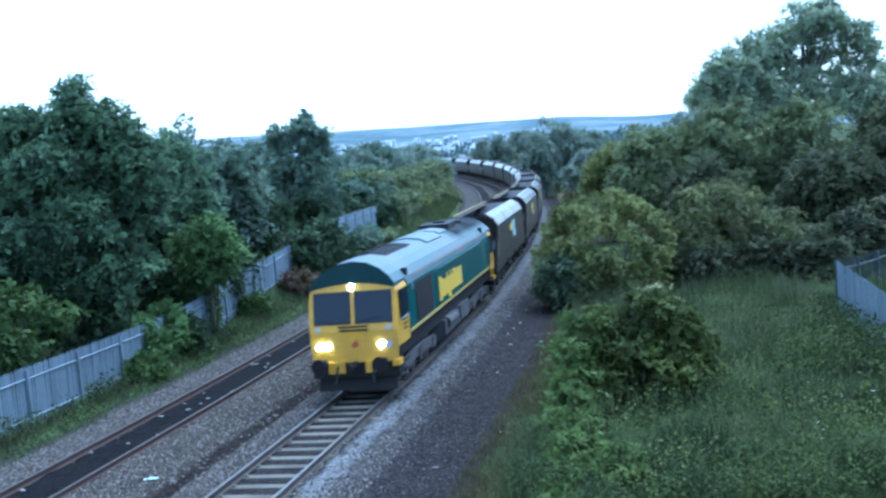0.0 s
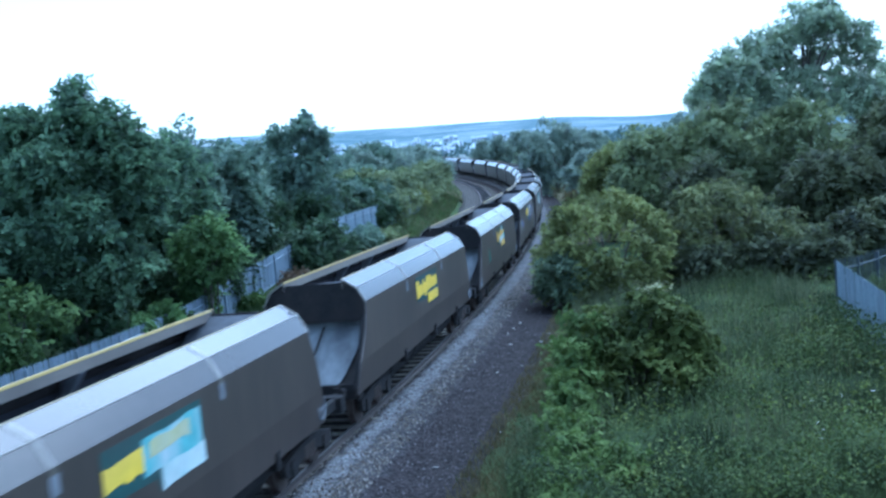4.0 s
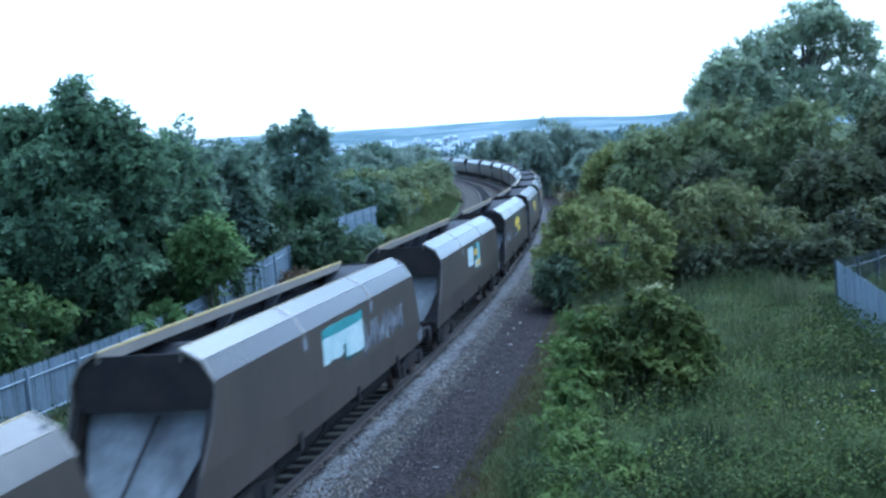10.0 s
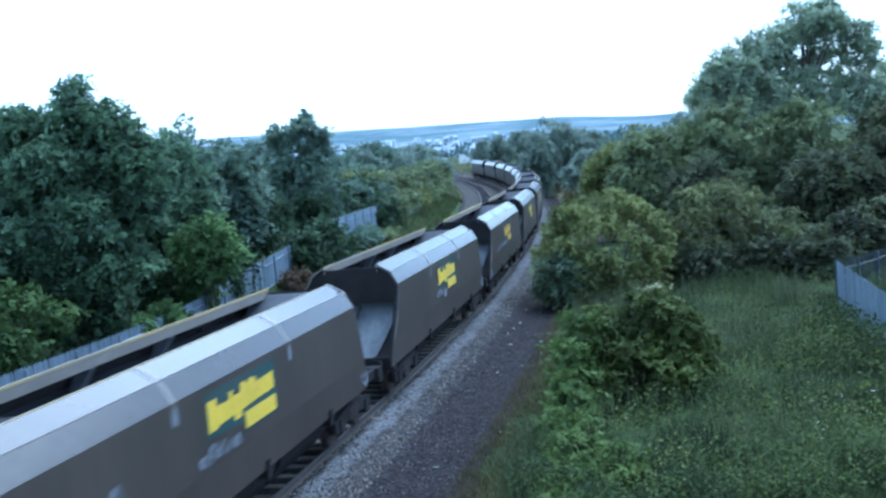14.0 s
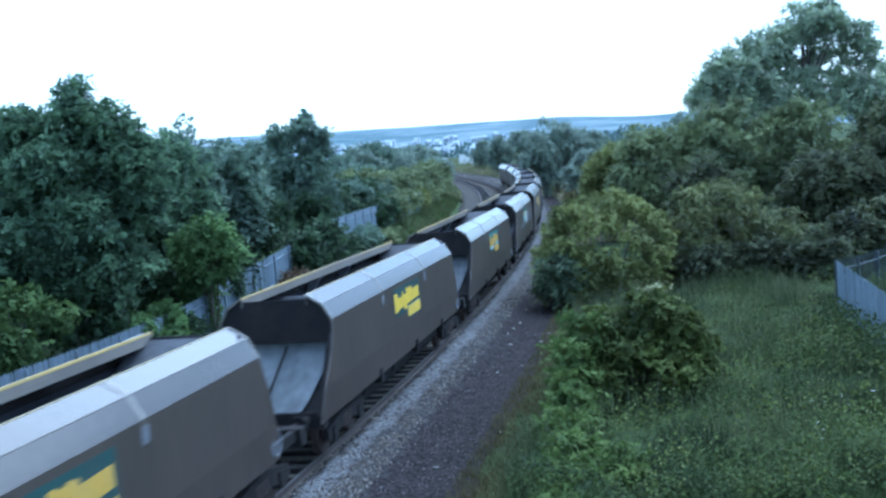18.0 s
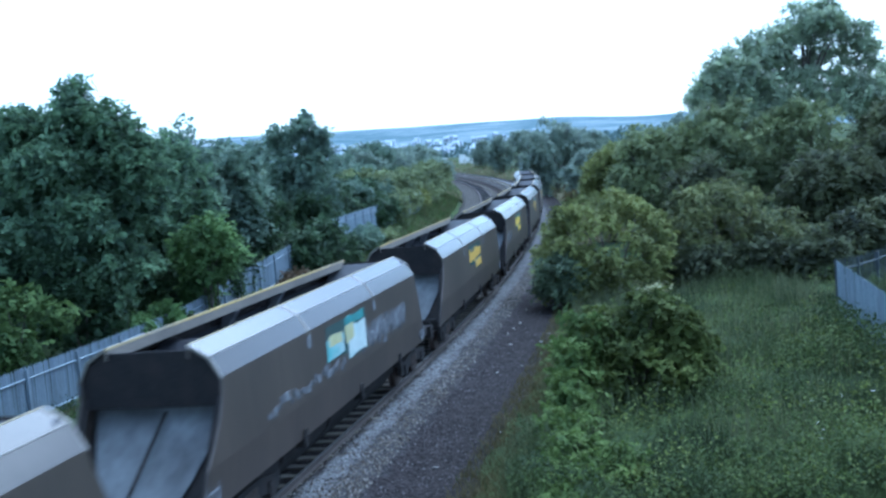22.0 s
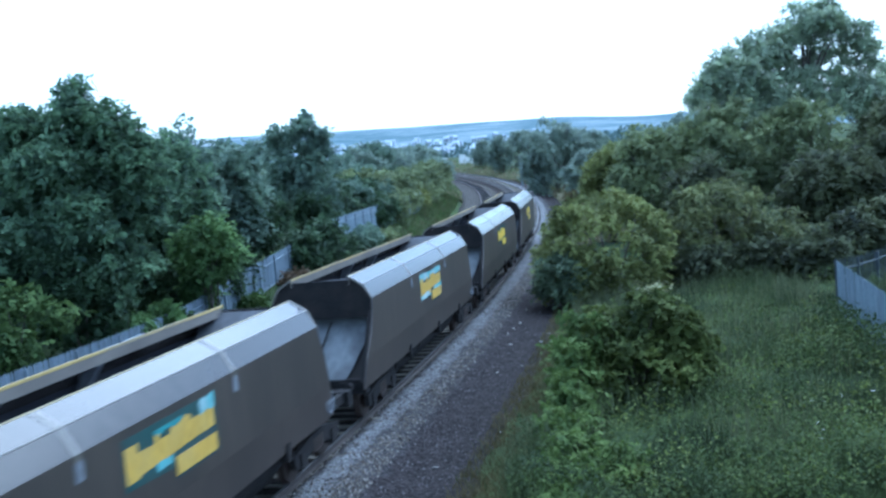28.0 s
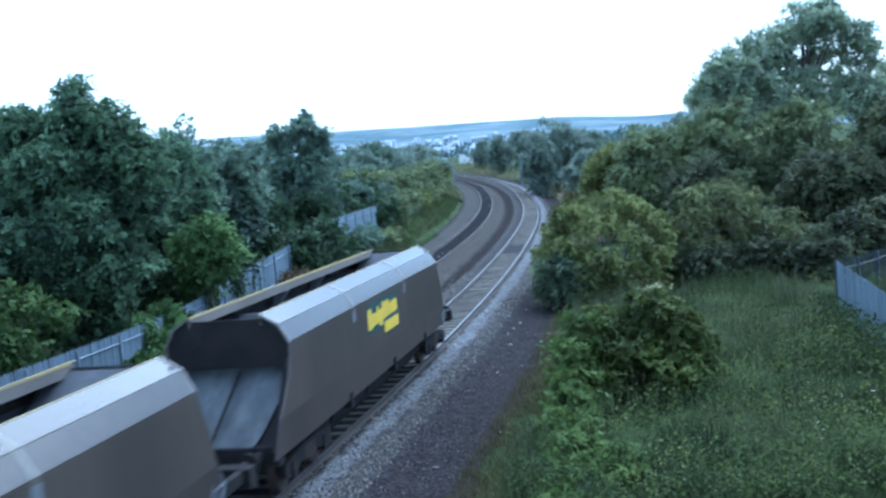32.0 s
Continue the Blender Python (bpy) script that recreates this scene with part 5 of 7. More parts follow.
    part("silencer", box(-0.6, 0.55, 2.9, 4.5, 3.6, 3.92), M_SOOT, lo, "sooty exhaust silencer", bevel=0.06)
    part("exhaust_pipe", rod((0.0, 4.0, 3.85), (0.0, 4.0, 3.99), 0.26, 16), M_SOOT, lo)
    part("roof_fan", rod((0, 5.9, 3.7), (0, 5.9, 3.87), 0.55, 20), M_SOOT, lo)
    # cabs
    def yf(z):
        return float(np.interp(z, [0.9, 1.9, 2.12, 3.08, 3.35, 3.81], [-9.3, -9.34, -9.3, -9.1, -9.04, -8.86]))
    for d in (1, -1):
        def Y(y):
            return y * d
        def wx(z):
            return float(np.interp(z, [0.9, 1.3, 2.9, 3.1], [1.2, 1.27, 1.27, 1.2]))
        bm = bmesh.new()
        zs = [1.02, 1.42, 1.9, 2.12, 2.6, 2.95, 3.1]
        fr = [[bm.verts.new((sx * wx(z), Y(yf(z)), z)) for z in zs] for sx in (-1, 1)]
        bk = [[bm.verts.new((sx * 1.31 if z < 3.0 else sx * 1.24, Y(-8.0), z)) for z in zs] for sx in (-1, 1)]
        for i in range(len(zs) - 1):
            bm.faces.new((fr[0][i], fr[1][i], fr[1][i + 1], fr[0][i + 1]))
            for k in (0, 1) if i else ():
                bm.faces.new((fr[k][i], bk[k][i], bk[k][i + 1], fr[k][i + 1]))
        cab = part("cab", bm, M_YELLOW, lo, "bright yellow cab end")
        arc = [(1.24, 3.05)] + ROOF[1:] + [(-x, z) for x, z in ROOF[-2:0:-1]] + [(-1.24, 3.05)]
        bm = bmesh.new()
        f_ = [bm.verts.new((x * 0.985, Y(yf(z)), z)) for x, z in arc]
        b_ = [bm.verts.new((x, Y(-7.88), z + 0.003)) for x, z in arc]
        for i in range(len(arc) - 1):
            bm.faces.new((f_[i], f_[i + 1], b_[i + 1], b_[i]))
        part("cab_roof", bm, M_ROOFSOOT, cab, "pale cab roof" if d == 1 else "grimy darkened cab roof")
        # brow: a dark crescent between the arched windscreen head and the roof edge
        bm = bmesh.new()
        lower = [(x * 0.96, 3.06 + 0.16 * (1 - (x / 1.24) ** 2)) for x, z in arc]
        a_ = [bm.verts.new((x * 0.985, Y(yf(z) - 0.012), z)) for x, z in arc]
        c_ = [bm.verts.new((x, Y(yf(z) - 0.03), z)) for x, z in lower]
        for i in range(len(arc) - 1):
            bm.faces.new((a_[i], a_[i + 1], c_[i + 1], c_[i]))
        part("cab_brow", bm, M_BROW, cab, "dark green brow over the windscreens")
        bm = bmesh.new()
        c_ = [bm.verts.new((x, Y(yf(z) - 0.008), z)) for x, z in lower]
        e_ = [bm.verts.new((x, Y(yf(2.97) - 0.008), 2.97)) for x, z in lower]
        for i in range(len(arc) - 1):
            bm.faces.new((c_[i], c_[i + 1], e_[i + 1], e_[i]))
        part("windscreen_head", bm, M_YELLOW, cab)
        for sx in (-1, 1):
            xs0, xs1 = sorted((sx * 0.09, sx * 1.11))
            for nm, g, off, th, m in (("window_frame", 0.035, 0.01, 0.02, M_RUBBER), ("windscreen", 0.0, 0.028, 0.012, M_GLASS)):
                bm = bmesh.new()
                q = [(xs0 - g, 2.13 - g), (xs1 + g, 2.13 - g), (xs1 + g, 2.96 + g), (xs0 - g, 2.96 + g)]
                a = [bm.verts.new((x, Y(yf(z) - off), z)) for x, z in q]
                b = [bm.verts.new((x, Y(yf(z) - off + th), z)) for x, z in q]
                bm.faces.new(a)
                bm.faces.new(b[::-1])
                for i in range(4):
                    bm.faces.new((a[i], b[i], b[(i + 1) % 4], a[(i + 1) % 4]))
                part(nm, bm, m, cab, "dark windscreen" if nm == "windscreen" else "")
            part("wiper", rod((sx * 0.2, Y(yf(2.17) - 0.05), 2.17), (sx * 0.85, Y(yf(2.3) - 0.05), 2.3), 0.01, 6), M_RUBBER, cab)
            part("side_window", box(*sorted((sx * 1.3, sx * 1.322)), *sorted((Y(-8.98), Y(-8.0))), 2.14, 2.93), M_GLASS, cab, "dark side window")
            part("side_band", box(*sorted((sx * 1.31, sx * 1.326)), *sorted((Y(-7.98), Y(-7.3))), 1.66, 2.95), M_GREEN, cab)
            for i in range(3):
                part("vent", box(*sorted((sx * 1.31, sx * 1.324)), *sorted((Y(-8.75), Y(-8.3))), 1.78 + i * 0.13, 1.82 + i * 0.13), M_BLACK, cab)
            lit = d == 1
            for x, z, r, m in ((sx * 0.78, 1.5, 0.1, M_LAMP if lit else M_LENS), (sx * 1.0, 1.5, 0.1, M_LENS), (sx * 1.02, 1.98, 0.075, M_LENS)):
                if lit and sx == -1 and x == sx * 1.0 and z == 1.5:
                    m = M_LAMP
                bm = rod((x, Y(yf(z) - 0.05), z), (x, Y(yf(z) + 0.02), z), r, 18)
                part("headlight" if m is M_LAMP else "marker_lamp", bm, m, cab, "glowing headlight" if m is M_LAMP else "")
        part("top_light", rod((0, Y(yf(3.15) - 0.07), 3.12), (0, Y(yf(3.15) + 0.03), 3.12), 0.08, 14), M_LAMP if d == 1 else M_LENS, cab, "round lamp over the windscreens")
        for i in range(2):
            part("nose_grille", box(-0.42, 0.42, *sorted((Y(-9.36), Y(-9.32))), 1.9 + i * 0.1, 1.95 + i * 0.1), M_BLACK, cab)
        part("badge", prism([(-0.1, 1.5), (0.0, 1.42), (0.14, 1.5), (0.06, 1.66)], 'y', *sorted((Y(-9.36), Y(-9.33)))), M_RED, cab, "small red mark")
        # buffer beam and gear below
        for x0, x1 in ((-1.28, -1.08), (-0.78, -0.3), (0.3, 0.78), (1.08, 1.28)):
            part("valance", box(x0, x1, *sorted((Y(-9.45), Y(-9.0))), 0.74 if abs(x0) < 1 and abs(x1) < 1 else 0.9, 1.06), M_YELLOW, cab, bevel=0.015)
        part("buffer_beam", box(-1.25, 1.25, *sorted((Y(-9.4), Y(-9.0))), 0.6, 1.0), M_BLACK, cab, bevel=0.02)
        for x in (-0.865, 0.865):
            buffer_part(cab, x, Y(-9.5), 1.06, -d)
        part("coupling_hook", rod((0, Y(-9.4), 1.0), (0, Y(-9.95), 0.98), 0.08, 8), M_BLACK, cab)
        part("snow_plough", prism([(Y(-9.2), 0.2), (Y(-9.45), 0.25), (Y(-9.3), 0.6), (Y(-9.2), 0.6)], 'x', -1.12, 1.12), M_BLACK, cab)
        for x in (-0.5, 0.5):
            bm = rod((x, Y(-9.45), 0.95), (x * 1.1, Y(-9.6), 0.5), 0.03, 6)
            part("brake_hose", bm, M_RUBBER, cab)
    part("underframe", box(-1.12, 1.12, -9.1, 9.1, 1.0, 1.6), M_BLACK, lo, bevel=0.02)
    part("fuel_tank", prism([(-1.25, 1.0), (1.25, 1.0), (1.25, 0.5), (0.95, 0.25), (-0.95, 0.25), (-1.25, 0.5)], 'y', -2.6, 2.4), M_UNDER, lo, "grimy underslung fuel tank", bevel=0.03)
    for sx in (-1, 1):
        part("air_tank", rod((sx * 1.18, -2.2, 0.85), (sx * 1.18, -0.6, 0.85), 0.2, 14), M_UNDER, lo)
        part("equipment_box", box(*sorted((sx * 1.0, sx * 1.3)), 0.2, 1.6, 0.55, 1.05), M_UNDER, lo, bevel=0.02)
        for y in (-8.9, 8.3):
            bm = bmesh.new()
            for k in range(3):
                box(*sorted((sx * 1.1, sx * 1.33)), y, y + 0.5, 0.35 + 0.28 * k, 0.38 + 0.28 * k, bm)
            part("steps", bm, M_BLACK, lo)
    for y in (-6.0, 6.0):
        bogie(lo, y, 0.53, (-2.0, 0.0, 2.0), 2.5, M_UNDER)
    return lo


LOCO = build_loco()
WAGON = build_wagon()
WAGONS = [WAGON] + [copy_thing(WAGON, Matrix()) for _ in range(17)]
def front_handbrake(w):
    y = 0.75 - U0
    bm = ring((1.3, y, 1.35), 'x', 0.24, 0.025)
    rod((1.12, y, 1.35), (1.3, y, 1.35), 0.04, 8, bm=bm)
    for k in range(3):
        a = k * math.pi / 3
        rod((1.3, y - 0.24 * math.cos(a), 1.35 - 0.24 * math.sin(a)), (1.3, y + 0.24 * math.cos(a), 1.35 + 0.24 * math.sin(a)), 0.018, 6, bm=bm)
    part("handbrake_wheel", bm, M_SPRAY, w, "pale handbrake wheel")


for i in (2, 8, 11, 14):
    front_handbrake(WAGONS[i])
for i, w in enumerate(WAGONS):
    livery(w, STYLES[i], 300 + i)
    words = next((STYLE_WORDS[c] for c in STYLES[i] if c in STYLE_WORDS), "with a yellow and green name panel")
    tagged(w, "grey bogie coal hopper wagon " + words, "hopper wagon", group="train")


# ---- plants ----
def leaves_np(c, out, size, rng, droop=0.25, stray=0.3):
    """Folded leaf blades at centres c that face out; four corners and two triangles each."""
    n = len(c)
    nrm = out + rng.normal(0, stray, (n, 3)) + np.array([0, 0, 0.1])
    nrm /= np.linalg.norm(nrm, axis=1, keepdims=True)
    t = rng.normal(0, 1, (n, 3))
    t[:, 2] -= droop
    t -= nrm * (t * nrm).sum(1, keepdims=True)
    t /= np.linalg.norm(t, axis=1, keepdims=True)
    b = np.cross(nrm, t)
    sz = (np.asarray(size) * rng.uniform(0.5, 1.5, n))[:, None]
    fold = nrm * sz * 0.16
    v = np.stack([c - t * sz * 0.5, c + b * sz * 0.33 + fold, c + t * sz * 0.5, c - b * sz * 0.33 + fold], 1).reshape(-1, 3)
    i = 4 * np.arange(n)[:, None]
    f = np.concatenate([i + np.array([0, 1, 2]), i + np.array([0, 2, 3])], 1).reshape(-1, 3)
    return v, f


def small_leaves_np(c, out, size, rng, stray=0.3):
    """Small pointed leaves: one triangle each."""
    n = len(c)
    nrm = out + rng.normal(0, stray, (n, 3)) + np.array([0, 0, 0.1])
    nrm /= np.linalg.norm(nrm, axis=1, keepdims=True)
    t = rng.normal(0, 1, (n, 3)) - np.array([0, 0, 0.25])
    t -= nrm * (t * nrm).sum(1, keepdims=True)
    t /= np.linalg.norm(t, axis=1, keepdims=True)
    b = np.cross(nrm, t)
    sz = (size * rng.uniform(0.55, 1.45, n))[:, None]
    v = np.stack([c - t * sz * 0.45 + b * sz * 0.36, c - t * sz * 0.45 - b * sz * 0.36, c + t * sz * 0.6], 1).reshape(-1, 3)
    return v, np.arange(3 * n).reshape(n, 3)


def crown_clumps(rng, rx, ry, z0, z1, n, r0, r1, base_flat=0.35, gaps=0.0, lean=(0, 0), bump=1.0, full=1.0):
    """Clump centres and radii over an uneven egg-shaped envelope."""
    out = []
    zc, rz = z0 + (z1 - z0) * (0.5 - 0.08 * base_flat), (z1 - z0) / 2
    bumps = [(rng.uniform(0, 6.28), rng.uniform(-0.3, 0.9), rng.uniform(-0.4, 0.3)) for _ in range(11)]
    tries = 0
    while len(out) < n and tries < n * 30:
        tries += 1
        d = rng.normal(0, 1, 3)
        d /= np.linalg.norm(d)
        k = 1.0
        for a, e, w in bumps:
            u = np.array([math.cos(a) * math.cos(e), math.sin(a) * math.cos(e), math.sin(e)])
            k += bump * w * math.exp(4 * (float(u @ d) - 1))
        rad = k * (0.45 + 0.55 * rng.random() ** 0.45)
        r = rng.uniform(r0, r1)
        d = np.sign(d) * np.abs(d) ** full
        p = np.array([d[0] * rad * (rx - r * 0.6), d[1] * rad * (ry - r * 0.6), zc + d[2] * rad * (rz - r * 0.6)])
        if p[2] < z0 + 0.25 * r:
            p[2] = z0 + rng.uniform(0.1, 0.9) * r
        p[0] += lean[0] * (p[2] - z0)
        p[1] += lean[1] * (p[2] - z0)
        if gaps and any(np.linalg.norm(p - q) < gaps * (r + s) for q, s in out):
            continue
        out.append((p, r))
    # stretch to fill the wanted size
    kz = (z1 - z0) / max(p[2] - z0 + 0.75 * r for p, r in out)
    kx, ky = rx / max(abs(p[0]) + 0.8 * r for p, r in out), ry / max(abs(p[1]) + 0.8 * r for p, r in out)
    return [(np.array([p[0] * kx, p[1] * ky, z0 + (p[2] - z0) * kz]), r) for p, r in out]


def lobe_clumps(rng, lobes, r0, r1, dense, even=False):
    """Clumps over the skins of several leafy masses (x, y, z, rx, ry, rz) that make up one crown."""
    out = []
    for x, y, z, rx, ry, rz in lobes:
        rm = (r0 + r1) / 2
        n = max(5, int(dense * (rx * ry + rx * rz + ry * rz) / (rm * rm)))
        for _ in range(n):
            d = rng.normal(0, 1, 3)
            d /= np.linalg.norm(d)
            r = rng.uniform(r0, r1)
            k = rng.uniform(0.9, 1.0) if even else rng.uniform(0.72, 1.06) if rng.random() < 0.85 else rng.uniform(0.3, 0.7)
            out.append((np.array([x + d[0] * k * max(0.2, rx - r * 0.7), y + d[1] * k * max(0.2, ry - r * 0.7), z + d[2] * k * max(0.2, rz - r * 0.7)]), r))
    return out


def crown_mesh(name, clumps, per_area, leaf, material, rng, small=False, shoots=0.1):
    """Leaves in flat drooping sprays on the outside of each clump, shoots that stand out, and a sparse dark filling."""
    P = np.array([p for p, r in clumps])
    Rr = np.array([r for p, r in clumps])
    per_spray = 9
    ns = np.maximum(3, ((2.4 if small else 1.35) * per_area * Rr * Rr / per_spray)).astype(int)
    idx = np.repeat(np.arange(len(P)), ns)
    n = len(idx)
    d = rng.normal(0, 1, (n, 3))
    d[:, 2] = d[:, 2] * 0.8 + 0.3
    d /= np.linalg.norm(d, axis=1, keepdims=True)
    r = Rr[idx]
    stand = rng.random(n) < shoots
    rad = r * np.where(stand, rng.uniform(1.0, 1.45, n), 0.6 + 0.42 * rng.random(n) ** 0.7)
    c = P[idx] + d * rad[:, None] * np.array([1, 1, 0.85])
    axis = d * 0.8 + rng.normal(0, 0.4, (n, 3)) + np.where(stand, 0.5, -0.25)[:, None] * np.array([0, 0, 1.0])
    axis /= np.linalg.norm(axis, axis=1, keepdims=True)
    up = d * 0.55 + np.array([0, 0, 0.8]) + rng.normal(0, 0.25, (n, 3))
    lat = np.cross(axis, up)
    lat /= np.linalg.norm(lat, axis=1, keepdims=True) + 1e-6
    nrm = np.cross(lat, axis)
    length = leaf * rng.uniform(1.8, 3.4, n)
    t = np.linspace(-0.55, 0.6, per_spray)[None] + rng.normal(0, 0.08, (n, per_spray))
    w = np.where(np.arange(per_spray) % 2, 1, -1)[None] * rng.uniform(0.1, 0.5, (n, per_spray)) * (0.75 - np.abs(t))
    q = c[:, None] + axis[:, None] * (t * length[:, None])[..., None] + lat[:, None] * (w * length[:, None])[..., None]
    q[..., 2] -= 0.25 * (t + 0.5) ** 2 * length[:, None]
    o = np.repeat(nrm[:, None], per_spray, 1).reshape(-1, 3)
    q = q.reshape(-1, 3)
    # filling
    m = np.maximum(4, (0.25 * per_area * Rr * Rr)).astype(int)
    k = np.repeat(np.arange(len(P)), m)
    e = rng.normal(0, 1, (len(k), 3))
    e /= np.linalg.norm(e, axis=1, keepdims=True)
    q = np.concatenate([q, P[k] + e * (Rr[k] * rng.uniform(0.1, 0.6, len(k)))[:, None]])
    o = np.concatenate([o, e])
    if small:
        v, f = small_leaves_np(q, o, leaf * 1.02, rng, 0.16)
    else:
        v, f = leaves_np(q, o, np.full(len(q), leaf * 1.2), rng, 0.25, 0.16)
    return mesh_np(name, v, f, material)


def wood_mesh(name, trunks, limbs, rng):
    """Tapered bent trunks and limbs in one mesh."""
    bm = bmesh.new()
    for pts, r0, r1, sides in trunks + limbs:
        rings = []
        for k, p in enumerate(pts):
            r = r0 + (r1 - r0) * k / (len(pts) - 1)
            rings.append([bm.verts.new((p[0] + r * math.cos(a), p[1] + r * math.sin(a), p[2])) for a in (2 * math.pi * i / sides for i in range(sides))])
        for a, b in zip(rings, rings[1:]):
            for i in range(sides):
                bm.faces.new((a[i], a[(i + 1) % sides], b[(i + 1) % sides], b[i]))
    me = bpy.data.meshes.new(name)
    bm.to_mesh(me)
    bm.free()
    me.materials.append(M_BARK)
    return me


def plant(name, label, category, x, y, top, rx, ry, material, seed, bottom=0.3, clumps=60, r=(0.5, 1.0), per_area=260, leaf=0.16,
          stems=1, girth=0.16, gaps=0.0, lean=(0, 0), group="", z=None, flowers=0, bump=1.0, full=1.0, lobes=None, dense=1.0, shoots=0.1, even=False):
    """A tree or shrub at (x, y): top is the height of its crown in the world, bottom the crown's foot above ground."""
    rng = np.random.default_rng(seed)
    z0 = float(ground_z(x, y)[0]) if z is None else z
    h = top - z0
    ob = tagged(thing(name, pose(x, y, z0)), label, category, group)
    if lobes:
        cl = lobe_clumps(rng, [(a - x, b - y, c - z0, d, e, g) for a, b, c, d, e, g in lobes], r[0], r[1], dense, even)
    else:
        cl = crown_clumps(rng, rx, ry, bottom, h, clumps, r[0], r[1], gaps=gaps, lean=lean, bump=bump, full=full)
    trunks, limbs = [], []
    for i in range(stems):
        a = 6.28 * i / stems + rng.uniform(0, 1)
        spread = 0.0 if stems == 1 else 0.5 * min(rx, ry)
        end = np.array([spread * math.cos(a) + lean[0] * h * 0.7, spread * math.sin(a) + lean[1] * h * 0.7, h * 0.78])
        pts = [np.array([0.1 * spread * math.cos(a), 0.1 * spread * math.sin(a), -0.25]) * (1 - t) + end * t + np.array([rng.normal(0, 0.05 * h * 0.3), rng.normal(0, 0.05 * h * 0.3), 0]) * (0 < t < 1)
               for t in (0, 0.12, 0.3, 0.5, 0.75, 1)]
        trunks.append((pts, girth, girth * 0.2, 7))
        for p, rr in [cl[j] for j in rng.choice(len(cl), min(len(cl), 9 if stems == 1 else 4), replace=False)]:
            t = min(0.8, max(0.15, p[2] / h - 0.25))
            b = pts[0] * (1 - t) + end * t
            mid = (b + p) / 2 + np.array([0, 0, 0.1 * h * 0.3])
            limbs.append(([b, mid, p], girth * 0.4, girth * 0.08, 5))
    wood = new("trunk", wood_mesh("trunk", trunks, limbs, rng))
    wood.parent = ob
    crown = new("crown", crown_mesh("crown", cl, per_area, leaf, material, rng, y > 52, shoots))
    crown.parent = ob
    if flowers:
        high = sorted(cl, key=lambda c: -c[0][2])[:max(4, flowers // 6)]
        cs = np.concatenate([p + np.array([0, 0, rr * 0.75]) + rng.normal(0, rr * 0.45, (6, 3)) * np.array([1, 1, 0.3]) for p, rr in high])
        v, f = leaves_np(np.repeat(cs, 5, 0) + rng.normal(0, 0.05, (len(cs) * 5, 3)), np.tile(np.array([0, 0, 1.0]), (len(cs) * 5, 1)), 0.09, rng)
        fl = new("flower_head", mesh_np("flower_head", v, f, L_ELDER))
        fl.parent = ob
        tagged(fl, "pale flower heads", kind="stuff")
    return ob


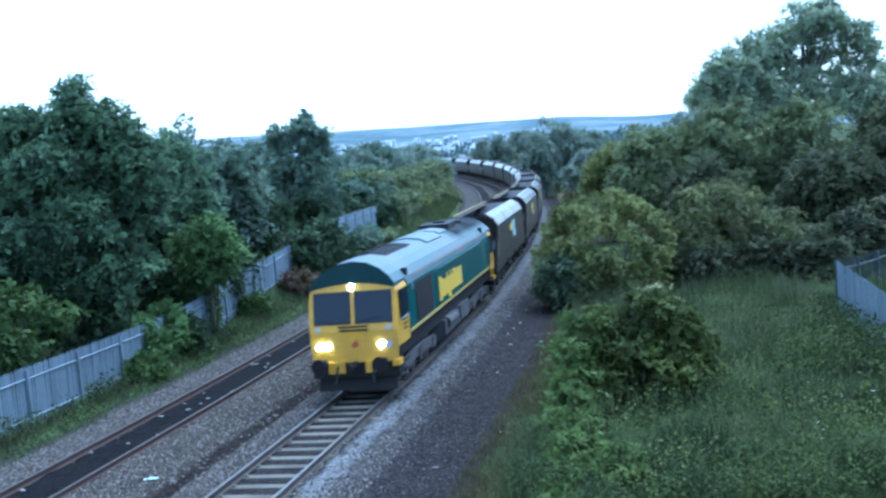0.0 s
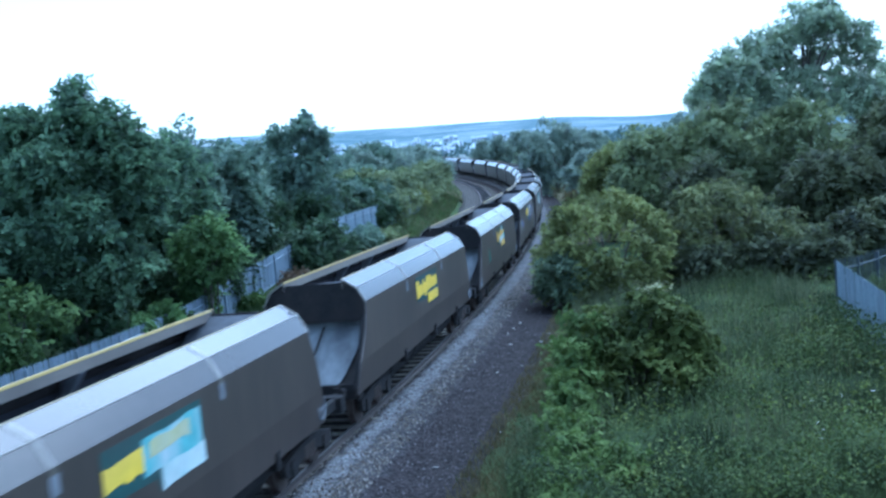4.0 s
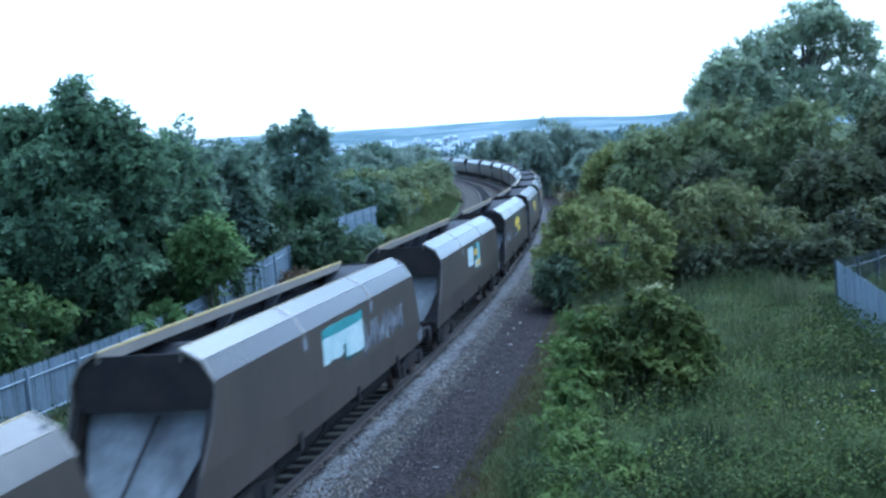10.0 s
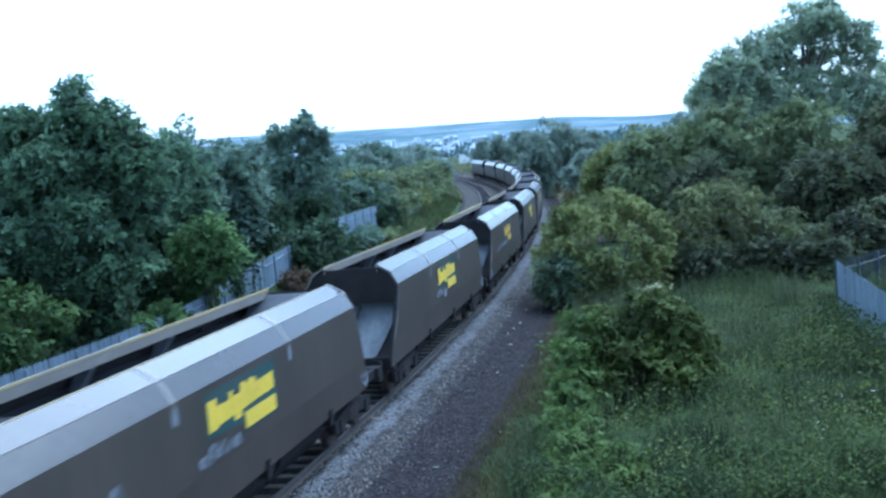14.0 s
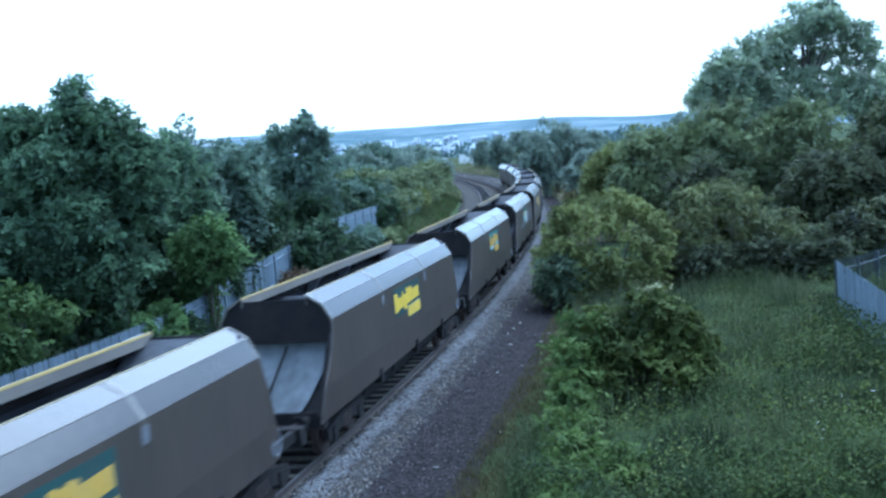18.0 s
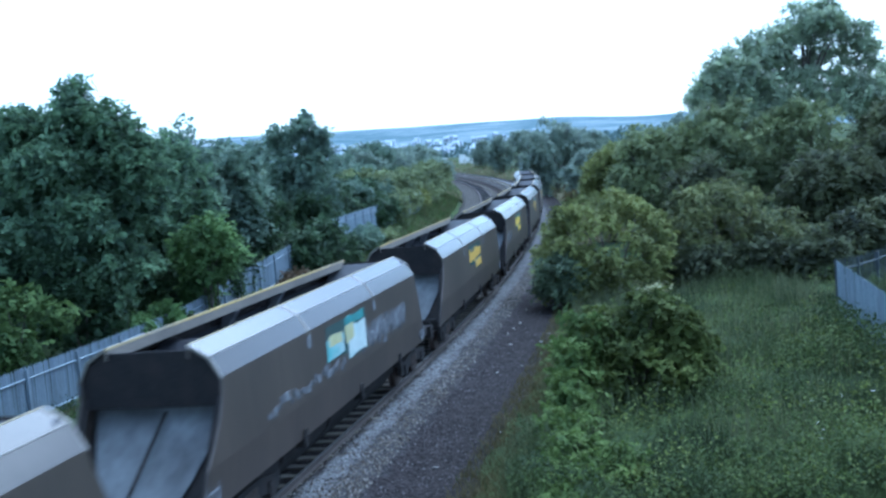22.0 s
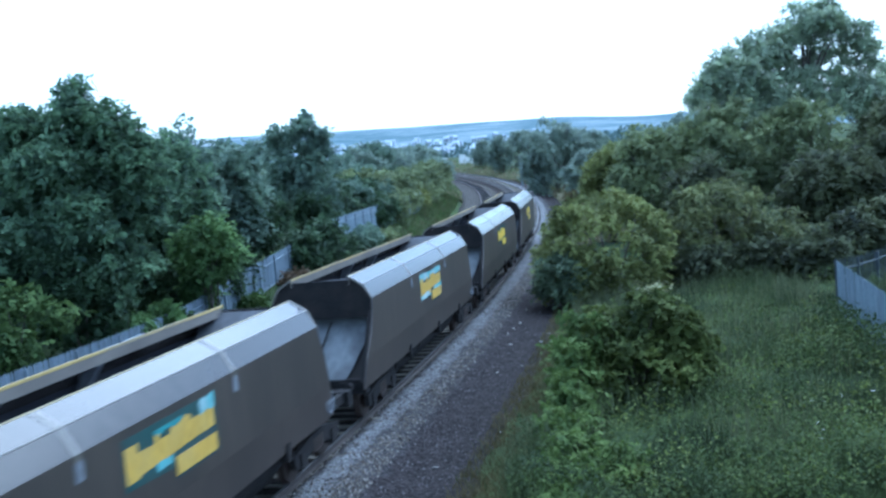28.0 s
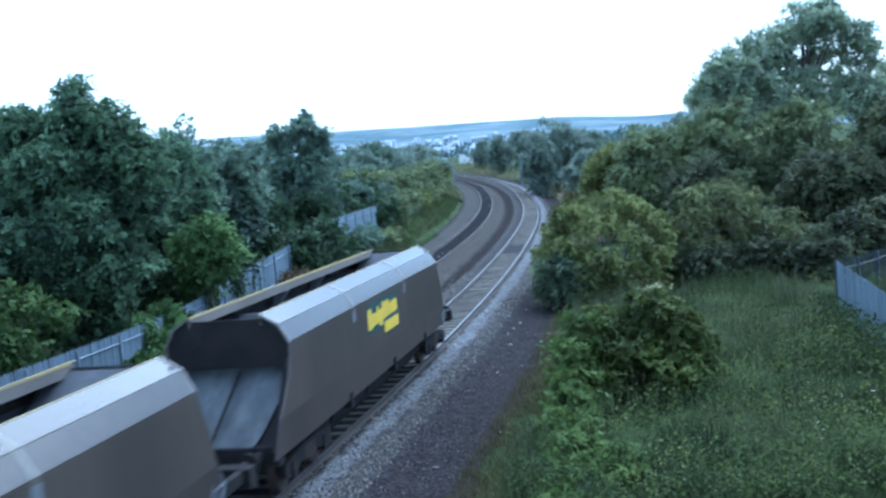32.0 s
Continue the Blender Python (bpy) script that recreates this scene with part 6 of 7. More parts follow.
def build_plants():
    P = plant
    # left of the line, near to far
    P("sycamore_tree", "tall dense dark-green sycamore with a spiky pointed top", "tree", -14.0, 40, 10.9, 4.0, 3.4, L_SYC, 321, 0.8, r=(0.36, 0.66), per_area=460, leaf=0.13, girth=0.2, group="lineside trees", shoots=0.04, dense=1.35,
      lobes=[(-13.5, 40, 9.0, 1.5, 1.5, 1.8), (-12.7, 40, 8.7, 1.3, 1.3, 1.4), (-15.8, 40.4, 8.8, 1.4, 1.4, 1.3), (-15.4, 40.5, 8.3, 1.8, 1.8, 1.8), (-12.2, 39.8, 7.9, 1.5, 1.5, 1.7), (-14.2, 40.3, 6.2, 3.4, 2.6, 2.4), (-13.2, 38.2, 5.2, 1.6, 1.2, 1.4), (-15.6, 38.0, 4.6, 1.6, 1.2, 1.3), (-14.2, 38.4, 7.4, 1.5, 1.2, 1.2), (-12.0, 40.2, 7.0, 1.9, 1.7, 2.0), (-16.6, 40.5, 6.8, 1.8, 1.8, 2.2), (-11.5, 40.2, 6.0, 1.5, 1.4, 1.8), (-13.8, 39.6, 3.4, 3.2, 2.4, 2.2)])
    P("sycamore_tree", "tall dense dark-green sycamore behind the fence", "tree", -19.4, 42, 9.4, 4.2, 3.6, L_SYC, 22, 1.0, 110, (0.45, 0.9), 300, 0.18, girth=0.26, group="lineside trees", bump=0.6, shoots=0.15)
    P("sycamore_tree", "tall dense dark-green sycamore behind the fence", "tree", -17.8, 47, 9.6, 4.0, 3.4, L_SYC, 52, 0.3, 120, (0.45, 0.9), 280, 0.18, gaps=0.3, girth=0.26, group="lineside trees", bump=0.6, shoots=0.15)
    P("shrub", "dark undergrowth beneath the trees", "shrub", -17.2, 36.5, 4.8, 2.6, 1.8, L_DARK, 53, 0.0, 60, (0.5, 0.9), 240, 0.16, 4, 0.06, group="lineside shrubs")
    P("sycamore_tree", "spreading sycamore with paler outer leaves", "tree", -12.4, 47, 8.9, 2.6, 2.4, L_SYC, 23, 0.5, 100, (0.45, 0.9), 330, 0.15, girth=0.2, gaps=0.38, group="lineside trees", bump=0.6)
    P("shrub", "green shrub leaning over the palisade fence", "shrub", -14.6, 33.5, 3.9, 2.6, 2.2, L_VERGE, 24, 0.1, 60, (0.4, 0.8), 300, 0.14, 4, 0.06, group="lineside shrubs")
    P("shrub", "green shrub leaning over the palisade fence", "shrub", -16.5, 31, 3.6, 2.6, 2.4, L_VERGE, 25, 0.1, 60, (0.4, 0.8), 300, 0.14, 4, 0.06, group="lineside shrubs")
    P("young_sycamore", "fresh green young sycamore leaning over the fence", "tree", -9.9, 43.6, 5.1, 1.8, 1.2, L_FRESH, 29, 1.8, 50, (0.35, 0.65), 380, 0.14, 3, 0.07, group="lineside shrubs")
    P("shrub", "dark shrub filling the row behind the fence", "shrub", -13.4, 38.3, 4.8, 2.2, 1.6, L_DARK, 48, 0.1, 60, (0.4, 0.8), 280, 0.15, 4, 0.06, group="lineside shrubs")
    P("shrub", "small leafy shrub covering the fence", "shrub", -10.9, 37.6, 1.9, 1.0, 0.9, L_FRESH, 27, 0.0, 26, (0.25, 0.45), 360, 0.12, 3, 0.03, group="lineside shrubs")
    P("shrub", "dark shrub at the foot of the trees", "shrub", -12.6, 46, 4.6, 2.2, 2.2, L_DARK, 28, 0.1, 60, (0.4, 0.8), 260, 0.15, 4, 0.06, group="lineside shrubs")
    P("sycamore_tree", "dark broadleaf tree in the lineside row", "tree", -13.6, 54, 9.3, 2.6, 2.6, L_ASH, 29, 0.3, 90, (0.5, 1.0), 190, 0.22, girth=0.2, group="lineside trees")
    P("sycamore_tree", "dark broadleaf tree in the lineside row", "tree", -16.8, 60, 9.4, 3.0, 3.0, L_ASH, 30, 0.3, 90, (0.6, 1.1), 170, 0.24, girth=0.2, group="lineside trees")
    P("sycamore_tree", "dark broadleaf tree in the lineside row", "tree", -10.9, 57, 8.6, 2.3, 2.2, L_ASH, 35, 0.3, 80, (0.45, 0.85), 200, 0.22, girth=0.2, group="lineside trees", bump=0.5)
    P("ash_tree", "tall dark ash with a ragged twiggy top", "tree", -9.5, 74, 10.7, 3.1, 2.6, L_ASH, 31, 0.2, r=(0.4, 0.75), per_area=170, leaf=0.24, girth=0.22, group="lineside trees", shoots=0.2, dense=1.0,
      lobes=[(-9.2, 74, 9.3, 1.3, 1.2, 1.3), (-10.8, 74.3, 8.7, 1.1, 1.1, 1.3), (-8.0, 74, 8.3, 1.0, 1.0, 1.3), (-9.5, 74, 6.6, 2.6, 2.2, 2.0), (-9.4, 73.6, 4.4, 2.7, 2.2, 1.9)])
    P("sycamore_tree", "dark broadleaf tree in the lineside row", "tree", -13.5, 68, 8.7, 2.6, 2.6, L_ASH, 32, 0.3, 80, (0.45, 0.8), 180, 0.25, girth=0.2, group="lineside trees", shoots=0.2)
    P("sycamore_tree", "dark broadleaf tree in the lineside row", "tree", -14.3, 80, 9.1, 2.4, 2.4, L_ASH, 36, 0.3, 80, (0.45, 0.8), 180, 0.25, girth=0.2, group="lineside trees", shoots=0.2)
    P("shrub", "dense dark shrub on the bank", "shrub", -10.7, 58, 5.2, 2.0, 2.0, L_DARK, 33, 0.1, 60, (0.4, 0.8), 220, 0.17, 4, 0.06, group="lineside shrubs")
    P("shrub", "dense dark shrub on the bank", "shrub", -10.8, 66, 5.6, 2.0, 2.4, L_DARK, 34, 0.1, 60, (0.4, 0.8), 220, 0.18, 4, 0.06, group="lineside shrubs")
    for i, (s, lat, top, rx, ry, m) in enumerate([(24, -9.9, 1.3, 0.9, 0.9, L_DARK), (19.4, -9.25, 0.45, 0.45, 0.9, L_VERGE), (22.8, -9.95, 2.1, 0.7, 0.8, L_FRESH), (42.5, -10.5, 3.3, 1.1, 1.4, L_DARK), (32, -10.0, 0.9, 0.6, 0.8, L_VERGE), (38.5, -9.8, 1.2, 0.9, 1.4, L_RUSSET), (44, -10.6, 3.0, 1.1, 1.3, L_DARK), (27.5, -10.7, 2.9, 0.9, 0.9, L_FRESH), (31.5, -11.1, 3.2, 0.9, 1.0, L_DARK), (34.5, -11.5, 3.6, 0.9, 1.1, L_DARK), (46, -10.4, 3.7, 1.4, 2.0, L_DARK), (49, -9.9, 1.8, 1.1, 1.5, L_DARK), (62, -13.5, 5.2, 2.2, 2.6, L_DARK), (70, -13.5, 5.6, 2.4, 2.8, L_ASH), (79, -13.5, 5.4, 2.4, 3.0, L_ASH), (56, -13.2, 5.0, 2.0, 2.4, L_DARK),
                                                   (50.5, -10.3, 2.3, 1.1, 1.9, L_DARK), (57, -10.3, 2.4, 1.3, 3.0, L_ASH), (68, -11.2, 3.9, 1.5, 3.5, L_DARK), (75, -11.0, 3.8, 1.5, 3.5, L_THICKET), (86, -11.5, 3.9, 1.5, 4.0, L_THICKET), (95, -11.4, 3.8, 1.5, 4.5, L_OLIVE), (105, -11.5, 4.0, 1.6, 5, L_THICKET), (118, -11.5, 4.2, 1.6, 5, L_THICKET), (64, -10.2, 1.3, 1.2, 3, L_THICKET)]):
        p = on_line(s, lat)
        P("shrub", "overgrown shrub hiding the palisade fence", "shrub", p[0], p[1], top, rx, ry, m, 220 + i, 0.0, 45, (0.35, 0.7), 200, 0.17, 3, 0.04, group="lineside shrubs")
    rng = np.random.default_rng(77)
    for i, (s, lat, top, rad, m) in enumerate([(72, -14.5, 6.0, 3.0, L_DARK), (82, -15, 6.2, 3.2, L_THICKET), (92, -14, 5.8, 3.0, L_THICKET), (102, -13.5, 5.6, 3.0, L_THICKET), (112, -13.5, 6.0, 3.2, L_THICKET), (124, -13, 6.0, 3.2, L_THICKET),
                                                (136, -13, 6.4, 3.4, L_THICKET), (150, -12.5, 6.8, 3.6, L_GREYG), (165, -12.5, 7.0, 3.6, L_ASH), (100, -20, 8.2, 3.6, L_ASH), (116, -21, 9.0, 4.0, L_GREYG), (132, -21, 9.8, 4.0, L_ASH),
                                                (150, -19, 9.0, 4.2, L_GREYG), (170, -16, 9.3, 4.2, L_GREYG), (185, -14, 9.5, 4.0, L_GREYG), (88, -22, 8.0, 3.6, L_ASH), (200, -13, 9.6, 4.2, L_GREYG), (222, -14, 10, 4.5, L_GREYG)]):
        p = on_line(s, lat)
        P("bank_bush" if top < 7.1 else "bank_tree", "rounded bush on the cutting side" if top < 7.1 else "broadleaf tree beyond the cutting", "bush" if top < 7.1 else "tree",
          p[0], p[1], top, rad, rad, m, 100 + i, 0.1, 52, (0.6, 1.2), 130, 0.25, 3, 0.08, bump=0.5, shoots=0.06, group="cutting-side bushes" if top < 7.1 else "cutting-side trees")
    # right of the line
    P("hawthorn_bush", "large rounded olive-green bush beside the cess", "bush", 7.4, 47.5, 4.5, 3.5, 3.2, L_OLIVE, 41, 0.05, r=(0.35, 0.65), per_area=400, leaf=0.13, stems=5, girth=0.07, group="lineside bushes", shoots=0.03, dense=1.3, even=True,
      lobes=[(7.4, 47.5, 1.5, 3.4, 3.1, 3.05), (5.9, 46.4, 0.6, 1.9, 1.8, 1.7)])
    P("hawthorn_bush", "low dark bluish-green bush at the foot of the dome", "bush", 5.05, 45.3, 2.0, 1.35, 1.3, L_BLUISH, 47, 0.0, 60, (0.3, 0.55), 360, 0.13, 5, 0.05, bump=1.0, group="lineside bushes")
    P("hawthorn_bush", "broad dusky olive bush behind the grass", "bush", 13.6, 49.5, 4.6, 4.0, 2.7, L_DULLOLIVE, 42, 0.05, r=(0.4, 0.7), per_area=330, leaf=0.14, stems=5, girth=0.07, group="lineside bushes", shoots=0.03, dense=1.2, even=True,
      lobes=[(13.1, 49.5, 2.0, 2.9, 2.5, 2.6), (15.4, 49.2, 1.2, 2.4, 2.0, 2.0), (11.2, 49.0, 1.2, 1.9, 1.8, 2.2)])
    P("elder_bush", "dense green elder bush with pale flower heads on top", "bush", 4.95, 28, 2.7, 2.0, 1.7, L_ELDERLEAF, 43, 0.0, r=(0.26, 0.46), per_area=640, leaf=0.11, stems=5, girth=0.05, group="lineside bushes", flowers=30, shoots=0.05, dense=1.5, even=True,
      lobes=[(5.45, 28.1, 1.4, 1.3, 1.2, 1.15), (4.05, 27.9, 1.15, 1.2, 1.1, 1.1), (6.15, 27.8, 0.8, 1.0, 1.1, 1.2), (4.85, 27.5, 0.5, 2.0, 1.5, 1.0)])
    for i, (x, y, top, rx, ry) in enumerate([(3.35, 27.4, 2.2, 0.8, 1.1), (3.1, 26.4, 1.75, 0.8, 0.9), (2.75, 25.0, 1.1, 0.85, 1.2), (2.5, 23.4, 0.65, 0.8, 1.1), (2.25, 21.7, 0.55, 0.85, 1.1), (2.0, 20.0, 0.4, 0.85, 1.0), (1.8, 18.4, 0.3, 0.8, 1.0), (3.1, 20.8, 0.4, 0.8, 1.0)]):
        P("bramble_bush", "bright green bramble spilling towards the cess", "bush", x, y, top, rx, ry, L_BRIGHT, 44 + 20 * i, 0.0, 46, (0.16, 0.34), 760, 0.09, 4, 0.02, group="lineside bushes", bump=1.2)
    for i, (x, y, top, rx, ry, m, n) in enumerate([(13.5, 66, 7.6, 3.2, 3.0, L_THICKET, 90), (18.5, 67, 8.8, 3.8, 3.4, L_THICKET, 110), (24, 68, 8.6, 4.0, 3.4, L_THICKET, 110), (29.5, 66, 8.6, 4.0, 3.6, L_DUSK, 110), (22, 58, 5.2, 3.4, 3.0, L_DUSK, 90),
                                                   (26, 60, 6.4, 3.2, 3.0, L_DUSK, 90), (31, 58, 6.2, 3.4, 3.0, L_DUSK, 80), (12.2, 74, 6.6, 2.4, 2.4, L_OLIVE, 60), (15.5, 60, 5.4, 2.6, 2.6, L_DUSK, 70), (18.0, 46, 2.6, 2.0, 1.6, L_DUSK, 60), (21.0, 48, 3.2, 2.4, 2.0, L_DUSK, 60), (16.2, 44.5, 1.6, 1.6, 1.2, L_DUSK, 40), (24.5, 50, 3.6, 2.4, 2.0, L_DUSK, 60), (11.8, 46.8, 1.5, 1.5, 1.2, L_DUSK, 36), (14.4, 46.3, 1.7, 1.8, 1.2, L_DUSK, 40), (17.0, 46.2, 1.6, 1.7, 1.1, L_DUSK, 36)]):
        P("thicket_tree", "dense dark tree in the thicket above the grass", "tree", x, y, top, rx, ry, m, 140 + i, 0.2, int(n * 1.2), (0.4, 1.0), 190, 0.18, 2, 0.13, bump=0.6, shoots=0.05, group="thicket trees")
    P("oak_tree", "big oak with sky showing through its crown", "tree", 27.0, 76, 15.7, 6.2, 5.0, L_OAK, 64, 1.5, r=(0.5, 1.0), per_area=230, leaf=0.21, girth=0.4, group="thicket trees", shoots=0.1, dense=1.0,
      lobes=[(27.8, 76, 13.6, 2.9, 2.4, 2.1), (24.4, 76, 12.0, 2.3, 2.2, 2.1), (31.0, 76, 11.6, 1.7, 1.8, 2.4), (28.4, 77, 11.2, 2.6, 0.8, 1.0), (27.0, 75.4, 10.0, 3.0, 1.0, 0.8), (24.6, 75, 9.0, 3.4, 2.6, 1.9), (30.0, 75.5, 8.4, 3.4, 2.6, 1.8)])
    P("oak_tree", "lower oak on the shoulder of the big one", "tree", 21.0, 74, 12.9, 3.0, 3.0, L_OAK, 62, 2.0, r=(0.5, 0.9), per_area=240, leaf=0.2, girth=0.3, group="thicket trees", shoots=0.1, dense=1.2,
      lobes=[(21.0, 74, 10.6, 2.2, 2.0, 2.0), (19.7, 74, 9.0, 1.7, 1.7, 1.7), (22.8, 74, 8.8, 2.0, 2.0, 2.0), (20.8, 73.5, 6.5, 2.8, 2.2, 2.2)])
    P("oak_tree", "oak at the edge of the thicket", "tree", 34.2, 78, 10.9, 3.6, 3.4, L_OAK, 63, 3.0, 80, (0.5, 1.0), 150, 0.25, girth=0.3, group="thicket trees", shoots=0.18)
    P("dead_shrub", "pale brown dead shrub beside the far cess", "shrub", 14.3, 112, 1.9, 1.1, 1.1, L_DRY, 54, 0.0, 26, (0.3, 0.6), 140, 0.22, 3, 0.03)
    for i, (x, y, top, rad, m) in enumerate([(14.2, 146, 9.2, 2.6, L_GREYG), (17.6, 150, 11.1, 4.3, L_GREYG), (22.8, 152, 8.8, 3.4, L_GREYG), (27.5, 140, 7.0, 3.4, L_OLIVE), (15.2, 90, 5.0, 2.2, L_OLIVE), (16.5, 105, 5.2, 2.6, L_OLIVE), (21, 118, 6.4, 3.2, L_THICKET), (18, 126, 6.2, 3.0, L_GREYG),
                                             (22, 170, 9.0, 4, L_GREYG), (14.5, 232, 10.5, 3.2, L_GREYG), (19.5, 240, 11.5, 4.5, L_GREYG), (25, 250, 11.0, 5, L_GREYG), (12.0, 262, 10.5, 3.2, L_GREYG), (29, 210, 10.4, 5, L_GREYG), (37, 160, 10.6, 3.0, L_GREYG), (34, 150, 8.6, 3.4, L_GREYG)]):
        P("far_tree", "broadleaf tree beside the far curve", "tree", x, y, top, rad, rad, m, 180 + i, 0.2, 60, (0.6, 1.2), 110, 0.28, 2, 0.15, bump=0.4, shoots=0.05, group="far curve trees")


build_plants()


def blades(s_or_xy, h, w, rng, lean=0.35):
    """Grass blades: one bent triangle pair each."""
    n = len(s_or_xy)
    a = rng.uniform(0, 6.28, n)
    side = np.stack([np.cos(a), np.sin(a), np.zeros(n)], 1) * w[:, None]
    b = rng.uniform(0, 6.28, n)
    off = np.stack([np.cos(b), np.sin(b), np.zeros(n)], 1) * (h * rng.uniform(0.05, lean, n))[:, None]
    up = np.array([0, 0, 1.0])
    base = s_or_xy
    mid = base + up * (h * 0.6)[:, None] + off * 0.4
    tip = base + up * h[:, None] + off
    v = np.stack([base - side, base + side, mid + side * 0.7, mid - side * 0.7, tip], 1).reshape(-1, 3)
    i = 5 * np.arange(n)[:, None]
    f = np.concatenate([i + np.array([0, 1, 2]), i + np.array([0, 2, 3]), i + np.array([3, 2, 4])], 1).reshape(-1, 3)
    return v, f


def build_grass():
    rng = np.random.default_rng(9)
    # long grass on the right, bent over and of uneven height
    def field(n, seed_z, y0, dy, power):
        y = y0 + dy * rng.random(n) ** power
        x = rng.uniform(1.0, 15, n) * (0.35 + y / 40)
        s, lat = to_line(x, y)
        p = np.array([noise.noise(Vector((a * 0.35, b * 0.35, seed_z))) + 0.5 * noise.noise(Vector((a * 1.1, b * 1.1, seed_z + 4))) for a, b in zip(x, y)])
        return x, y, lat, p
    x, y, lat, patch = field(70000, 3.0, 17, 34, 1.3)
    keep = (lat > 5.25 + 0.5 * patch) & (rng.random(len(x)) < 0.6 + 0.9 * patch)
    x, y, patch = x[keep], y[keep], patch[keep]
    h = np.clip(0.42 + 0.95 * patch, 0.12, 1.15) * rng.uniform(0.5, 1.2, len(x))
    v, f = blades(np.stack([x, y, ground_z(x, y) - 0.03], 1), h, rng.uniform(0.006, 0.018, len(x)), rng, 0.9)
    tagged(new("long_grass", mesh_np("long_grass", v, f, L_GRASS)), "long green grass and weeds beside the line", "grass", kind="stuff")
    # leafy weeds that heap up in mounds with dark hollows between them
    for name, mat_, seed_z, n, size, top in (("weeds", L_WEED, 3.0, 62000, 0.072, 1.2), ("bright_weeds", L_BRIGHT, 16.0, 24000, 0.058, 0.9)):
        x, y, lat, patch = field(n, seed_z, 17, 30, 1.45)
        k = (lat > 5.2) & (patch > (0.02 if name == "weeds" else 0.12))
        x, y, patch = x[k], y[k], patch[k]
        hh = np.clip(0.14 + 1.35 * patch, 0.08, top)
        c = np.stack([x, y, ground_z(x, y) + hh * rng.random(len(x)) ** 0.45], 1)
        d = rng.normal(0, 0.45, c.shape) + np.array([0, -0.2, 0.8])
        v, f = leaves_np(c, d, np.full(len(c), size), rng)
        tagged(new(name, mesh_np(name, v, f, mat_)), "nettles and broad-leaved weeds among the grass" if name == "weeds" else "fresh green bramble and weed leaves over the grass", "weeds", kind="stuff")
    # upright nettle stalks with tiers of drooping leaves
    x, y, lat, patch = field(6500, 21.0, 17.5, 20, 1.3)
    k = (lat > 5.2) & (rng.random(len(x)) < 0.3 + 1.3 * patch)
    x, y, patch = x[k], y[k], patch[k]
    tiers = 11
    hh = rng.uniform(0.55, 1.15, len(x)) * np.clip(0.8 + 0.6 * patch, 0.5, 1.2)
    t = np.linspace(0.25, 1.0, tiers)[None] + rng.normal(0, 0.02, (len(x), tiers))
    a = rng.uniform(0, 6.28, (len(x), 1)) + np.arange(tiers)[None] * 1.9
    r = 0.07 * (1.15 - 0.75 * t)
    c = np.stack([x[:, None] + r * np.cos(a), y[:, None] + r * np.sin(a), ground_z(x, y)[:, None] + hh[:, None] * t], -1).reshape(-1, 3)
    d = np.stack([0.5 * np.cos(a), 0.5 * np.sin(a), np.full(a.shape, 0.8)], -1).reshape(-1, 3)
    v, f = leaves_np(c, d, np.full(len(c), 0.075), rng)
    tagged(new("nettle_stalks", mesh_np("nettle_stalks", v, f, L_NETTLE)), "upright green nettles standing above the grass", "weeds", kind="stuff")
    # tall seeding stems in drifts, mostly farther up the slope
    x, y, lat, patch = field(26000, 5.0, 21, 25, 0.9)
    k = (lat > 5.0) & (rng.random(len(x)) < 0.1 + 1.1 * patch)
    x, y = x[k], y[k]
    v, f = blades(np.stack([x, y, ground_z(x, y)], 1), rng.uniform(0.5, 1.25, len(x)), rng.uniform(0.008, 0.016, len(x)), rng, 0.4)
    tagged(new("seeding_grass", mesh_np("seeding_grass", v, f, L_SEED)), "tall pale seeding grass stems in drifts", "grass", kind="stuff")
    # tall weeds by the side fence
    n = 2600
    t = rng.random(n)
    x, y = 10.6 + 2.0 * t + rng.normal(-0.5, 0.3, n), 20 + 13.5 * t
    c = np.stack([x, y, ground_z(x, y) + rng.random(n) ** 0.8 * 1.25], 1)
    d = rng.normal(0, 1, c.shape)
    d[:, 2] = np.abs(d[:, 2])
    v, f = leaves_np(c, d, np.full(n, 0.11), rng)
    tagged(new("fence_foot_weeds", mesh_np("fence_foot_weeds", v, f, L_WEED)), "tall weeds hiding the foot of the side fence", "weeds", kind="stuff")
    # nettle and dock clumps
    cs = []
    for i in range(170):
        y0 = 18 + 22 * rng.random() ** 1.3
        x0 = rng.uniform(2.6, 13) * (0.35 + y0 / 40)
        m = int(rng.uniform(25, 70))
        r0 = rng.uniform(0.2, 0.55)
        q = np.stack([x0 + rng.normal(0, r0, m), y0 + rng.normal(0, r0, m), np.zeros(m)], 1)
        q[:, 2] = ground_z(q[:, 0], q[:, 1]) + rng.random(m) ** 0.6 * rng.uniform(0.4, 1.1)
        cs.append(q)
    c = np.concatenate(cs)
    s, lat = to_line(c[:, 0], c[:, 1])
    c = c[lat > 5.0]
    d = rng.normal(0, 0.6, c.shape) + np.array([0, 0, 0.8])
    v, f = leaves_np(c, d, np.full(len(c), 0.09), rng)
    tagged(new("nettle_clumps", mesh_np("nettle_clumps", v, f, L_ELDERLEAF)), "dark nettle and dock clumps in the grass", "weeds", kind="stuff")
    # a few white flowers in the near grass
    k = 10
    y = rng.uniform(20.3, 23.0, k)
    x = rng.uniform(7.2, 8.6, k) * y / 21
    z = ground_z(x, y) + rng.uniform(0.4, 0.75, k)
    c = np.repeat(np.stack([x, y, z], 1), 6, 0) + rng.normal(0, 0.025, (6 * k, 3)) * np.array([1, 1, 0.3])
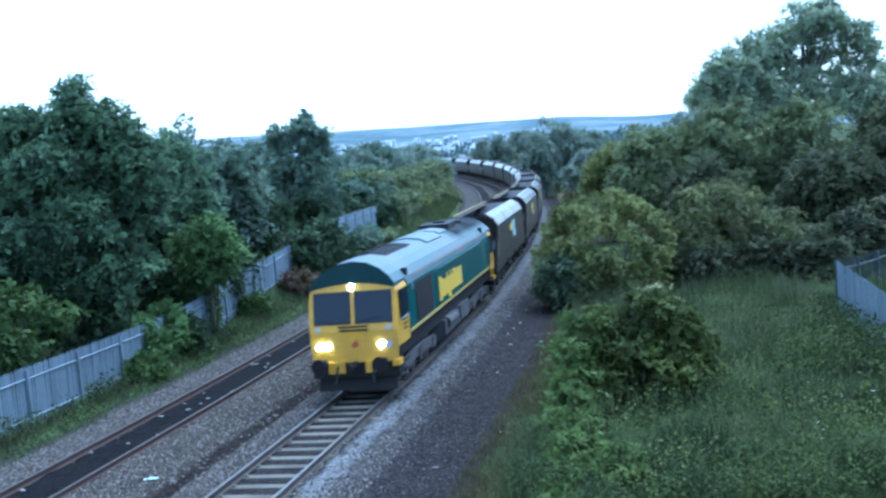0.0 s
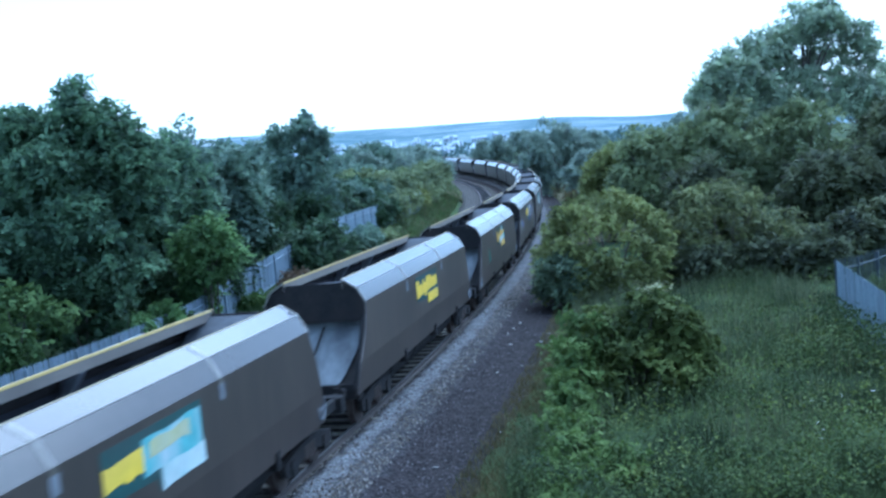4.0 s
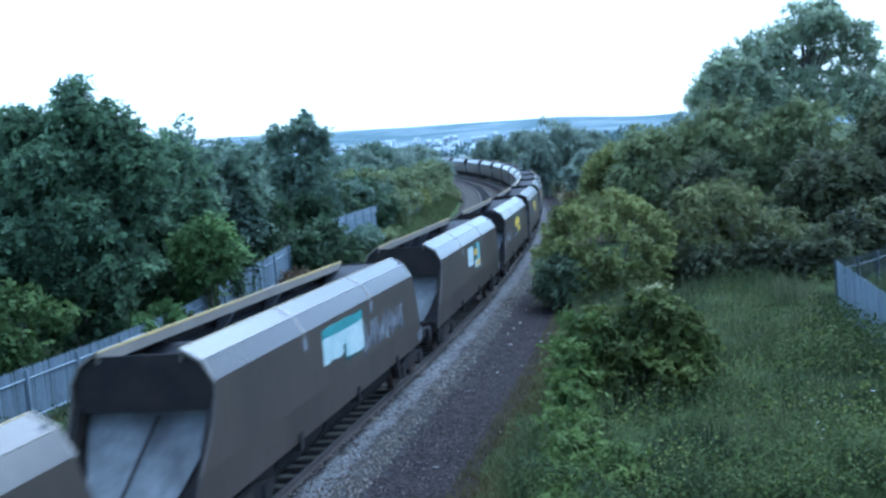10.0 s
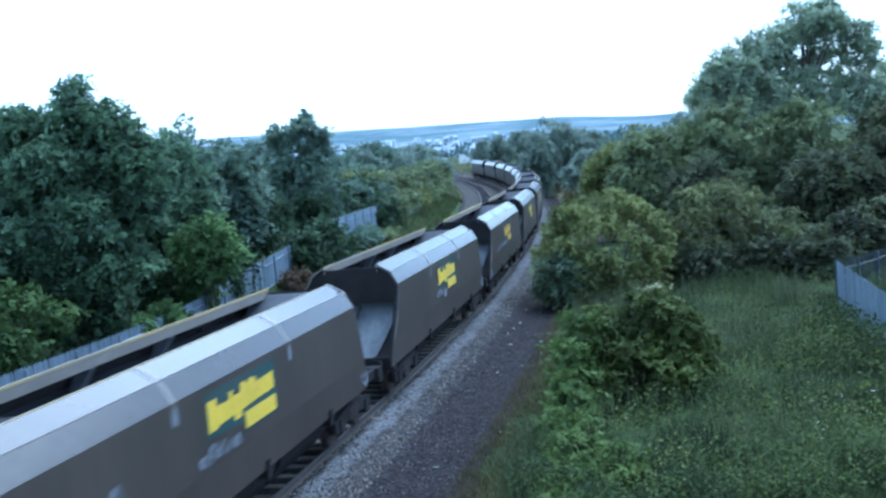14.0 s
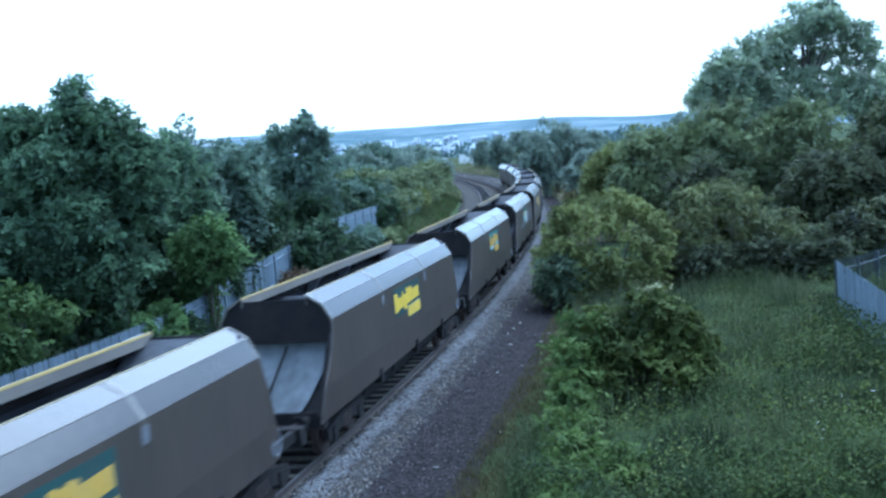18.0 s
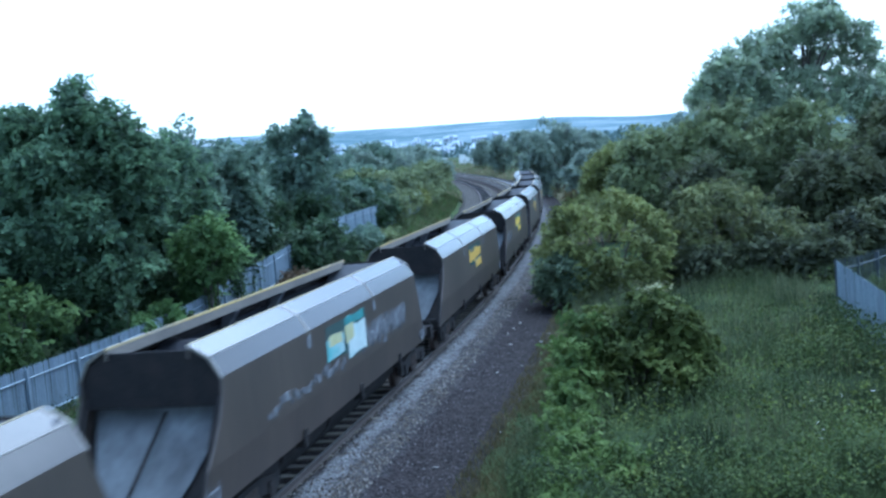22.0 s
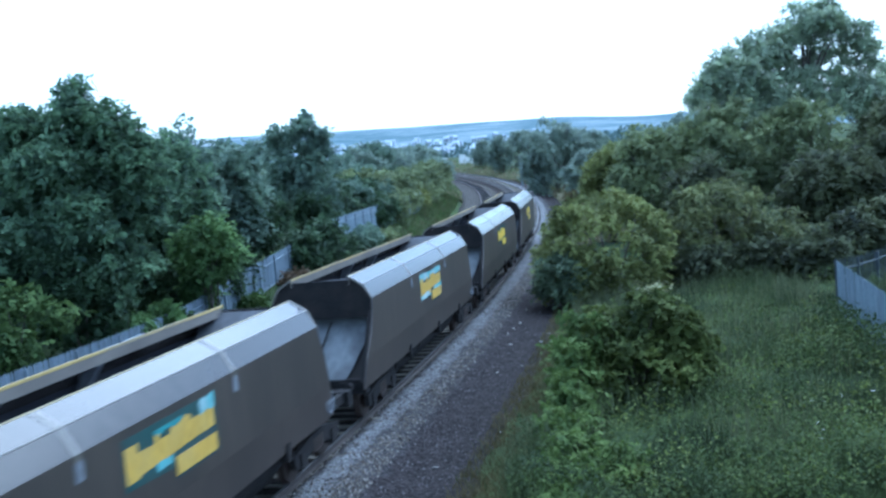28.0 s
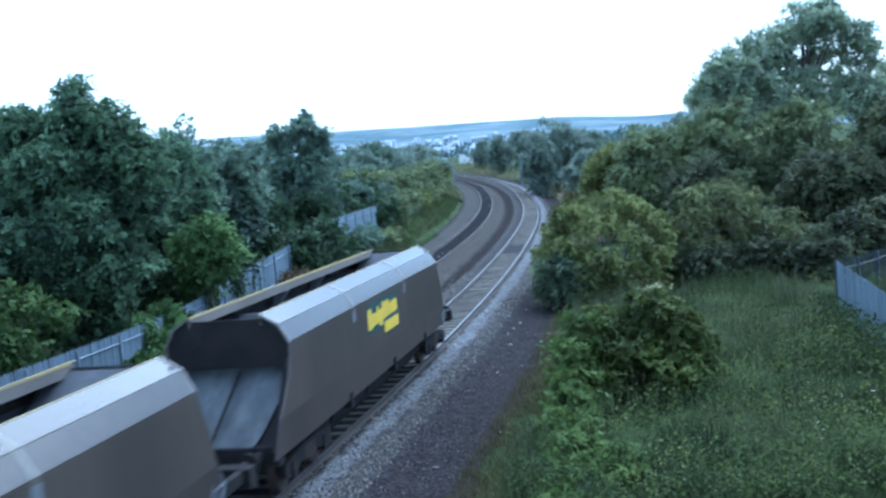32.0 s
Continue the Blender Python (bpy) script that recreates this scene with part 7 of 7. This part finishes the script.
    v, f = leaves_np(c, np.tile(np.array([0, 0, 1.0]), (6 * k, 1)), np.full(6 * k, 0.04), rng)
    tagged(new("white_flowers", mesh_np("white_flowers", v, f, M_PETAL)), "small white flower heads in the long grass", "flowers", kind="stuff")
    # leafy weeds in front of the palisade fence
    n = 9000
    s = 4 + 60 * rng.random(n) ** 1.2
    lat = -9.35 + 0.3 * rng.normal(0, 1, n) - np.clip((s - 26) / 40, 0, 1) * 0.8
    patch = np.array([noise.noise(Vector((a * 0.5, 7.0, 1.0))) for a in s])
    keep = rng.random(n) < 0.5 + 0.9 * patch
    s, lat, patch = s[keep], lat[keep], patch[keep]
    p = on_line(s, lat)
    p[:, 2] = ground_z(p[:, 0], p[:, 1]) + rng.random(len(s)) ** 1.5 * np.clip(0.45 + 0.7 * patch, 0.15, 1.0)
    d = rng.normal(0, 1, p.shape)
    d[:, 2] = np.abs(d[:, 2])
    v, f = leaves_np(p, d, np.full(len(p), 0.1), rng)
    tagged(new("fence_weeds", mesh_np("fence_weeds", v, f, L_WEED)), "leafy weeds growing along the fence foot", "weeds", kind="stuff")
    # low herbs that cover the left verge on both sides of a trodden strip
    n = 30000
    s = 3 + 75 * rng.random(n) ** 1.25
    lat = rng.uniform(-9.75, -7.85, n)
    patch = np.array([noise.noise(Vector((a * 0.55, b * 1.2, 11.0))) for a, b in zip(s, lat)])
    k = (np.abs(lat + 8.95 + 0.1 * patch) > 0.13) & (rng.random(n) < 0.62 + 0.9 * patch)
    s, lat, patch = s[k], lat[k], patch[k]
    p = on_line(s, lat)
    p[:, 2] = np.maximum(ground_z(p[:, 0], p[:, 1]), z_line(s) - 0.36 + np.clip((-8.05 - lat) * -0.02, -0.03, 0)) + rng.random(len(s)) ** 0.8 * np.clip(0.16 + 0.3 * patch + 0.22 * (lat < -9.1), 0.05, 0.5)
    d = rng.normal(0, 0.5, p.shape) + np.array([0, -0.1, 0.8])
    v, f = leaves_np(p, d, np.full(len(p), 0.085), rng)
    tagged(new("verge_herbs", mesh_np("verge_herbs", v, f, [L_VERGE, L_SEED, L_RUSSET], index=np.repeat(rng.choice(3, len(p), p=(0.84, 0.1, 0.06)), 2))), "low green herbs covering the verge below the fence", "weeds", kind="stuff")
    # edge weeds by the cess and on the left verge
    n = 13000
    s = rng.uniform(2, 70, n)
    lat = np.where(rng.random(n) < 0.12, rng.normal(4.8, 0.4, n), rng.normal(-9.2, 0.45, n))
    p = on_line(s, lat)
    z = ground_z(p[:, 0], p[:, 1])
    p[:, 2] = np.maximum(z, z_line(s) - 0.62)
    v, f = blades(p, rng.uniform(0.08, 0.38, n), rng.uniform(0.006, 0.018, n), rng, 0.8)
    tagged(new("verge_weeds", mesh_np("verge_weeds", v, f, [L_GRASS, L_SEED, L_DRY], index=np.repeat(rng.choice(3, n, p=(0.55, 0.25, 0.2)), 3))), "low green weeds along the ballast edges", "weeds", kind="stuff")
    n = 20000
    s = 2 + 43 * rng.random(n) ** 1.3
    lat = rng.uniform(3.95, 5.6, n)
    p = on_line(s, lat)
    p[:, 2] = np.maximum(ground_z(p[:, 0], p[:, 1]), z_line(s) - 0.64)
    v, f = blades(p, rng.uniform(0.05, 0.24, n), rng.uniform(0.006, 0.014, n), rng, 0.9)
    tagged(new("dry_grass", mesh_np("dry_grass", v, f, L_DRY)), "dry brown grass beside the cess", "grass", kind="stuff")
    # woods on the valley floor
    n = 16000
    y = 400 + 800 * rng.random(n) ** 1.2
    x = y * rng.uniform(-0.42, 0.3, n)
    patch = np.array([noise.noise(Vector((a * 0.02, b * 0.012, 8.0))) for a, b in zip(x, y)])
    k = patch > -0.12
    x, y, patch = x[k], y[k], patch[k]
    base = np.where(y > 700, hill_z(x, y), 2.0)
    c = np.stack([x, y, base + rng.random(len(x)) ** 0.7 * np.clip(5 + 12 * patch, 2, 10)], 1)
    d = rng.normal(0, 1, c.shape)
    d[:, 1] -= 0.6
    d[:, 2] = np.abs(d[:, 2])
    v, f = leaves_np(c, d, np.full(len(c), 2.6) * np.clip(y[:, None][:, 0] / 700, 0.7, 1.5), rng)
    tagged(new("valley_woods", mesh_np("valley_woods", v, f, L_VALLEY)), "green woods on the valley floor, haze in the leaf colour", "woods", kind="stuff")
    # dry scrub beside the far curve
    n = 22000
    s = rng.uniform(60, 300, n)
    lat = np.where(rng.random(n) < 0.75, 4.2 + 14 * rng.random(n) ** 1.6, -8.6 - 6 * rng.random(n))
    s = np.where(lat < 0, np.maximum(s, 130), s)
    p = on_line(s, lat)
    patch = np.array([noise.noise(Vector((a * 0.15, b * 0.15, 2.0))) for a, b in p[:, :2]])
    p[:, 2] = np.maximum(ground_z(p[:, 0], p[:, 1]), z_line(s) - 0.7) + rng.random(n) * np.clip(0.6 + 1.6 * patch, 0.15, 1.8)
    d = rng.normal(0, 1, p.shape)
    d[:, 2] = np.abs(d[:, 2])
    v, f = leaves_np(p, d, np.full(n, 0.42), rng)
    ob = new("curve_scrub", mesh_np("curve_scrub", v, f, [L_THICKET, L_STRAW], index=np.repeat((rng.random(n) < np.where((lat > 0) & (lat < 8.5), 0.7, 0.3)).astype(int), 2)))
    tagged(ob, "rough scrub and dry grass along the far curve", "scrub", kind="stuff")
    # cutting side on the left: scrub between cess and fence
    n = 24000
    s = 26 + 150 * rng.random(n) ** 1.4
    lat = rng.uniform(-13.5, -9.0, n)
    p = on_line(s, lat)
    p[:, 2] = ground_z(p[:, 0], p[:, 1])
    big = np.clip((s - 20) / 60, 0.5, 2.2)
    v, f = blades(p, rng.uniform(0.2, 0.7, n) * np.clip(big, 0.6, 1.2), rng.uniform(0.01, 0.03, n) * big, rng, 0.7)
    tagged(new("bank_grass", mesh_np("bank_grass", v, f, [L_VERGE, L_SEED, L_DRY], index=np.repeat(rng.choice(3, n, p=(0.55, 0.2, 0.25)), 3))), "rough grass and scrub on the cutting side", "grass", kind="stuff")


build_grass()


def line_pose(s, half):
    """Pose of a vehicle whose two pivots lie half a base before and behind s."""
    a, b = on_line(s - half, 0.0), on_line(s + half, 0.0)
    d = b - a
    c = (a + b) / 2
    return pose(c[0], c[1], c[2], math.degrees(math.atan2(d[2], math.hypot(d[0], d[1]))), 0, math.degrees(math.atan2(-d[0], d[1])))


def motions():
    times = [i * 0.5 for i in range(int(SECONDS * 2) + 1)]
    walk(LOCO, [(t, line_pose(LOCO_S - SPEED * t, 6.0)) for t in times])
    for i, w in enumerate(WAGONS):
        walk(w, [(t, line_pose(WAGON_S + WAGON_LENGTH * i - SPEED * t, 6.3)) for t in times])
    # wheels: one turning cycle for each place in a bogie, shared by all bogies alike
    spins = {}
    turn_times = [i / 15.0 for i in range(int(SECONDS * 15) + 1)]
    for vehicle in [LOCO] + WAGONS:
        for b in vehicle.children:
            for w in b.children:
                if not w.name.startswith("wheelset"):
                    continue
                y, r = round(w.location.y, 2), round(w.location.z, 3)
                if (y, r) not in spins:
                    walk(w, [(t, pose(0, y, r, math.degrees(SPEED * t / r))) for t in turn_times])
                    spins[(y, r)] = w
                else:
                    src = spins[(y, r)].animation_data
                    w.rotation_mode = "QUATERNION"
                    data = w.animation_data_create()
                    data.action = src.action
                    data.action_slot = src.action_slot


motions()
